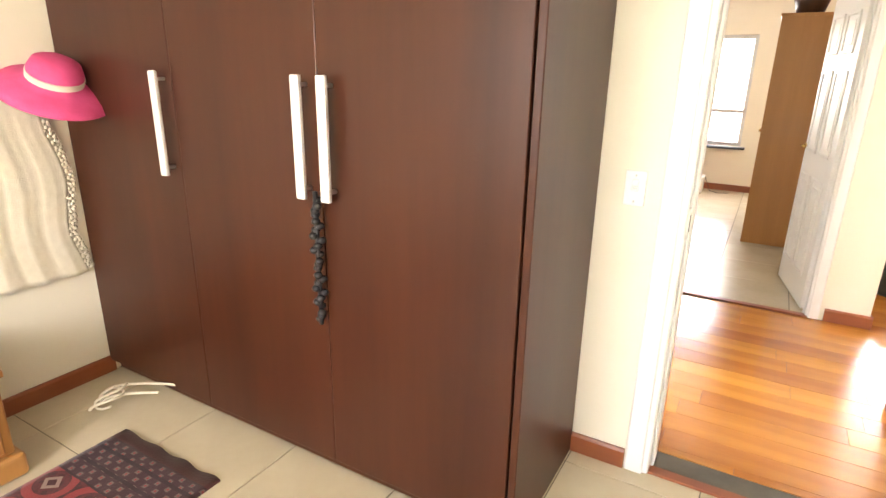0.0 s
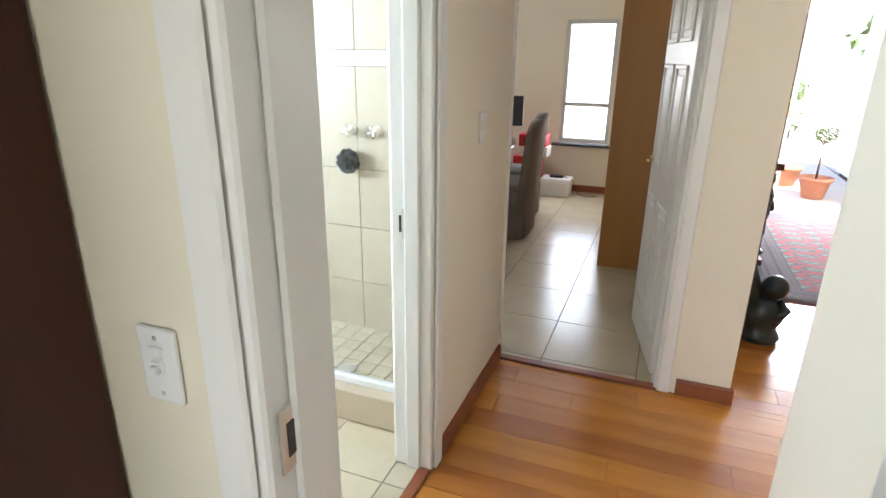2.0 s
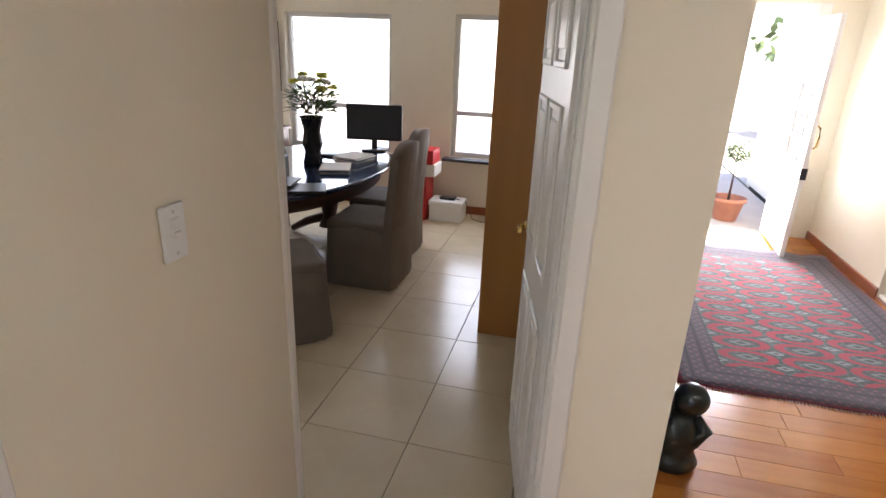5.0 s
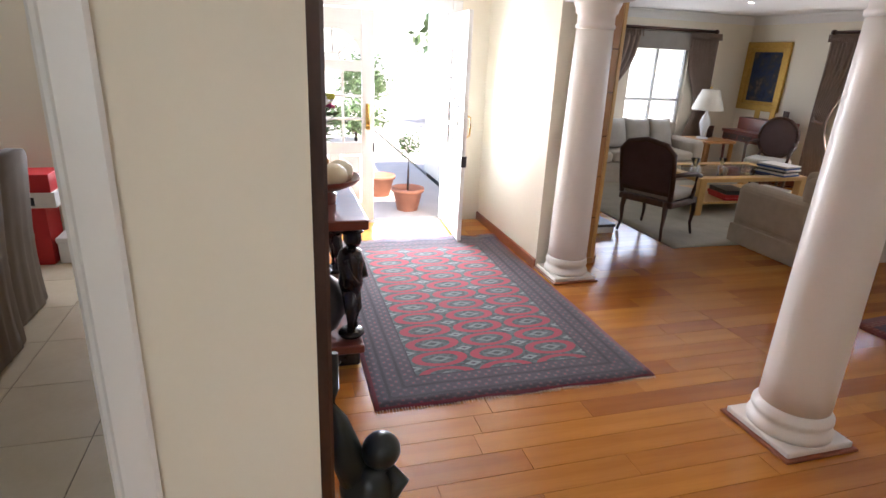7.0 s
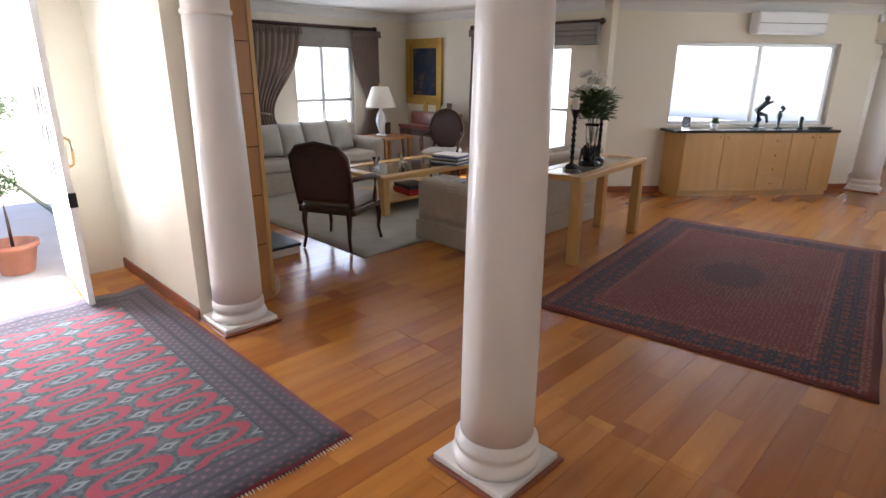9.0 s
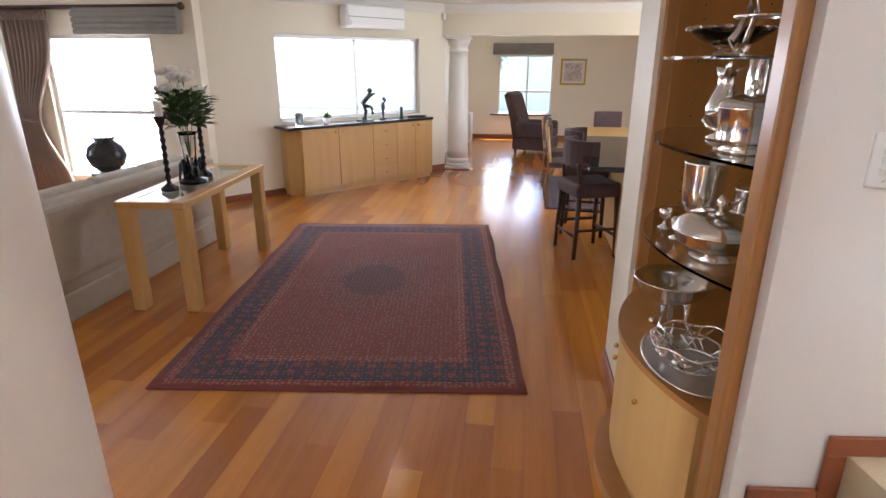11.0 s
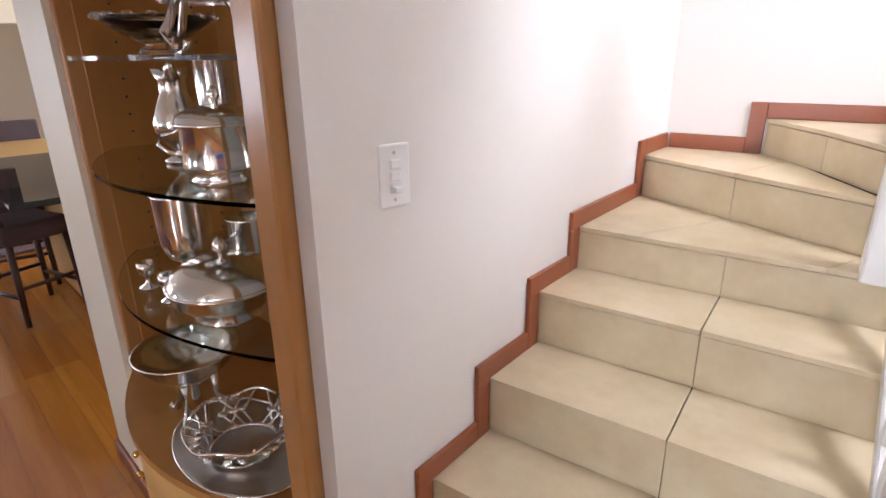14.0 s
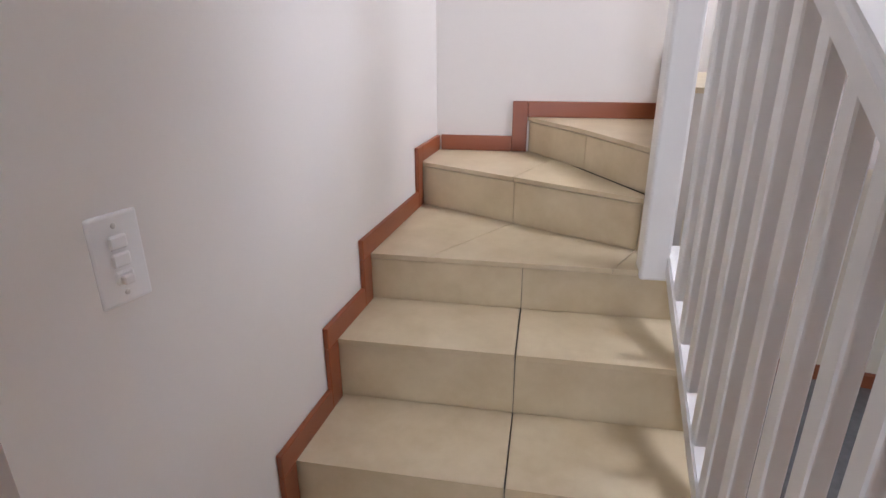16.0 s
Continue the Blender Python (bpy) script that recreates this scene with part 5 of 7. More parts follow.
POT = [(0.001, 0.001), (0.072, 0), (0.074, 0.008), (0.058, 0.02), (0.086, 0.032), (0.088, 0.04), (0.086, 0.05), (0.086, 0.125), (0.093, 0.13), (0.093, 0.137), (0.08, 0.138)]
LID = [(0.092, 0.1375), (0.088, 0.15), (0.07, 0.163), (0.03, 0.172), (0.001, 0.174)]
silver("silver_pot", [("body", POT), ("lid", LID), ("knob", knob(0.173)), ("handle", loop_handle(0.086, 0.06, 0.115)), ("handle", loop_handle(-0.086, 0.06, 0.115))], (4.18, 2.95, 1.411), "lidded polished silver pot on glass shelf", 60)
silver("silver_beaker", [("body", BEAKER)], (4.06, 2.85, 1.411), "tall polished silver beaker on glass shelf")
TUREEN = [(0.001, 0.001), (0.075, 0), (0.08, 0.008), (0.06, 0.022), (0.10, 0.036), (0.128, 0.06), (0.132, 0.085), (0.14, 0.09), (0.14, 0.098), (0.128, 0.099)]
DOME = [(0.136, 0.0985), (0.132, 0.11), (0.118, 0.128), (0.09, 0.146), (0.05, 0.158), (0.001, 0.162)]
silver("silver_tureen", [("body", TUREEN), ("lid", DOME), ("knob", knob(0.16, 0.017)), ("handle", loop_handle(0.13, 0.06, 0.09, 0.04)), ("handle", loop_handle(-0.13, 0.06, 0.09, 0.04))], (4.2, 2.98, 1.061), "polished silver tureen with domed lid", 30)
GOBLET = [(0.001, 0.001), (0.052, 0), (0.054, 0.006), (0.02, 0.018), (0.013, 0.04), (0.02, 0.055), (0.03, 0.062), (0.058, 0.085), (0.07, 0.12), (0.074, 0.18), (0.076, 0.26), (0.079, 0.268), (0.074, 0.266), (0.066, 0.12), (0.001, 0.08)]
silver("silver_goblet", [("bowl", GOBLET)], (4.5, 2.95, 1.061), "large polished silver goblet on glass shelf")
silver("silver_mug", [("body", [(0.001, 0.002), (0.055, 0), (0.057, 0.008), (0.053, 0.016), (0.055, 0.2), (0.058, 0.206), (0.054, 0.206), (0.05, 0.1), (0.001, 0.02)]), ("handle", loop_handle(0.054, 0.05, 0.17, 0.05))], (4.34, 2.84, 1.061), "tall polished silver mug behind goblet", 120)
for x, y in ((4.54, 3.06), (4.40, 3.05)):
    silver("silver_egg_cup", [("stem", [(0.001, 0.001), (0.026, 0), (0.026, 0.005), (0.008, 0.014), (0.007, 0.035), (0.02, 0.045), (0.025, 0.062), (0.023, 0.078), (0.02, 0.078), (0.001, 0.05)])], (x, y, 1.061), "small polished silver egg cup on glass shelf")
BOWL = [(0.001, 0.001), (0.05, 0), (0.075, 0.018), (0.12, 0.058), (0.142, 0.098), (0.148, 0.102), (0.14, 0.103), (0.11, 0.065), (0.06, 0.03), (0.001, 0.02)]
stand = silver("silver_bowl", [("bowl", BOWL)], (4.42, 3.03, 0.80), "wide polished silver bowl on three scrolled feet")
for a in (0.3, 2.4, 4.5):
    c, q = math.cos(a), math.sin(a)
    part("foot", quick(tube, [(0.115 * c, 0.115 * q, -0.128), (0.095 * c, 0.095 * q, -0.132), (0.06 * c, 0.06 * q, -0.07), (0.06 * c, 0.06 * q, 0.008)], [0.014, 0.011, 0.008, 0.012]), CHROME, stand)
part("stem", quick(turned, [(0.03, 0.004), (0.014, -0.02), (0.02, -0.05), (0.01, -0.07), (0.001, -0.075)], 16, cap=False), CHROME, stand)
tray = thing("silver_tray", (4.2, 3.0, 0.666), "oval engraved silver tray on cabinet floor", "tray")
part("dish", quick(turned, [(0.18, 0.001), (0.2, 0.003), (0.215, 0.014), (0.205, 0.014), (0.19, 0.008), (0.001, 0.006)], 40, sx=1.15, sy=0.75, cap=False), STEEL, tray)
part("rim", quick(tube, [(0.247 * math.cos(a), 0.161 * math.sin(a), 0.0145) for a in [k * math.pi / 24 for k in range(49)]], 0.004, 6), CHROME, tray)
basket = thing("silver_basket", (4.18, 3.0, 0.676), "pierced silver basket of leafy scrolls on tray", "basket")
rnd = random.Random(8)
part("base_ring", quick(tube, [(0.09 * math.cos(a), 0.09 * math.sin(a), 0.006) for a in [k * math.pi / 14 for k in range(29)]], 0.005, 6), CHROME, basket)
part("rim", quick(tube, [(0.145 * math.cos(a), 0.145 * math.sin(a), 0.085 + 0.008 * math.sin(6 * a)) for a in [k * math.pi / 28 for k in range(57)]], 0.005, 6), CHROME, basket)
for i in range(26):
    a = 2 * math.pi * i / 26
    b = a + rnd.choice((-0.28, 0.28))
    bm = quick(tube, [(0.09 * math.cos(a), 0.09 * math.sin(a), 0.006), (0.115 * math.cos(b), 0.115 * math.sin(b), 0.04), (0.145 * math.cos(a), 0.145 * math.sin(a), 0.085)], [0.004, 0.005, 0.004], 6)
    ball(bm, (0.118 * math.cos(b), 0.118 * math.sin(b), 0.045), 0.014, (1, 1, 0.5), u=8, v=5)
    part("scroll", bm, CHROME, basket)
gb = thing("glass_bowl", (4.45, 2.95, 1.691), "shallow cut glass bowl on top shelf", "bowl")
bm = quick(turned, [(0.001, 0.001), (0.05, 0), (0.05, 0.012), (0.03, 0.022), (0.08, 0.045), (0.125, 0.075), (0.135, 0.088), (0.128, 0.088), (0.09, 0.06), (0.001, 0.035)], 24, cap=False)
part("dish", bm, CRYSTAL, gb)
for k in range(16):
    a = k * math.pi / 8
    part("rim_scallop", quick(ball, (0.133 * math.cos(a), 0.133 * math.sin(a), 0.088), 0.014, (1, 1, 0.6), u=8, v=5), CRYSTAL, gb)
centre = thing("silver_centrepiece", (4.15, 2.97, 1.691), "tiered silver centrepiece with scrolled legs", "centrepiece")
for a in (0, 2.1, 4.2):
    c, q = math.cos(a), math.sin(a)
    part("scrolled_leg", quick(tube, [(0.075 * c, 0.075 * q, 0.03), (0.085 * c, 0.085 * q, 0.012), (0.105 * c, 0.105 * q, 0.012), (0.11 * c, 0.11 * q, 0.04), (0.09 * c, 0.09 * q, 0.06), (0.055 * c, 0.055 * q, 0.12), (0.06 * c, 0.06 * q, 0.17), (0.09 * c, 0.09 * q, 0.22), (0.06 * c, 0.06 * q, 0.3), (0.075 * c, 0.075 * q, 0.36)], 0.009), CHROME, centre)
for z, rad in ((0.1, 0.075), (0.225, 0.1), (0.35, 0.085)):
    part("tier", quick(turned, [(rad, z), (rad + 0.004, z + 0.004), (rad, z + 0.008), (0.001, z + 0.006)], 24, cap=False), CHROME, centre)

# the twin cabinet behind the entry column
cab2 = thing("corner_cabinet", (3.1, 7.38, 0), "honey oak bow-front corner cabinet with glass shelves", "display cabinet", turn=-90)
part("back_panel", quick(box, -0.34, 0.001, 0.05, 0.34, 0.018, 2.2), CUPBOARD, cab2)
part("lower_body", quick(bow_plate, -0.34, 0.34, 0.34, 0.16, 0.02, 0.05, 0.62), OAK, cab2)
part("plinth", quick(bow_plate, -0.35, 0.37, 0.36, 0.19, 0.02, 0.001, 0.05), OAK, cab2)
for x in (-0.36, 0.34):
    part("side_panel", quick(box, x, 0.002, 0.05, x + 0.02, 0.34, 2.2, 0.003), OAK, cab2)
    part("edge_strip", quick(box, x - 0.006, 0.341, 0.05, x + 0.026, 0.375, 2.2, 0.006, 2), BEECH, cab2, "pale rounded front upright")
for z in (0.42, 0.78, 1.12, 1.47, 1.8):
    part("panel_joint", quick(box, 0.359, 0.006, z, 0.3615, 0.336, z + 0.006), EBONY, cab2, "dark joint line")
for z in (0.72, 1.05, 1.4, 1.72):
    sh = part("shelf", quick(bow_plate, -0.338, 0.338, 0.33, 0.14, 0.02, z, z + 0.01), SHELFGLASS, cab2, "clear glass shelf")
    sh.visible_shadow = False
hearth = thing("hearth", (3.62, 8.42, 0), "white hearth step with black slate top", "hearth")
part("step", quick(box, -0.5, -0.62, 0.001, 0.55, 0.9, 0.07, 0.006), WHITE, hearth)
part("slate_top", quick(box, -0.5, -0.63, 0.07, 0.56, 0.91, 0.10, 0.005), SLATE, hearth)
part("surround", quick(box, -0.5, -0.3, 0.1, -0.16, 0.8, 1.25, 0.006), SLATE, hearth)

# ---- study ----
cup = thing("tall_cupboard", (0.38, 5.9, 0), "tall orange wood-veneer cupboard seen from its side", "cupboard")
part("side_panel", quick(box, -0.33, -0.435, 0.001, 0.33, -0.415, 2.0, 0.002), CUPBOARD, cup)
part("carcass", quick(box, -0.31, -0.415, 0.03, 0.335, 0.6, 1.99, 0.002), CUPBOARD, cup)
for y0, y1 in ((-0.41, 0.09), (0.094, 0.6)):
    d = part("door", quick(box, -0.33, y0, 0.05, -0.312, y1, 1.98, 0.003), CUPBOARD, cup)
    part("knob", quick(ball, (-0.345, (y1 - 0.05) if y0 < 0 else (y0 + 0.05), 1.0), 0.012), BRASS, d)
part("top_board", quick(box, -0.34, -0.44, 1.99, 0.335, 0.61, 2.015, 0.003), CUPBOARD, cup)
single("storage_basket", quick(turned, [(0.001, 0.001), (0.1, 0), (0.13, 0.1), (0.14, 0.14), (0.12, 0.14), (0.1, 0.02), (0.001, 0.015)], 20, cap=False), DARKWOOD, "dark woven basket on cupboard top", "basket", (0.25, 5.75, 2.016))

table = thing("study_table", (-1.62, 6.35, 0), "oval polished dark wood table used as desk", "table")
part("tabletop", quick(turned, [(1.0, 0.725), (1.03, 0.735), (1.03, 0.752), (1.0, 0.762)], 56, sx=0.66, sy=1.12), TABLETOP, table)
part("apron", quick(turned, [(0.9, 0.62), (0.9, 0.725)], 48, sx=0.66, sy=1.12), DARKWOOD, table)
for y in (-0.55, 0.55):
    bm = quick(turned, [(0.1, 0.1), (0.06, 0.2), (0.09, 0.35), (0.05, 0.5), (0.11, 0.62)], 18, (0, y))
    part("pedestal", bm, DARKWOOD, table)
    for s in (-1, 1):
        part("foot", quick(tube, [(0, y, 0.2), (s * 0.22, y, 0.12), (s * 0.38, y, 0.03)], [0.045, 0.04, 0.03]), DARKWOOD, table)


def slip_chair():
    ob = thing("slipcovered_chair", (0, 0, 0), "high-backed chair under a long grey-brown slipcover", "chair", "chairs round the study table")
    w = 0.25
    bm = bmesh.new()
    rows = []
    for k, (z, g) in enumerate(((0.01, 1.08), (0.15, 1.05), (0.3, 1.02), (0.47, 1.0))):
        ring = []
        for i in range(40):
            a = 2 * math.pi * i / 40
            c, s = math.cos(a), math.sin(a)
            e = 0.35
            x = w * g * math.copysign(abs(c) ** e, c)
            y = 0.26 * g * math.copysign(abs(s) ** e, s)
            f = 1 + (0.03 * math.sin(i * 2.5) * (1 - k / 3))
            ring.append(bm.verts.new((x * f, y * f, z)))
        rows.append(ring)
    for a, b in zip(rows, rows[1:]):
        for i in range(40):
            bm.faces.new((a[i], a[(i + 1) % 40], b[(i + 1) % 40], b[i])).smooth = True
    bm.faces.new(rows[-1])
    part("skirt", bm, SLIP, ob)
    part("seat", quick(box, -0.25, -0.27, 0.42, 0.25, 0.24, 0.5, 0.03, 3), SLIP, ob)
    bm = bmesh.new()
    n = 16
    front, back = [], []
    for i in range(n + 1):
        u = -1 + 2 * i / n
        top = 1.06 - 0.09 * abs(u) ** 3
        col_f, col_b = [], []
        for k in range(7):
            z = 0.02 + (top - 0.02) * k / 6
            lean = -0.2 - 0.10 * max(0, z - 0.45)
            fold = 0.012 * math.sin(u * 14) * (1 - k / 6)
            wide = 0.26 * (1 - 0.06 * (k / 6)) + (0.02 if k == 0 else 0)
            col_f.append(bm.verts.new((u * wide, lean + 0.0, z)))
            col_b.append(bm.verts.new((u * wide, lean - 0.085 + fold + 0.03 * u * u, z)))
        front.append(col_f)
        back.append(col_b)
    for i in range(n):
        for k in range(6):
            bm.faces.new((front[i][k], front[i][k + 1], front[i + 1][k + 1], front[i + 1][k])).smooth = True
            bm.faces.new((back[i][k], back[i + 1][k], back[i + 1][k + 1], back[i][k + 1])).smooth = True
        bm.faces.new((front[i][6], back[i][6], back[i + 1][6], front[i + 1][6])).smooth = True
    for c, d in ((front[0], back[0]), (back[n], front[n])):
        for k in range(6):
            bm.faces.new((c[k], d[k], d[k + 1], c[k + 1]))
    part("back_cover", bm, SLIP, ob)
    for x in (-0.2, 0.2):
        part("leg", quick(box, x - 0.02, 0.18, 0.001, x + 0.02, 0.22, 0.4, 0.004), DARKWOOD, ob)
    return ob


chair = slip_chair()
chair.matrix_world = pose(-0.93, 6.12, 0, 0, 0, 90)
for x, y, a in ((-1.02, 6.75, 90), (-1.14, 5.14, -50), (-2.36, 6.15, -90), (-2.36, 6.8, -90)):
    copy_thing(chair, pose(x, y, 0, 0, 0, a))

printer = thing("printer", (-1.6, 5.62, 0.763), "black multifunction printer on the study table", "printer", turn=10)
part("body", quick(box, -0.22, -0.2, 0, 0.22, 0.2, 0.19, 0.015, 2), BLACK, printer)
part("scanner_lid", quick(box, -0.215, -0.19, 0.192, 0.215, 0.19, 0.25, 0.02, 2), BLACK, printer)
part("paper_slot", quick(box, 0.205, -0.15, 0.06, 0.228, 0.15, 0.12), SLATE, printer, "dark grey paper slot")
part("paper_tray", quick(box, 0.2, -0.13, 0.03, 0.33, 0.13, 0.045, 0.004), BLACK, printer)
part("control_panel", quick(box, 0.1, -0.21, 0.15, 0.215, -0.19, 0.19), SLATE, printer)
laptop = thing("laptop", (-1.22, 5.62, 0.763), "closed dark laptop lying on the study table", "laptop", turn=25)
part("base", quick(box, -0.17, -0.12, 0.001, 0.17, 0.12, 0.014, 0.004), SLATE, laptop)
part("lid", quick(box, -0.17, -0.12, 0.015, 0.17, 0.12, 0.024, 0.004), BLACK, laptop)
monitor = thing("computer_monitor", (-1.30, 7.22, 0.763), "black flat computer monitor switched off", "monitor", turn=12)
part("foot", quick(turned, [(0.11, 0.001), (0.11, 0.012), (0.03, 0.02)], 24, sx=1.1, sy=0.8), BLACK, monitor)
part("stem", quick(box, -0.025, -0.015, 0.015, 0.025, 0.015, 0.13, 0.004), BLACK, monitor)
part("casing", quick(box, -0.255, -0.025, 0.1, 0.255, 0.025, 0.42, 0.008, 2), BLACK, monitor)
part("screen", quick(box, -0.238, -0.028, 0.12, 0.238, -0.0255, 0.405), SLATE, monitor, "dark blank screen")
keyboard = thing("keyboard", (-1.5, 6.85, 0.763), "dark keyboard before the monitor", "keyboard", turn=12)
part("base", quick(box, -0.2, -0.07, 0.001, 0.2, 0.07, 0.016, 0.004), BLACK, keyboard)
for r in range(4):
    part("key_row", quick(box, -0.19, -0.06 + 0.031 * r, 0.016, 0.19, -0.034 + 0.031 * r, 0.021, 0.003), SLATE, keyboard)
DARKVASE = [(0.001, 0.001), (0.075, 0), (0.08, 0.02), (0.06, 0.1), (0.08, 0.16), (0.075, 0.21), (0.065, 0.27), (0.085, 0.36), (0.1, 0.38), (0.088, 0.37), (0.06, 0.28), (0.05, 0.1), (0.001, 0.05)]
flower_bunch((-1.52, 6.42, 0.763), "wilting green and cream flowers in dark vase", 12, 0.19, 0.34, "ywy", 240, 12, DARKVASE, EBONY, "tall dark waisted vase on study table", 0.04)
rnd = random.Random(5)


def stack(name, at, n, w, d, label, category, mats, turn=0.0, t=(0.012, 0.03)):
    ob = thing(name, at, label, category, turn=turn)
    z = 0.0
    for i in range(n):
        h = rnd.uniform(*t)
        jx, jy = rnd.uniform(-0.015, 0.015), rnd.uniform(-0.015, 0.015)
        part("volume", quick(box, -w / 2 + jx, -d / 2 + jy, z + 0.0005, w / 2 + jx, d / 2 + jy, z + h, 0.002), mats[i % len(mats)], ob)
        z += h
    return ob


stack("paper_pile", (-1.28, 6.3, 0.763), 4, 0.22, 0.3, "pile of papers and files on table", "papers", [PAPER, BLUE, PAPER], 20, (0.004, 0.012))
stack("paper_pile", (-1.28, 6.72, 0.763), 5, 0.22, 0.3, "pile of papers beside the vase", "papers", [PAPER, PAPER, SLATE], -10, (0.006, 0.015))
shelf = thing("low_shelf", (-2.78, 7.2, 0), "low dark shelf unit loaded with files", "shelf")
part("carcass", quick(box, -0.2, -0.8, 0.001, 0.18, 0.8, 0.78, 0.004), DARKWOOD, shelf)
part("top", quick(box, -0.21, -0.82, 0.78, 0.2, 0.82, 0.81, 0.004), DARKWOOD, shelf)
stack("file_pile", (-2.78, 6.75, 0.811), 7, 0.24, 0.32, "stack of black and white files on low shelf", "files", [SLATE, PAPER, BLACK, PAPER], 5)
stack("file_pile", (-2.75, 7.2, 0.811), 8, 0.24, 0.32, "stack of files and papers on low shelf", "files", [PAPER, SLATE, PAPER], -8)
stack("file_pile", (-2.75, 7.65, 0.811), 5, 0.24, 0.32, "stack of dark files on low shelf", "files", [BLACK, PAPER], 3)
for (x, z0, z1, m, l) in ((-1.08, 0.001, 0.46, RED, "tall red cardboard box"), (-1.0, 0.4601, 0.58, PAPER, "white and black carton on red box"), (-1.02, 0.5801, 0.72, RED, "red and black printed carton")):
    b = thing("cardboard_box", (x, 7.82, z0), l, "box", "boxes below the window")
    part("carton", quick(box, -0.16 if z0 else -0.1, -0.14, 0, 0.16 if z0 else 0.1, 0.14, z1 - z0, 0.003), m, b)
    part("printed_band", quick(box, -0.1, -0.1425, 0.02, 0.02, -0.1405, (z1 - z0) * 0.7), BLACK if z0 else PAPER, b, "printed block without legible words")
wb = thing("white_storage_box", (-0.72, 7.82, 0), "white lidded storage box on study floor", "box")
part("body", quick(box, -0.17, -0.12, 0.001, 0.17, 0.12, 0.17, 0.006), PLASTIC, wb)
part("lid", quick(box, -0.178, -0.128, 0.165, 0.178, 0.128, 0.215, 0.008), PLASTIC, wb)
single("router", quick(box, -0.08, -0.05, 0, 0.08, 0.05, 0.025, 0.006), BLACK, "black router on white storage box", "router", (-0.72, 7.82, 0.216))
bm = quick(tube, [(0, 0, 0.23), (0.12, 0.02, 0.2), (0.2, 0.03, 0.02), (0.3, 0.0, 0.006), (0.42, 0.05, 0.006)], 0.004, 6)
single("router_cable", bm, BLACK, "thin dark cable trailing over floor", "cable", (-0.66, 7.82, 0))


def framed(name, at, turn, w, h, frame_m, mount, art, label, fw=0.04, depth=0.025):
    """A framed picture; its back is on the wall and it faces its own -y."""
    ob = thing(name, at, label, "picture", turn=turn)
    bm = bmesh.new()
    for x0, z0, x1, z1 in ((-w / 2, -h / 2, w / 2, -h / 2 + fw), (-w / 2, h / 2 - fw, w / 2, h / 2), (-w / 2, -h / 2 + fw, -w / 2 + fw, h / 2 - fw), (w / 2 - fw, -h / 2 + fw, w / 2, h / 2 - fw)):
        box(bm, x0, -depth, z0, x1, -0.001, z1, 0.005)
    part("frame", bm, frame_m, ob)
    part("mount", quick(box, -w / 2 + fw, -0.012, -h / 2 + fw, w / 2 - fw, -0.002, h / 2 - fw), mount, ob)
    k = 0.05
    part("print", quick(box, -w / 2 + fw + k, -0.014, -h / 2 + fw + k, w / 2 - fw - k, -0.0121, h / 2 - fw - k), art, ob)
    return ob


SKETCH = painted("pale_landscape_print", [(0.30, 0.34, 0.33), (0.62, 0.62, 0.58), (0.42, 0.30, 0.27), (0.66, 0.66, 0.62)], 9)
framed("framed_print", (-2.719, 7.66, 1.52), 90, 0.82, 0.72, EBONY, PAPER, SKETCH, "pale landscape print in black frame")
framed("framed_print", (-2.719, 6.7, 1.52), 90, 0.82, 0.72, EBONY, PAPER, SKETCH, "pale landscape print in black frame")

# ---- bathroom ----
show = thing("shower", (-1.1, 3.33, 0), "white-framed glass shower enclosure on tiled kerb", "shower")
part("kerb_front", quick(box, -0.65, -0.39, 0.001, 0.668, -0.25, 0.16, 0.006), BATH_TILE, show)
part("kerb_side", quick(box, -0.65, -0.249, 0.001, -0.4, 0.4, 0.16, 0.006), BATH_TILE, show)
part("tray", quick(box, -0.4, -0.25, 0.001, 0.665, 0.4, 0.03), GROUT, show)
tray_me = mesh_of("tray_tile", quick(box, -0.046, -0.046, 0, 0.046, 0.046, 0.008, 0.002), TILE)
for i in range(11):
    for j in range(7):
        t = new("tray_tile", tray_me)
        t.parent = show
        t.matrix_local = pose(-0.347 + 0.096 * i, -0.2 + 0.096 * j, 0.031)
bm = quick(turned, [(0.001, 0.002), (0.05, 0), (0.052, 0.005), (0.04, 0.007), (0.001, 0.006)], 24, cap=False)
d = part("drain", bm, STEEL, show, "round steel drain grate")
d.location = (0.15, -0.06, 0.040)
for name, (x0, y0, x1, y1) in (("post", (-0.42, -0.335, -0.38, -0.295)), ("post", (-0.42, 0.36, -0.38, 0.395)), ("post", (0.63, -0.335, 0.668, -0.295))):
    part(name, quick(box, x0, y0, 0.16, x1, y1, 1.95, 0.004), PLASTIC, show, "white aluminium post")
for z in (0.16, 1.92):
    part("rail", quick(box, -0.38, -0.335, z, 0.63, -0.3, z + 0.035, 0.004), PLASTIC, show)
    part("rail", quick(box, -0.418, -0.295, z, -0.385, 0.36, z + 0.035, 0.004), PLASTIC, show)
for o in (quick(box, -0.38, -0.318, 0.195, 0.63, -0.312, 1.92), quick(box, -0.404, -0.295, 0.195, -0.398, 0.36, 1.92)):
    g = part("glass_panel", o, glassy("shower_glass", (0.93, 0.97, 0.97), 1.3), show, "clear shower glass")
    g.visible_shadow = False
part("door_knob", quick(ball, (-0.33, -0.35, 1.0), 0.035, (1.2, 0.9, 0.9)), BEECH, show, "pale turned wooden knob")
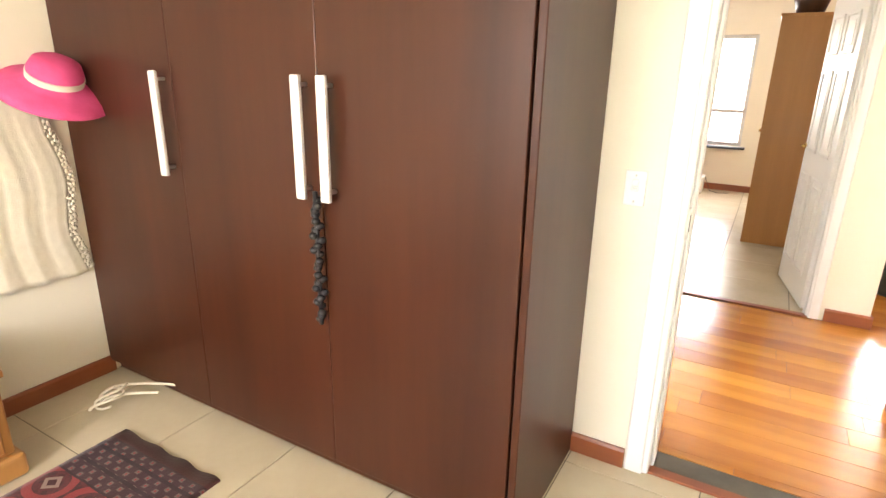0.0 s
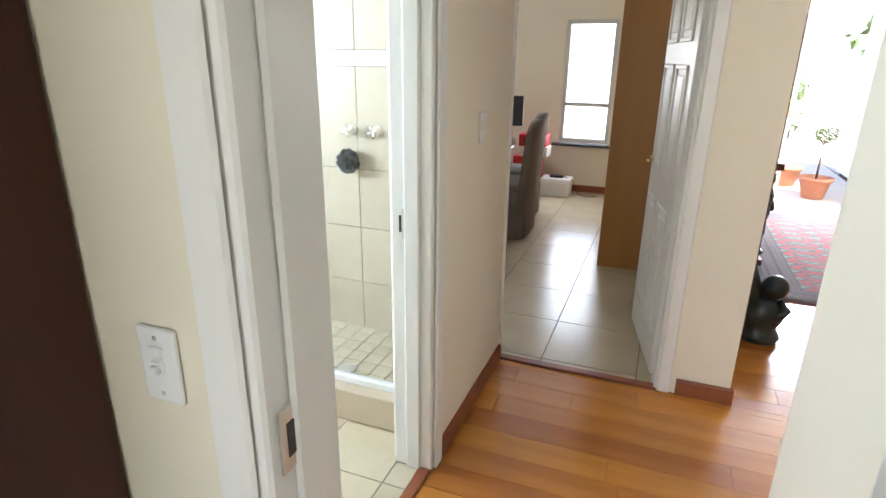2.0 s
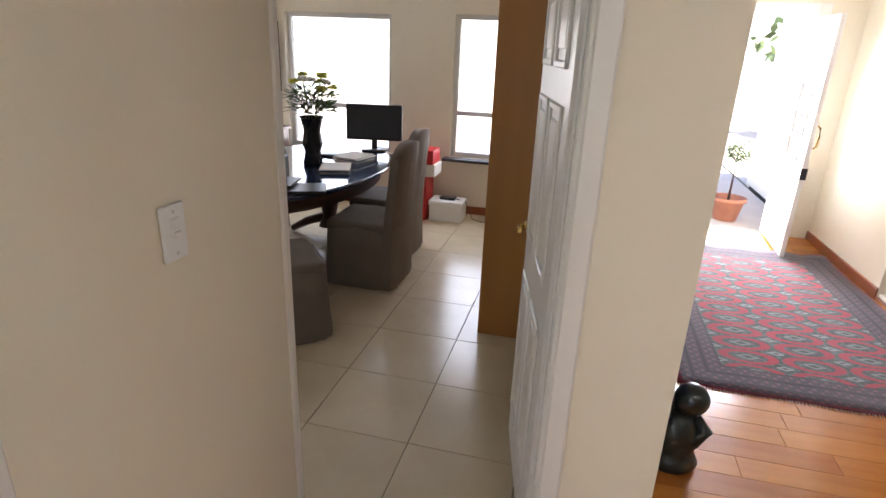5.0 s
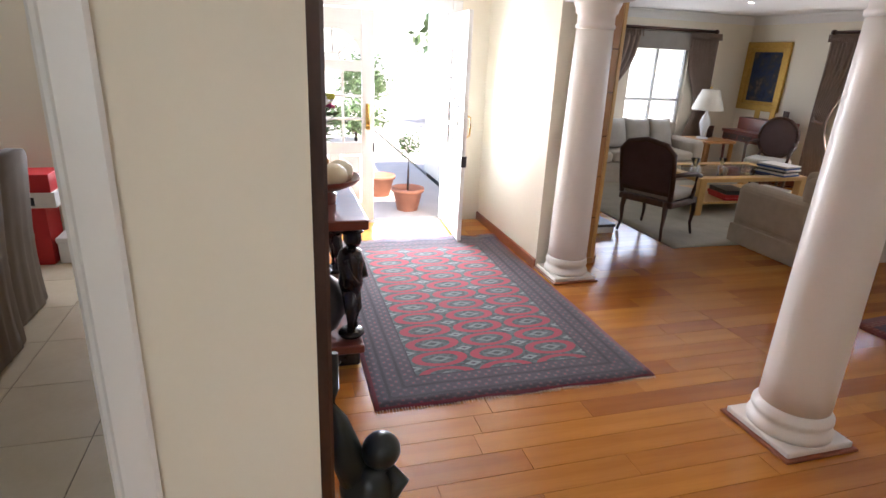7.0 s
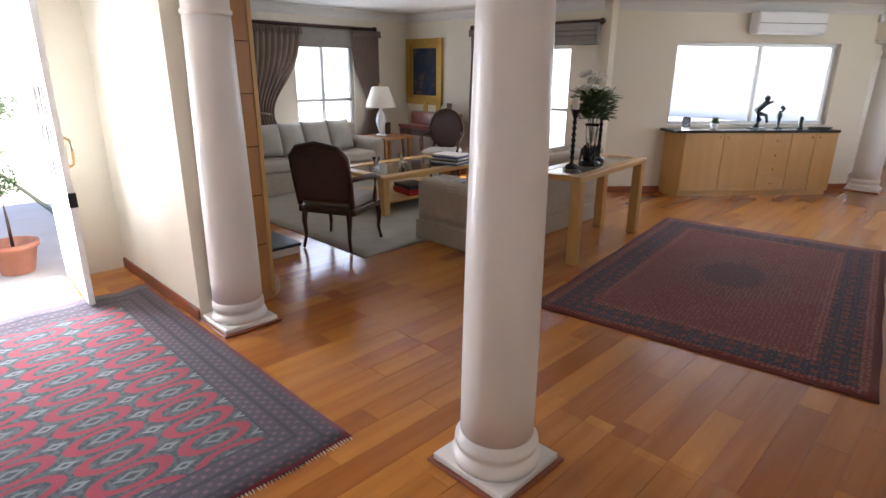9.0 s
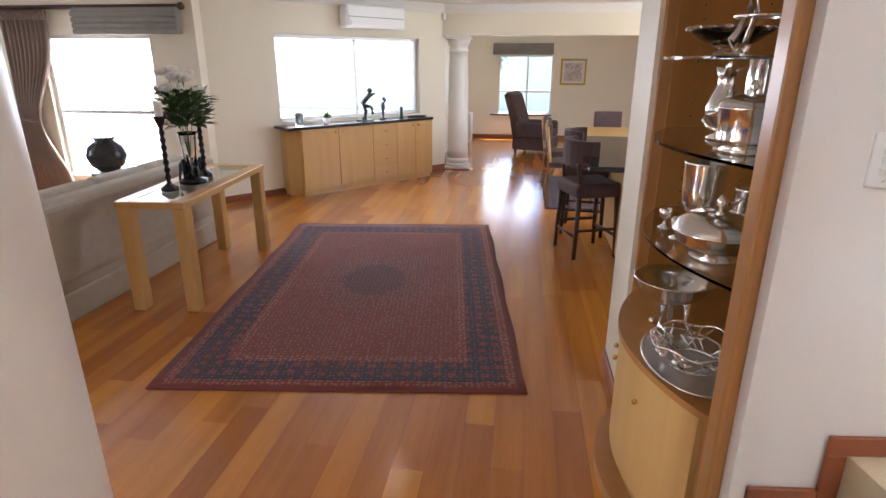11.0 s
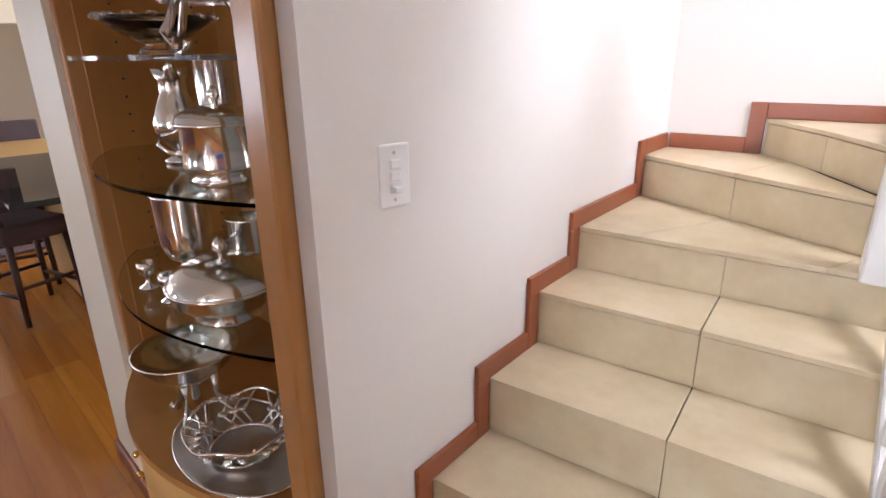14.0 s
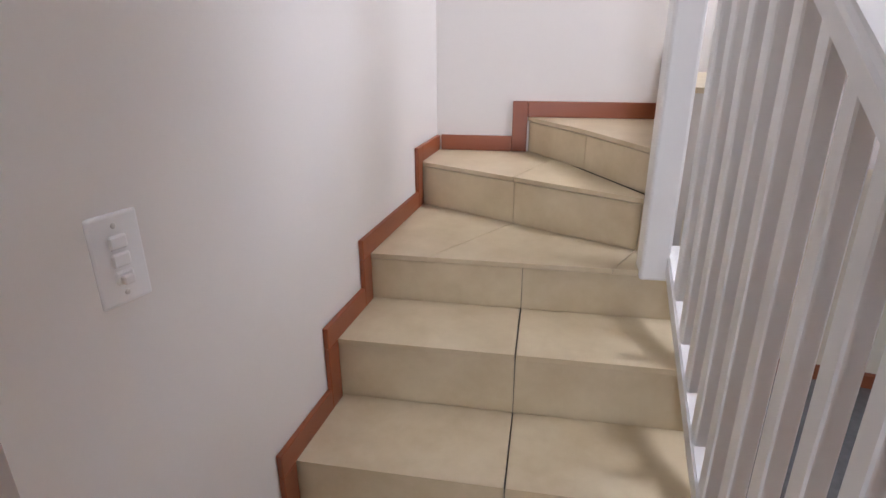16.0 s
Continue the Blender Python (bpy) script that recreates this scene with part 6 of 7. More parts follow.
for x in (-1.13, -0.98):
    tap = thing("shower_tap", (x, 3.73, 1.2), "chrome cross-head shower tap on tiled wall", "tap")
    bm = quick(tube, [(0, 0, 0), (0, -0.06, 0)], 0.014)
    for a in range(4):
        tube(bm, [(0, -0.06, 0), (0.035 * math.cos(a * 1.57 + 0.4), -0.06, 0.035 * math.sin(a * 1.57 + 0.4))], [0.008, 0.011], 8)
    part("cross_head", bm, CHROME, tap)
    part("rose", quick(ball, (0, -0.004, 0), 0.03, (1, 0.25, 1)), CHROME, tap)
bm = quick(ball, (0, 0, 0), 0.062, (1, 0.6, 1))
for k in range(60):
    a, b = rnd.uniform(0, 6.28), rnd.uniform(-1.4, 1.4)
    ball(bm, (0.055 * math.cos(a) * math.cos(b), 0.035 * math.sin(b), 0.055 * math.sin(a) * math.cos(b)), 0.016, u=6, v=4)
single("bath_sponge", bm, BLACK, "black net bath sponge hanging from tap", "sponge", (-1.13, 3.67, 1.04))
ring = thing("towel_ring", (-1.78, 3.728, 1.0), "empty chrome towel ring on bathroom wall", "towel ring")
part("ring", quick(tube, [(0.1 * math.cos(a), -0.045, -0.07 + 0.085 * math.sin(a)) for a in [k * math.pi / 14 for k in range(29)]], 0.005, 6), CHROME, ring)
part("bracket", quick(box, -0.03, -0.05, 0.005, 0.03, 0, 0.025, 0.006), CHROME, ring)
toilet = thing("toilet", (-2.12, 3.4, 0), "white ceramic close-coupled toilet with closed lid", "toilet")
part("pedestal", quick(turned, [(0.13, 0.001), (0.125, 0.05), (0.1, 0.2), (0.13, 0.3), (0.17, 0.37)], 28, (0, -0.12), 0.95, 1.4), CERAMIC, toilet)
part("bowl", quick(turned, [(0.1, 0.24), (0.16, 0.3), (0.185, 0.36), (0.19, 0.39), (0.18, 0.4)], 32, (0, -0.14), 1.0, 1.4), CERAMIC, toilet)
part("seat", quick(turned, [(0.185, 0.4), (0.195, 0.405), (0.195, 0.418), (0.185, 0.422)], 36, (0, -0.14), 1.0, 1.4), CERAMIC, toilet)
part("lid", quick(turned, [(0.19, 0.424), (0.198, 0.43), (0.195, 0.44), (0.15, 0.45), (0.001, 0.455)], 36, (0, -0.14), 1.0, 1.4), CERAMIC, toilet)
part("cistern", quick(box, -0.19, 0.12, 0.4, 0.19, 0.325, 0.74, 0.03, 3), CERAMIC, toilet)
part("cistern_lid", quick(box, -0.2, 0.11, 0.74, 0.2, 0.328, 0.78, 0.015, 3), CERAMIC, toilet)
part("flush_button", quick(turned, [(0.03, 0.78), (0.03, 0.788), (0.025, 0.79)], 20, (0, 0.22)), CHROME, toilet)
part("waste_pipe", quick(tube, [(0, 0.05, 0.22), (0.02, 0.2, 0.2), (0.05, 0.3, 0.14), (0.05, 0.325, 0.12)], 0.055, 14), PLASTIC, toilet)
can = thing("spray_can", (-2.04, 3.65, 0.781), "blue and white air freshener can on cistern", "spray can")
part("can", quick(turned, [(0.001, 0.001), (0.028, 0), (0.028, 0.14), (0.02, 0.155)], 20), PLASTIC, can)
part("cap", quick(turned, [(0.026, 0.15), (0.026, 0.2), (0.018, 0.205)], 20), BLUE, can, "dark blue plastic cap")
part("printed_band", quick(turned, [(0.0285, 0.04), (0.0285, 0.1)], 20, cap=False), BLUE, can, "blue printed band without legible words")

# ---- living room ----
def cushion(bm, at, w, h, t, turn):
    m = Matrix.Translation(at) @ turn
    n = 8
    f, b = [], []
    for i in range(n + 1):
        for side, lst in ((1, f), (-1, b)):
            lst.append([bm.verts.new(m @ Vector((w * (i / n - 0.5) * (1 - 0.06 * math.sin(math.pi * j / n)), side * t * 0.5 * (math.sin(math.pi * i / n) * math.sin(math.pi * j / n)) ** 0.6, h * (j / n - 0.5) * (1 - 0.06 * math.sin(math.pi * i / n))))) for j in range(n + 1)])
    for i in range(n):
        for j in range(n):
            bm.faces.new((f[i][j], f[i][j + 1], f[i + 1][j + 1], f[i + 1][j])).smooth = True
            bm.faces.new((b[i][j], b[i + 1][j], b[i + 1][j + 1], b[i][j + 1])).smooth = True
    bmesh.ops.remove_doubles(bm, verts=bm.verts[:], dist=0.0005)


def sofa(at, turn, w, label, loose=0):
    """A skirted sofa that faces its own -y."""
    ob = thing("sofa", at, label, "sofa", turn=turn)
    part("base", quick(box, -w / 2 + 0.02, -0.42, 0.002, w / 2 - 0.02, 0.42, 0.3, 0.02, 2), SOFA, ob)
    part("skirt", quick(box, -w / 2, -0.44, 0.003, w / 2, 0.44, 0.2, 0.012, 2), SOFA, ob)
    n = 3 if w > 2 else 2
    for i in range(n):
        c = -w / 2 + 0.2 + (w - 0.4) * (i + 0.5) / n
        part("seat_cushion", quick(box, c - (w - 0.4) / n / 2 + 0.004, -0.46, 0.3, c + (w - 0.4) / n / 2 - 0.004, 0.22, 0.45, 0.05, 4), SOFA, ob)
        bm = quick(box, c - (w - 0.4) / n / 2 + 0.006, 0.1, 0.44, c + (w - 0.4) / n / 2 - 0.006, 0.28, 0.84, 0.06, 4)
        part("back_cushion", bm, SOFA, ob)
    part("backrest", quick(box, -w / 2 + 0.03, 0.26, 0.25, w / 2 - 0.03, 0.44, 0.82, 0.06, 4), SOFA, ob)
    for s in (-1, 1):
        part("armrest", quick(box, min(s * (w / 2 - 0.2), s * w / 2), -0.44, 0.2, max(s * (w / 2 - 0.2), s * w / 2), 0.42, 0.62, 0.08, 4), SOFA, ob)
    return ob


sofa((5.9, 10.55, 0), 0, 2.5, "long pale damask sofa below living room window")
for i, (x, a) in enumerate(((4.98, 12), (5.38, -6), (5.78, 8), (6.18, -4), (6.6, 10))):
    bm = bmesh.new()
    cushion(bm, (0, 0, 0), 0.46, 0.46, 0.2, Euler((radians(-18), 0, radians(a))).to_matrix().to_4x4())
    single("scatter_cushion", bm, CUSHION, "silver-grey scatter cushion leaning on sofa back", "cushion", (x, 10.52, 0.68), group="cushions on the long sofa")
sofa((6.35, 6.98, 0), 180, 2.15, "pale damask sofa with its back to the hall")

LEG = [(0, 0, 0.0), (0.02, 0, 0.06), (-0.005, 0, 0.2), (-0.035, 0, 0.34), (-0.02, 0, 0.42)]


def fauteuil(at, turn):
    ob = thing("fauteuil", at, "dark carved wooden armchair with plum upholstered back", "armchair", turn=turn)
    for x, y in ((-0.27, -0.26), (0.27, -0.26), (-0.23, 0.24), (0.23, 0.24)):
        s, q = math.copysign(1, x), math.copysign(1, y)
        part("leg", quick(tube, [(x + s * 0.02, y + q * 0.03, 0.002), (x, y + q * 0.01, 0.12), (x + s * 0.01, y + q * 0.015, 0.26), (x, y, 0.4)], [0.014, 0.016, 0.024, 0.032]), DARKWOOD, ob)
    part("seat_rail", quick(box, -0.3, -0.29, 0.34, 0.3, 0.26, 0.41, 0.02, 2), DARKWOOD, ob)
    part("seat", quick(box, -0.28, -0.28, 0.4, 0.28, 0.22, 0.49, 0.04, 3), CUSHION, ob, "pale upholstered seat")
    pts = [(-0.27, 0.25, 0.42), (-0.28, 0.29, 0.65), (-0.28, 0.34, 0.88), (-0.2, 0.36, 0.96), (0, 0.37, 1.0), (0.2, 0.36, 0.96), (0.28, 0.34, 0.88), (0.28, 0.29, 0.65), (0.27, 0.25, 0.42)]
    part("back_frame", quick(tube, pts, 0.028, 10), DARKWOOD, ob)
    bm = bmesh.new()
    for s in (0, 1):
        lst = [(-0.26, 0.26, 0.5), (0.26, 0.26, 0.5), (0.265, 0.33, 0.87), (0.19, 0.35, 0.945), (0, 0.36, 0.98), (-0.19, 0.35, 0.945), (-0.265, 0.33, 0.87)]
        vs = [bm.verts.new((x, y - 0.02 + 0.045 * s, z)) for x, y, z in lst]
        bm.faces.new(vs if s else vs[::-1])
    bmesh.ops.bridge_loops(bm, edges=bm.edges[:])
    part("backrest", bm, PURPLE, ob, "plum fabric back panel")
    part("lower_rail", quick(box, -0.27, 0.24, 0.46, 0.27, 0.28, 0.51, 0.01), DARKWOOD, ob)
    for s in (-1, 1):
        part("armrest", quick(tube, [(s * 0.28, 0.3, 0.68), (s * 0.31, 0.1, 0.68), (s * 0.32, -0.1, 0.67), (s * 0.33, -0.2, 0.64)], [0.02, 0.026, 0.026, 0.02]), DARKWOOD, ob)
        part("arm_post", quick(tube, [(s * 0.29, -0.16, 0.4), (s * 0.32, -0.12, 0.5), (s * 0.32, -0.13, 0.66)], 0.02), DARKWOOD, ob)
    return ob


fauteuil((4.62, 7.78, 0.01), 115)
ct = thing("coffee_table", (6.35, 8.75, 0.01), "glass-topped pale wood coffee table with lower shelf", "coffee table")
for x in (-0.75, 0.75):
    for y in (-0.45, 0.45):
        part("leg", quick(box, x - 0.05, y - 0.05, 0, x + 0.05, y + 0.05, 0.42, 0.008), BEECH, ct)
bm = bmesh.new()
for a in ((-0.8, -0.5, 0.8, -0.36), (-0.8, 0.36, 0.8, 0.5), (-0.8, -0.36, -0.66, 0.36), (0.66, -0.36, 0.8, 0.36)):
    box(bm, a[0], a[1], 0.4, a[2], a[3], 0.45, 0.006)
part("top_frame", bm, BEECH, ct)
part("glass_top", quick(box, -0.66, -0.36, 0.435, 0.66, 0.36, 0.447), SHELFGLASS, ct, "clear glass top")
part("lower_shelf", quick(box, -0.74, -0.44, 0.12, 0.74, 0.44, 0.15, 0.004), BEECH, ct)
stack("book_pile", (6.85, 8.45, 0.461), 6, 0.3, 0.38, "stack of large books on coffee table", "books", [BLUE, PAPER, SLATE, PAPER], 12, (0.018, 0.03))
stack("book_pile", (6.2, 8.5, 0.162), 3, 0.3, 0.36, "red and dark books on coffee table shelf", "books", [RED, RED, SLATE], -8, (0.03, 0.05))
stack("book_pile", (6.75, 8.4, 0.162), 3, 0.3, 0.36, "blue and pale books on coffee table shelf", "books", [PAPER, BLUE, PAPER], 8, (0.03, 0.05))
single("round_basket", quick(turned, [(0.001, 0.001), (0.16, 0), (0.18, 0.1), (0.19, 0.18), (0.17, 0.18), (0.15, 0.02), (0.001, 0.015)], 28, cap=False), PAPER, "pale round basket beside coffee table", "basket", (6.5, 7.75, 0.01))
for x, y, h in ((5.9, 8.8, 0.14), (6.05, 9.0, 0.1), (6.4, 8.9, 0.12)):
    single("glass_ornament", quick(turned, [(0.04, 0.001), (0.045, 0.01), (0.015, 0.03), (0.05, h), (0.045, h), (0.01, 0.035), (0.001, 0.03)], 20, cap=False), CRYSTAL, "small glass ornament on coffee table", "ornament", (x, y, 0.461))
st = thing("side_table", (7.5, 10.5, 0), "pale draped side table beside the sofa", "side table")
part("top", quick(box, -0.3, -0.3, 0.56, 0.3, 0.3, 0.6, 0.008), OAK, st)
for x in (-0.25, 0.25):
    for y in (-0.25, 0.25):
        part("leg", quick(box, x - 0.025, y - 0.025, 0.001, x + 0.025, y + 0.025, 0.56, 0.005), OAK, st)
lamp = thing("table_lamp", (7.38, 10.5, 0.601), "white baluster table lamp with cream shade", "table lamp")
part("foot", quick(turned, [(0.09, 0.001), (0.09, 0.02), (0.04, 0.04)], 24), CERAMIC, lamp)
part("body", quick(turned, [(0.03, 0.04), (0.05, 0.12), (0.085, 0.24), (0.06, 0.34), (0.025, 0.4), (0.02, 0.48)], 24), CERAMIC, lamp)
s = part("shade", quick(turned, [(0.24, 0.45), (0.2, 0.58), (0.13, 0.76), (0.125, 0.76), (0.195, 0.58), (0.235, 0.45)], 32, cap=False), SHADE, lamp, "cream pleated lampshade")
part("finial", quick(ball, (0, 0, 0.79), 0.018), BRASS, lamp)
frames = single("photo_frame", quick(box, -0.07, -0.01, 0, 0.07, 0.01, 0.19, 0.004), DARKWOOD, "dark photo frame on side table", "photo frame", (7.62, 10.62, 0.601), 15)
desk = thing("writing_desk", (8.1, 10.1, 0), "small red-brown writing desk with drawers and cubbies", "desk", turn=90)
part("top", quick(box, -0.5, -0.28, 0.72, 0.5, 0.28, 0.76, 0.008), REDWOOD, desk)
for x in (-0.45, 0.45):
    for y in (-0.23, 0.23):
        part("leg", quick(tube, [(x, y, 0.001), (x * 0.97, y * 0.95, 0.3), (x, y, 0.62)], [0.015, 0.02, 0.03]), REDWOOD, desk)
part("drawer_case", quick(box, -0.48, -0.26, 0.6, 0.48, 0.26, 0.72, 0.004), REDWOOD, desk)
part("upper_case", quick(box, -0.48, -0.24, 0.76, 0.48, 0.0, 0.95, 0.008), REDWOOD, desk)
for i in range(3):
    d = part("drawer", quick(box, -0.45 + 0.31 * i, 0.255, 0.62, -0.17 + 0.31 * i, 0.268, 0.7, 0.003), DARKWOOD, desk)
    part("knob", quick(ball, (-0.31 + 0.31 * i, 0.278, 0.66), 0.01), BRASS, d)
for i, x in enumerate((-0.3, -0.05, 0.25)):
    single("photo_frame", quick(box, -0.06, -0.008, 0, 0.06, 0.008, 0.16, 0.003), GOLD if i else DARKWOOD, "small framed photograph standing on desk", "photo frame", (8.22, 10.1 + x, 0.951), 80)
oc = thing("oval_chair", (7.55, 9.3, 0.01), "oval-backed carved chair in grey-mauve upholstery", "chair", turn=-60)
for x in (-0.22, 0.22):
    for y in (-0.2, 0.2):
        part("leg", quick(tube, [(x, y, 0.001), (x * 1.03, y * 1.05, 0.2), (x, y, 0.42)], [0.014, 0.02, 0.028]), DARKWOOD, oc)
part("seat", quick(box, -0.26, -0.24, 0.4, 0.26, 0.24, 0.49, 0.04, 3), CUSHION, oc)
bm = quick(ball, (0, 0.27, 0.76), 0.24, (1, 0.16, 1.1), u=24, v=14)
part("backrest", bm, PURPLE, oc, "oval mauve back panel")
part("back_rim", quick(tube, [(0.255 * math.cos(a), 0.27, 0.76 + 0.28 * math.sin(a)) for a in [k * math.pi / 14 for k in range(29)]], 0.022, 8), DARKWOOD, oc)
for x in (-0.2, 0.2):
    part("back_post", quick(tube, [(x, 0.22, 0.42), (x * 0.9, 0.27, 0.58)], 0.02), DARKWOOD, oc)
for s in (-1, 1):
    part("armrest", quick(tube, [(s * 0.24, 0.25, 0.7), (s * 0.3, 0.05, 0.68), (s * 0.3, -0.12, 0.64), (s * 0.27, -0.16, 0.45)], 0.018), DARKWOOD, oc)
bv = thing("black_urn", (7.85, 8.05, 0), "round black urn on a wooden stand", "urn")
part("stand", quick(turned, [(0.2, 0.001), (0.2, 0.03), (0.06, 0.06), (0.05, 0.45), (0.18, 0.5), (0.18, 0.53)], 24), DARKWOOD, bv)
part("urn", quick(turned, [(0.08, 0.53), (0.16, 0.6), (0.2, 0.7), (0.17, 0.8), (0.09, 0.86), (0.11, 0.9)], 28), EBONY, bv)
ART = painted("dark_group_painting", [(0.015, 0.018, 0.03), (0.03, 0.045, 0.09), (0.05, 0.05, 0.06), (0.16, 0.12, 0.09)], 4)
framed("gilt_painting", (8.449, 10.6, 1.58), -90, 0.86, 1.06, GOLD, GOLD, ART, "dark painting in broad gilded frame", 0.1, 0.05)


def curtain(name, at, turn, w, label, gather):
    """A pleated curtain, its back on the wall, tied aside toward gather (-1 or 1)."""
    ob = thing(name, at, label, "curtain", turn=turn)
    bm = bmesh.new()
    nx, nz = 60, 22
    g = []
    for k in range(nz + 1):
        f = k / nz
        z = 2.2 * (1 - f) + 0.05 * f
        pull = math.exp(-((z - 1.0) / 0.55) ** 2)
        width = w * (1 - 0.55 * pull)
        row = []
        for i in range(nx + 1):
            u = i / nx - 0.5
            x = u * width + gather * (w - width) / 2
            row.append(bm.verts.new((x, -0.07 + 0.035 * math.sin(i * 1.05 + 0.4 * math.sin(k * 0.3)) * (0.6 + 0.4 * f), z)))
        g.append(row)
    for k in range(nz):
        for i in range(nx):
            bm.faces.new((g[k][i], g[k + 1][i], g[k + 1][i + 1], g[k][i + 1])).smooth = True
    c = part("drape", bm, CURTAIN, ob)
    c.modifiers.new("thick", "SOLIDIFY").thickness = 0.008
    bm = bmesh.new()
    for i in range(20):
        a = w * (i / 19 - 0.5)
        tube(bm, [(a, -0.11, 2.2), (a + 0.01, -0.115, 2.1)], 0.012, 6)
    part("heading_pleats", bm, CURTAIN, ob)
    part("tieback", quick(tube, [(gather * w * 0.5, -0.02, 1.1), (gather * w * 0.3, -0.15, 1.02), (gather * w * 0.05, -0.06, 0.98)], 0.02), CURTAIN, ob)
    return ob


curtain("curtain", (5.82, 11.045, 0), 0, 0.95, "taupe pleated curtain tied back beside window", -1)
curtain("curtain", (7.48, 11.045, 0), 0, 0.55, "taupe pleated curtain tied back beside window", 1)
curtain("curtain", (8.445, 9.2, 0), -90, 0.6, "taupe pleated curtain tied back beside side window", -1)
for at, turn, w in (((6.45, 11.0, 2.23), 0, 2.5), ((8.4, 8.4, 2.23), 90, 2.2)):
    r = thing("curtain_rail", at, "dark wooden curtain rail under the cornice", "curtain rail", turn=turn)
    bm = quick(tube, [(-w / 2, 0, 0), (w / 2, 0, 0)], 0.025, 10)
    part("pole", bm, DARKWOOD, r)
    for s in (-1, 1):
        part("finial", quick(ball, (s * w / 2, 0, 0), 0.04), DARKWOOD, r)
        part("bracket", quick(box, s * (w / 2 - 0.1) - 0.012, -0.012, -0.02, s * (w / 2 - 0.1) + 0.012, 0.05 if turn == 0 else 0.012, 0.02), DARKWOOD, r)
vb = thing("roman_blind", (6.55, 11.04, 2.05), "grey roman blind drawn up above window", "blind")
part("fabric", quick(box, -0.72, -0.05, -0.12, 0.72, -0.005, 0.15, 0.01), BLIND, vb)
vb = thing("roman_blind", (8.44, 7.95, 2.05), "grey roman blind drawn up above side window", "blind", turn=-90)
part("fabric", quick(box, -0.62, -0.1, -0.1, 0.62, -0.005, 0.17, 0.012), BLIND, vb)
for k in range(4):
    part("fold", quick(box, -0.625, -0.11 - 0.004 * k, -0.1 + 0.06 * k, 0.625, -0.1, -0.05 + 0.06 * k, 0.008), BLIND, vb)

# console table behind the sofa
kt = thing("console_table", (6.37, 6.1, 0), "pale wood and glass console table behind sofa", "console table", turn=5)
for x in (-0.68, 0.68):
    for y in (-0.19, 0.19):
        part("leg", quick(box, x - 0.05, y - 0.045, 0.001, x + 0.05, y + 0.045, 0.74, 0.008), BEECH, kt)
bm = bmesh.new()
for a in ((-0.74, -0.24, 0.74, -0.14), (-0.74, 0.14, 0.74, 0.24), (-0.74, -0.14, -0.64, 0.14), (0.64, -0.14, 0.74, 0.14)):
    box(bm, a[0], a[1], 0.74, a[2], a[3], 0.79, 0.006)
part("top_frame", bm, BEECH, kt)
part("glass_top", quick(box, -0.64, -0.14, 0.775, 0.64, 0.14, 0.786), SHELFGLASS, kt, "clear glass inset top")
GVASE = [(0.001, 0.001), (0.07, 0), (0.075, 0.02), (0.05, 0.05), (0.045, 0.2), (0.06, 0.36), (0.07, 0.38), (0.055, 0.36), (0.04, 0.2), (0.001, 0.06)]
flower_bunch((6.25, 6.08, 0.792), "large bunch of white flowers with dark leaves", 8, 0.17, 0.46, "w", 420, 31, GVASE, CRYSTAL, "tall clear glass vase on console table", 0.085, 0.11)
for x, y in ((5.98, 6.1), (6.52, 6.14)):
    cs = thing("candlestick", (x, y, 0.791), "tall twisted dark candlestick holding white candle", "candlestick", "candlesticks on the console table")
    prof = [(0.06, 0.001), (0.06, 0.02), (0.02, 0.05)]
    for k in range(16):
        prof.append((0.012 + 0.010 * (k % 2), 0.07 + 0.026 * k))
    prof += [(0.035, 0.5), (0.04, 0.52)]
    part("stem", quick(turned, prof, 14), EBONY, cs)
    part("candle", quick(turned, [(0.028, 0.52), (0.028, 0.62), (0.02, 0.622)], 16), PETAL, cs, "white pillar candle")
bm = bmesh.new()
for i in range(10):
    a = i * 0.63
    tube(bm, [(0.0, 0, 0.02), (0.1 * math.cos(a), 0.06 * math.sin(a), 0.12 + 0.03 * (i % 3)), (0.14 * math.cos(a + 0.3), 0.07 * math.sin(a + 0.3), 0.05)], [0.022, 0.018, 0.008], 7)
turned(bm, [(0.1, 0.001), (0.1, 0.03), (0.04, 0.05), (0.05, 0.12)], 18)
single("carved_ornament", bm, EBONY, "dark carved leafy ornament round vase foot", "ornament", (6.25, 6.08, 0.7925))

# ---- sideboard wall ----
deg = math.degrees(SLANT)
sb = thing("sideboard", on_slant(2.1, 0.175, 0), "pale beech sideboard with tapering sides below window", "sideboard", turn=deg)
part("body", quick(prism, [(-1.2, 0.17), (-1.2, 0.02), (-1.1, -0.17), (1.1, -0.17), (1.25, 0.17)], 0.06, 0.86), BEECH, sb)
part("plinth", quick(prism, [(-1.18, 0.16), (-1.18, 0.02), (-1.08, -0.15), (1.08, -0.15), (1.22, 0.16)], 0.001, 0.06), BEECH, sb)
for x0, x1, kn in ((-1.09, -0.55, 1), (-0.545, 0.0, -1), (0.42, 0.76, 1), (0.765, 1.08, -1)):
    d = part("door", quick(box, x0, -0.188, 0.08, x1, -0.171, 0.85, 0.003), BEECH, sb)
    part("knob", quick(ball, (x1 - 0.05 if kn > 0 else x0 + 0.05, -0.2, 0.8), 0.013), BRASS, d)
for i in range(4):
    d = part("drawer", quick(box, 0.005, -0.188, 0.08 + 0.193 * i, 0.415, -0.171, 0.268 + 0.193 * i, 0.003), BEECH, sb)
    part("knob", quick(ball, (0.21, -0.2, 0.175 + 0.193 * i), 0.013), BRASS, d)
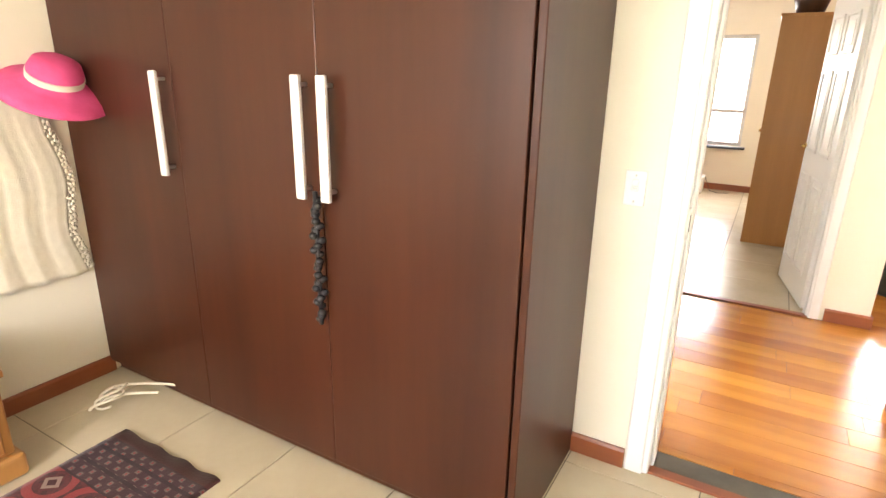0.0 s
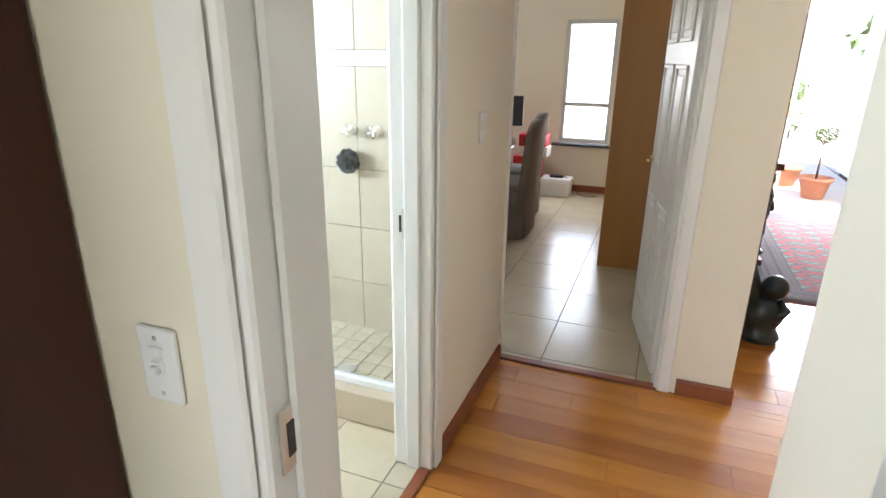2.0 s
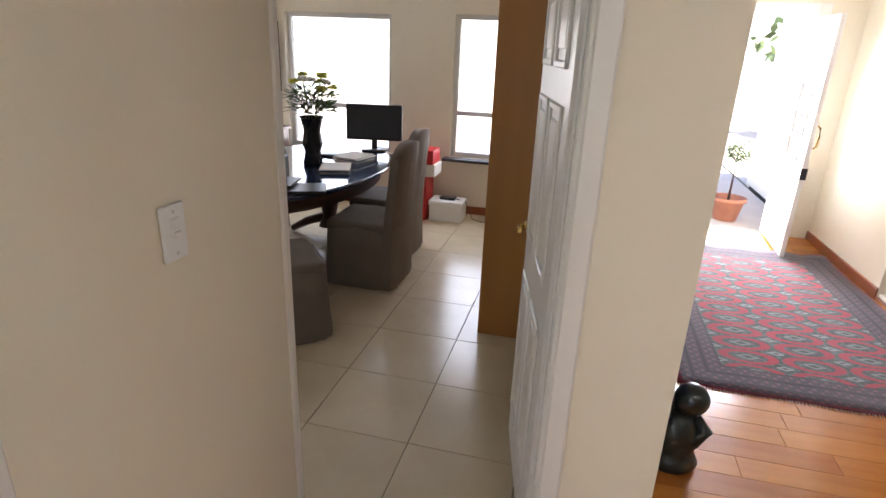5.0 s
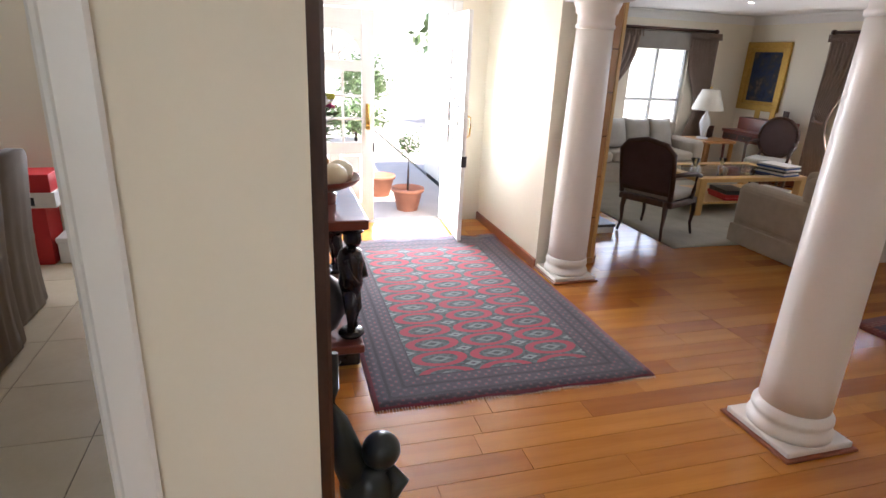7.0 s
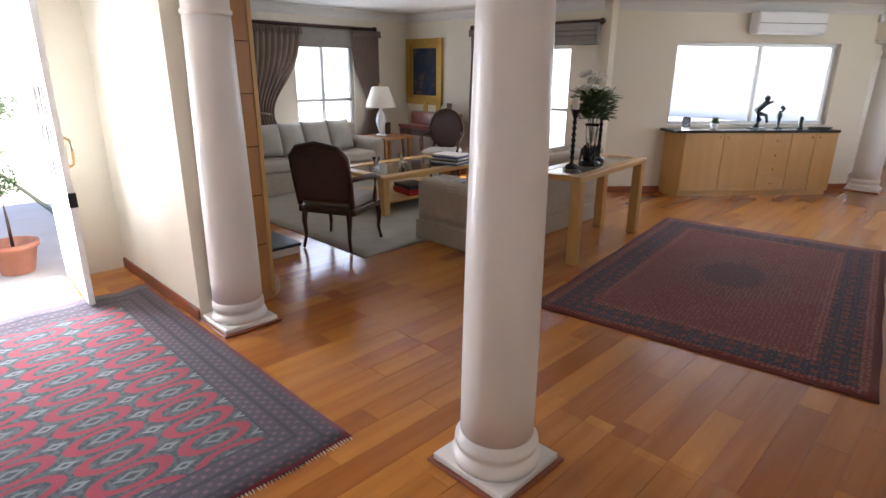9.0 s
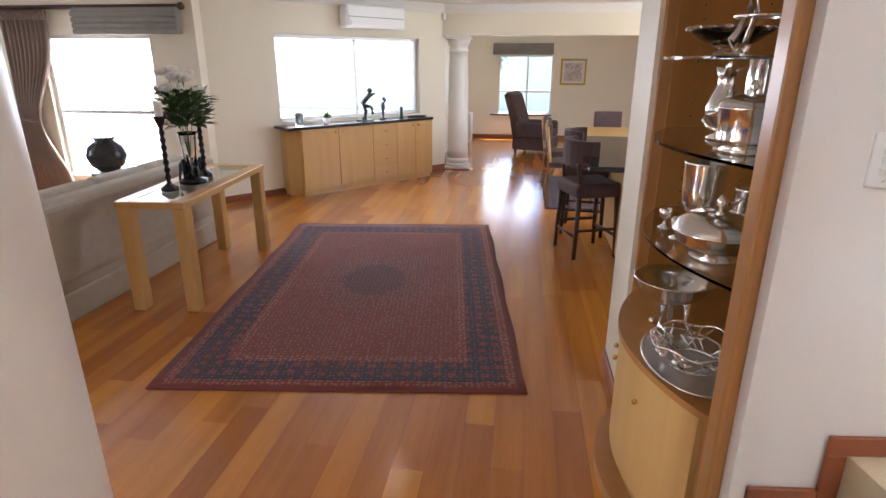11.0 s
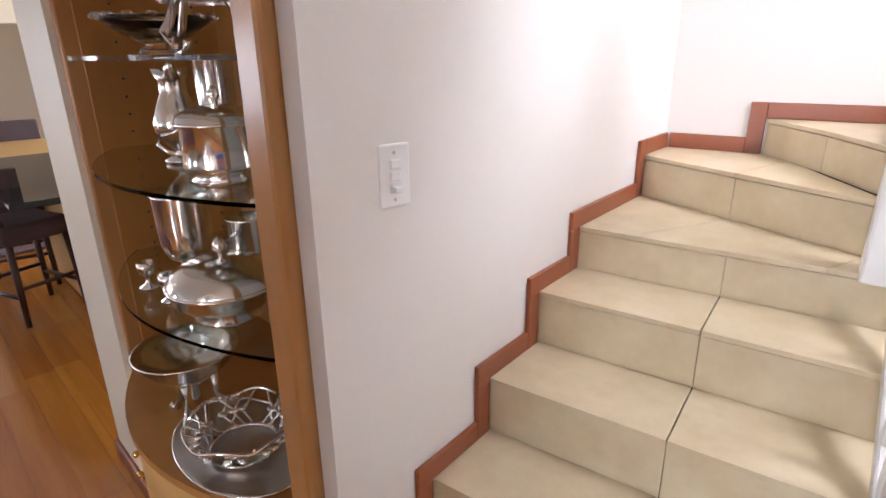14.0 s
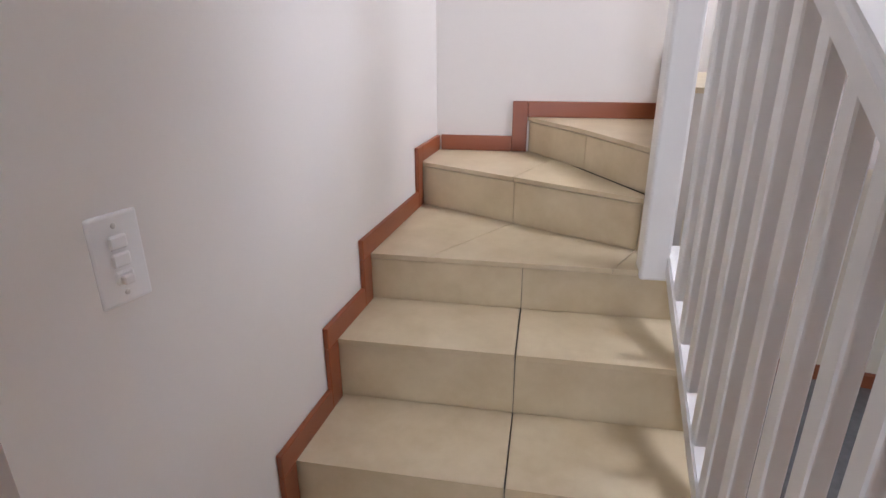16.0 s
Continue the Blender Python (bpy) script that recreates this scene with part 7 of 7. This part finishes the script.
wt = single("window_counter", quick(box, -1.28, -0.19, 0, 1.1, 0.19, 0.035, 0.008), GRANITE, "black granite counter on the sideboard", "counter", on_slant(2.1, 0.195, 0.8601), deg)
ac = thing("air_conditioner", on_slant(2.35, 0.002, 2.1), "white wall-mounted air conditioning unit", "air conditioner", turn=deg)
part("casing", quick(box, -0.48, -0.2, 0, 0.48, 0, 0.28, 0.03, 3), PLASTIC, ac)
part("air_flap", quick(box, -0.42, -0.212, 0.03, 0.42, -0.198, 0.075, 0.004), PLASTIC, ac)
# a thin grey box stands for the shaded line across the casing
part("shadow_line_strip", quick(box, -0.46, -0.204, 0.13, 0.46, -0.1985, 0.138), BLIND, ac, "grey strip standing for a shadow line")
bm = bmesh.new()
tube(bm, [(0, 0, 0.0), (0.03, 0, 0.12), (-0.02, 0, 0.24), (0.08, 0, 0.33), (0.19, 0, 0.36)], [0.05, 0.035, 0.045, 0.04, 0.018])
tube(bm, [(0.02, 0, 0.2), (0.12, 0, 0.18), (0.15, 0, 0.08)], [0.03, 0.022, 0.02])
ball(bm, (0.1, 0, 0.4), 0.04)
box(bm, -0.09, -0.06, 0, 0.12, 0.06, 0.015)
single("bronze_sculpture", bm, BRONZE, "dark bronze sculpture of a bending form", "sculpture", on_slant(2.1, 0.17, 0.896), deg)
bm = quick(turned, [(0.06, 0.001), (0.06, 0.012), (0.015, 0.02), (0.02, 0.1), (0.035, 0.18), (0.015, 0.24)], 14)
ball(bm, (0.02, 0, 0.28), 0.028)
tube(bm, [(0, 0, 0.2), (0.06, 0, 0.27)], 0.014)
single("bronze_sculpture", bm, BRONZE, "small dark bronze standing sculpture", "sculpture", on_slant(2.42, 0.17, 0.896), deg)
single("bronze_sculpture", quick(turned, [(0.04, 0.001), (0.03, 0.02), (0.025, 0.1), (0.03, 0.14), (0.001, 0.17)], 14), BRONZE, "short dark bronze figure", "sculpture", on_slant(2.75, 0.17, 0.896), deg)
single("counter_tray", quick(turned, [(0.15, 0.001), (0.18, 0.01), (0.18, 0.016), (0.001, 0.012)], 24, sx=1.0, sy=0.4), BLACK, "thin black tray on granite counter", "tray", on_slant(3.05, 0.17, 0.896), deg)
single("glass_jar", quick(turned, [(0.05, 0.001), (0.055, 0.02), (0.055, 0.14), (0.04, 0.16), (0.03, 0.16), (0.045, 0.03), (0.001, 0.02)], 20, cap=False), CRYSTAL, "clear glass jar on counter", "jar", on_slant(1.1, 0.17, 0.896), deg)
shrub_pot = thing("potted_plant", on_slant(1.5, 0.17, 0.896), "small bright green potted plant on counter", "plant", turn=deg)
part("pot", quick(turned, [(0.04, 0.001), (0.05, 0.07), (0.045, 0.07), (0.001, 0.06)], 18, cap=False), CERAMIC, shrub_pot)
bm = bmesh.new()
for i in range(70):
    a, e = rnd.uniform(0, 6.28), rnd.uniform(0.2, 1.5)
    d = Vector((math.cos(a) * math.cos(e), math.sin(a) * math.cos(e), math.sin(e)))
    s = d.cross(Vector((0.3, 0.2, 1))).normalized() * 0.008
    l = rnd.uniform(0.06, 0.13)
    c = Vector((0, 0, 0.06))
    bm.faces.new([bm.verts.new(c), bm.verts.new(c + d * l * 0.6 + s), bm.verts.new(c + d * l), bm.verts.new(c + d * l * 0.6 - s)])
tagged(part("leaves", bm, LEAF, shrub_pot), kind="stuff")
for x, y in ((6.7, 9.3), (4.6, 9.0), (9.3, 4.6), (7.2, 4.8)):
    dl = thing("downlight", (x, y, H), "small recessed ceiling downlight", "downlight", "ceiling downlights")
    part("trim_ring", quick(turned, [(0.05, -0.006), (0.05, -0.001), (0.035, -0.001), (0.035, -0.006)], 20, cap=False), WHITE, dl)
    part("lens", quick(turned, [(0.034, -0.004), (0.034, -0.001)], 20), DOWNLIGHT, dl)
pir = thing("motion_sensor_unit", on_slant(3.72, 0.001, 2.28), "small white alarm sensor on wall", "alarm sensor", turn=deg)
part("casing", quick(box, -0.03, -0.05, 0, 0.03, 0, 0.1, 0.012, 2), PLASTIC, pir)

# ---- dining, bar and far room ----
bar = thing("bar_counter", (7.7, 2.2, 0), "beech breakfast bar with black granite top", "bar counter")
part("front_panel", quick(box, -0.55, -1.6, 0.03, 0.75, 0.55, 0.88, 0.004), BEECH, bar)
part("plinth", quick(box, -0.53, -1.6, 0.001, 0.73, 0.53, 0.03), OAK, bar)
part("worktop", quick(box, -1.0, -1.65, 0.88, 0.95, 0.9, 0.92, 0.008), GRANITE, bar)


def bar_stool(at, turn):
    ob = thing("bar_stool", at, "dark wooden bar stool with plum padded back", "bar stool", "stools at the bar", turn=turn)
    for x in (-0.19, 0.19):
        for y in (-0.18, 0.18):
            part("leg", quick(tube, [(x * 1.1, y * 1.1, 0.001), (x, y, 0.56)], [0.018, 0.024], 8), DARKWOOD, ob)
    for x0, y0, x1, y1, z in ((-0.2, -0.19, 0.2, -0.19, 0.2), (-0.2, 0.19, 0.2, 0.19, 0.2), (-0.2, -0.19, -0.2, 0.19, 0.26), (0.2, -0.19, 0.2, 0.19, 0.26)):
        part("stretcher", quick(tube, [(x0, y0, z), (x1, y1, z)], 0.014, 8), DARKWOOD, ob)
    part("seat", quick(box, -0.23, -0.22, 0.55, 0.23, 0.22, 0.68, 0.04, 3), PURPLE, ob)
    pts = [(0.24 * math.cos(a), 0.05 + 0.2 * math.sin(a)) for a in [k * math.pi / 10 for k in range(11)]]
    part("backrest", quick(prism, pts + [(x * 0.82, y * 0.82) for x, y in pts[::-1]], 0.82, 1.04), PURPLE, ob)
    for s in (-1, 1):
        part("back_post", quick(tube, [(s * 0.17, 0.16, 0.6), (s * 0.16, 0.2, 0.85)], 0.016), DARKWOOD, ob)
    return ob


bar_stool((7.45, 3.0, 0), 20)
bar_stool((8.15, 2.95, 0), -10)
dt = thing("dining_table", (10.2, 2.3, 0.01), "pale wooden dining table", "dining table")
part("tabletop", quick(box, -0.95, -0.6, 0.71, 0.95, 0.6, 0.75, 0.01), BEECH, dt)
for x in (-0.85, 0.85):
    for y in (-0.5, 0.5):
        part("leg", quick(box, x - 0.04, y - 0.04, 0, x + 0.04, y + 0.04, 0.71, 0.006), BEECH, dt)


def dining_chair(at, turn):
    ob = thing("dining_chair", at, "pale wooden dining chair with plum padding", "chair", "chairs round the dining table", turn=turn)
    for x in (-0.2, 0.2):
        part("leg", quick(tube, [(x, -0.2, 0.001), (x, -0.2, 0.44)], 0.02, 8), BEECH, ob)
        part("leg", quick(tube, [(x, 0.24, 0.001), (x, 0.2, 0.44), (x, 0.26, 0.92)], 0.02, 8), BEECH, ob)
    part("seat", quick(box, -0.23, -0.23, 0.42, 0.23, 0.22, 0.49, 0.02, 2), PURPLE, ob)
    part("backrest", quick(box, -0.21, 0.2, 0.6, 0.21, 0.25, 0.95, 0.02, 2), PURPLE, ob)


for x, y, a in ((9.6, 3.05, 0), (10.5, 3.05, 8), (9.5, 1.5, 180), (10.6, 1.5, 180), (11.3, 2.3, -90)):
    dining_chair((x, y, 0.01), a)
wing = thing("wing_chair", (13.55, 3.35, 0), "dark brown high-backed wing armchair", "armchair", turn=-18)
part("base", quick(box, -0.36, -0.36, 0.08, 0.36, 0.36, 0.32, 0.03, 2), PURPLE, wing)
part("seat", quick(box, -0.27, -0.38, 0.32, 0.27, 0.2, 0.46, 0.05, 3), PURPLE, wing)
part("backrest", quick(profile_x, [(0.16, 0.32), (0.36, 0.32), (0.44, 0.7), (0.56, 1.08), (0.5, 1.14), (0.42, 1.09), (0.28, 0.7)], -0.33, 0.33), PURPLE, wing)
for s in (-1, 1):
    part("armrest", quick(box, min(s * 0.27, s * 0.4), -0.34, 0.3, max(s * 0.27, s * 0.4), 0.3, 0.6, 0.05, 3), PURPLE, wing)
    for y in (-0.3, 0.3):
        part("foot", quick(turned, [(0.02, 0.001), (0.03, 0.08)], 10, (s * 0.3, y)), DARKWOOD, wing)
fb = thing("roman_blind", (15.645, 3.67, 1.84), "taupe roman blind drawn up over far window", "blind", turn=-90)
part("fabric", quick(box, -0.66, -0.06, 0.0, 0.66, -0.004, 0.24, 0.01), BLIND, fb)
for k in range(3):
    part("fold", quick(box, -0.665, -0.075 - 0.006 * k, 0.0 + 0.05 * k, 0.665, -0.06, 0.045 + 0.05 * k, 0.008), BLIND, fb)
framed("framed_print", (15.649, 2.55, 1.48), -90, 0.56, 0.56, GOLD, PAPER, SKETCH, "pale print in thin gilt frame")
framed("framed_print", (14.4, 4.999, 1.5), 0, 0.6, 0.75, DARKWOOD, GOLD, ART, "dark picture in wooden frame on far wall")
rad = thing("oil_heater", (14.9, 4.8, 0), "white finned heater against far wall", "heater")
for i in range(8):
    part("fin", quick(box, -0.24 + 0.06 * i, -0.08, 0.05, -0.2 + 0.06 * i, 0.08, 0.62, 0.015, 2), PLASTIC, rad)
part("base_bar", quick(box, -0.27, -0.06, 0.001, 0.27, 0.06, 0.05, 0.004), PLASTIC, rad)

# ---- outdoors ----
structure("ground", quick(box, -400, -400, -0.3, 400, 400, -0.125), GRASS, "lawn and garden ground")
# pale paving reaches beyond path and patio, in place of lawn, for outdoor glare
structure("pavement", quick(box, -9, 8.655, -0.2, 2.9, 21, -0.02), PAVING, "pale paving before front door, widened for outdoor glare")
structure("patio", quick(box, 3.0, 11.25, -0.2, 24, 21, -0.06), PAVING, "pale paved patio, widened for outdoor glare")
structure("patio_east", quick(box, 8.62, 7.42, -0.2, 24, 11.24, -0.06), PAVING, "pale paved patio, widened for outdoor glare")


def shrub(at, r, h, n, seed, material, label, trunk=0.0, pot=False):
    rnd = random.Random(seed)
    ob = thing("shrub" if not trunk else "small_tree", at, label, "shrub" if not trunk else "tree")
    bm = bmesh.new()
    for i in range(n):
        v = Vector((rnd.gauss(0, 1), rnd.gauss(0, 1), rnd.gauss(0, 1))).normalized() * rnd.uniform(0.45, 1.0)
        v *= 0.8 + 0.35 * noise.noise(v * 2.1 + Vector((seed, 0, 0)))
        c = Vector((v.x * r, v.y * r, trunk + h * 0.5 + v.z * h * 0.5))
        s = r * rnd.uniform(0.05, 0.1)
        a = Vector((rnd.gauss(0, 1), rnd.gauss(0, 1), rnd.gauss(0, 1))).normalized()
        b = a.cross(Vector((rnd.gauss(0, 1), rnd.gauss(0, 1), 0.3))).normalized()
        bm.faces.new([bm.verts.new(c - a * s), bm.verts.new(c + b * s * 0.5), bm.verts.new(c + a * s), bm.verts.new(c - b * s * 0.5)])
    tagged(part("crown", bm, material, ob), kind="stuff")
    bm = bmesh.new()
    tube(bm, [(0, 0, 0.0), (0.02 * r, 0.03 * r, (trunk + h * 0.3) * 0.5), (0, 0, trunk + h * 0.35)], [0.05 * max(r, 0.3), 0.04 * max(r, 0.3), 0.02 * max(r, 0.3)])
    for k in range(5):
        a = k * 1.26
        tube(bm, [(0, 0, trunk + h * 0.15), (0.4 * r * math.cos(a), 0.4 * r * math.sin(a), trunk + h * 0.45)], [0.02 * max(r, 0.3), 0.01 * max(r, 0.3)], 6)
    part("trunk", bm, DARKWOOD, ob)
    return ob


for i, (x, y, dx) in enumerate(((2.22, 9.05, 0.0), (2.02, 9.75, 0.1))):
    pot = single("terracotta_pot", quick(turned, [(0.12, 0), (0.17, 0.22), (0.19, 0.22), (0.19, 0.26), (0.165, 0.26), (0.15, 0.2), (0.001, 0.19)], 28, cap=False), TERRACOTTA, "terracotta flower pot on the porch paving", "plant pot", (x, y, -0.019), group="porch pots")
shrub((2.22, 9.05, 0.16), 0.2, 0.32, 420, 3, LEAF, "clipped lollipop shrub in terracotta pot", trunk=0.42)
shrub((2.3, 14.2, -0.02), 0.7, 0.9, 900, 5, LEAF_SUN, "flowering garden shrub behind the path")
shrub((2.9, 17.5, -0.02), 0.8, 1.5, 1200, 6, LEAF_SUN, "tall garden shrub with dark leaves", trunk=0.3)
shrub((3.5, 20.0, -0.02), 0.7, 1.1, 900, 7, LEAF_SUN, "rounded garden shrub beyond the path", trunk=0.2)
shrub((6.0, 17.0, -0.125), 2.0, 2.8, 1500, 8, LEAF_SUN, "garden tree outside living room window", trunk=0.8)
shrub((8.6, 18.5, -0.125), 2.4, 3.6, 1500, 9, LEAF_SUN, "garden tree outside living room window", trunk=1.0)
shrub((21.0, 5.3, -0.125), 1.4, 2.6, 1200, 10, LEAF_SUN, "garden tree outside far window", trunk=0.9)
structure("garden_wall", quick(box, -20, 21, -0.13, 40, 21.25, 1.9, 0.02), PLASTER, "plastered garden boundary wall")
structure("garden_wall_east", quick(box, 24, -20, -0.13, 24.25, 21, 1.9, 0.02), PLASTER, "plastered garden boundary wall")
patio = thing("patio_roof", (12.0, 9.5, 0), "white beamed patio roof outside the window", "patio roof")
part("roof_sheet", quick(box, -1.5, -2.0, 2.35, 5.0, 3.5, 2.42), CEIL, patio)
for i in range(5):
    part("beam", quick(box, -1.5, -1.8 + 1.2 * i, 2.2, 5.0, -1.7 + 1.2 * i, 2.35), WHITE, patio)
for x, y in ((4.8, 3.3), (-1.3, 3.3)):
    part("post", quick(box, x - 0.06, y - 0.06, -0.06, x + 0.06, y + 0.06, 2.35), WHITE, patio)

# ---- loose floor pieces, last ----


def tiles(parent, x0, x1, y0, y1, ox, oy, size, material, gap=0.004):
    shared = {}
    nx0, nx1 = math.floor((x0 - ox) / size), math.ceil((x1 - ox) / size)
    ny0, ny1 = math.floor((y0 - oy) / size), math.ceil((y1 - oy) / size)
    for i in range(nx0, nx1):
        for j in range(ny0, ny1):
            a, b = max(x0, ox + i * size + gap / 2), min(x1, ox + (i + 1) * size - gap / 2)
            c, d = max(y0, oy + j * size + gap / 2), min(y1, oy + (j + 1) * size - gap / 2)
            if b - a < 0.02 or d - c < 0.02:
                continue
            key = (round(b - a, 3), round(d - c, 3))
            if key not in shared:
                shared[key] = mesh_of("tile", quick(box, -key[0] / 2, -key[1] / 2, -0.01, key[0] / 2, key[1] / 2, 0, 0.0015), material)
            t = new("tile", shared[key])
            t.parent = parent
            t.matrix_world = pose((a + b) / 2, (c + d) / 2, 0.0)


tiles(floor_study, -2.72, 0.72, 3.79, 8.1, -0.055, 4.337, 0.5, TILE)
tiles(floor_bedroom, -2.6, 0.85, -3.0, 1.63, -1.86, 1.03, 0.5, TILE)
tiles(floor_bath, -2.63, -0.33, 1.8, 3.75, -1.75, 2.98, 0.33, TILE)
# wall tiles round the shower
bath_back = structure("wall_bathroom_tiling", quick(box, -2.63, 3.738, 0, -0.43, 3.749, 2.5), GROUT, "beige bathroom wall tiling")


def wall_tiles(parent, along, u0, u1, v, sign, rows, w, ou):
    for z0, z1, m in rows:
        n0, n1 = math.floor((u0 - ou) / w), math.ceil((u1 - ou) / w)
        for i in range(n0, n1):
            a, b = max(u0, ou + i * w + 0.0015), min(u1, ou + (i + 1) * w - 0.0015)
            if b - a < 0.02:
                continue
            bm = bmesh.new()
            if along == "x":
                box(bm, a, min(v, v + sign * 0.008), z0 + 0.0015, b, max(v, v + sign * 0.008), z1 - 0.0015, 0.0012)
            else:
                box(bm, min(v, v + sign * 0.008), a, z0 + 0.0015, max(v, v + sign * 0.008), b, z1 - 0.0015, 0.0012)
            t = new("wall_tile", mesh_of("wall_tile", bm, m))
            t.parent = parent


ROWS = [(0, 0.33, BATH_TILE), (0.33, 0.66, BATH_TILE), (0.66, 0.99, BATH_TILE), (0.99, 1.52, BATH_TILE), (1.52, 1.6, BATH_BORDER), (1.6, 2.05, BATH_TILE), (2.05, 2.5, BATH_TILE)]
wall_tiles(bath_back, "x", -2.62, -0.43, 3.7375, -1, ROWS, 0.45, -1.55)
bath_left = structure("wall_bathroom_tiling_west", quick(box, -2.629, 2.71, 0, -2.622, 3.737, 2.5), GROUT)
wall_tiles(bath_left, "y", 2.71, 3.72, -2.6225, 1, ROWS, 0.45, 2.9)
bath_right = structure("wall_bathroom_tiling_east", quick(box, -0.437, 2.9, 0, -0.431, 3.737, 2.5), GROUT)
wall_tiles(bath_right, "y", 2.9, 3.72, -0.4365, -1, ROWS, 0.45, 2.98)

# floor boards: the ones along the walk singly, the rest as one
BW = 0.142
near, far = [], []
rnd = random.Random(21)
areas = ((-0.28, 1.8, 0.85, 2.7), (-0.28, 2.7, 3.74, 3.74), (1.0, 1.8, 2.95, 2.7), (0.88, 3.74, 3.74, 7.3), (0.88, 7.3, 2.89, 8.5), (3.74, 3.08, 11.6, 7.3), (3.1, 7.3, 8.45, 11.05), (5.38, -0.5, 15.65, 3.08), (11.6, 3.08, 15.65, 5.0), (3.89, -0.5, 5.38, 2.42))
done_rows = set()
for x0, y0, x1, y1 in areas:
    j = math.floor(y0 / BW)
    while j * BW < y1:
        a, b = max(y0, j * BW), min(y1, (j + 1) * BW)
        if b - a > 0.01:
            row = random.Random(j * 7 + 1)
            x = -1.0 - row.random() * 1.3
            while x < x1:
                l = row.choice((0.6, 0.9, 1.1, 1.3, 1.5))
                p, q = max(x0, x), min(x1, x + l)
                if q - p > 0.02:
                    cx, cy = (p + q) / 2, (a + b) / 2
                    (near if (cx < 3.9 and cy < 5.9 and len(near) < 300) else far).append((p, a, q, b))
                x += l
        j += 1
for p, a, q, b in near:
    bm = quick(box, -(q - p) / 2 + 0.0006, -(b - a) / 2 + 0.0006, -0.006, (q - p) / 2 - 0.0006, (b - a) / 2 - 0.0006, 0, 0.0008)
    t = new("board", mesh_of("board", bm, BOARD))
    t.parent = floor_wood
    t.matrix_world = pose((p + q) / 2, (a + b) / 2, 0)
verts, faces = [], []
for p, a, q, b in far:
    g, n = 0.0006, len(verts)
    verts += [(p + g, a + g, -0.006), (q - g, a + g, -0.006), (q - g, b - g, -0.006), (p + g, b - g, -0.006), (p + g, a + g, 0), (q - g, a + g, 0), (q - g, b - g, 0), (p + g, b - g, 0)]
    faces += [(n + 4, n + 5, n + 6, n + 7), (n, n + 1, n + 5, n + 4), (n + 1, n + 2, n + 6, n + 5), (n + 2, n + 3, n + 7, n + 6), (n + 3, n, n + 4, n + 7)]
me = bpy.data.meshes.new("boards")
me.from_pydata(verts, [], faces)
me.materials.append(BOARD)
rest = tagged(new("boards", me), kind="stuff")
rest.parent = floor_wood
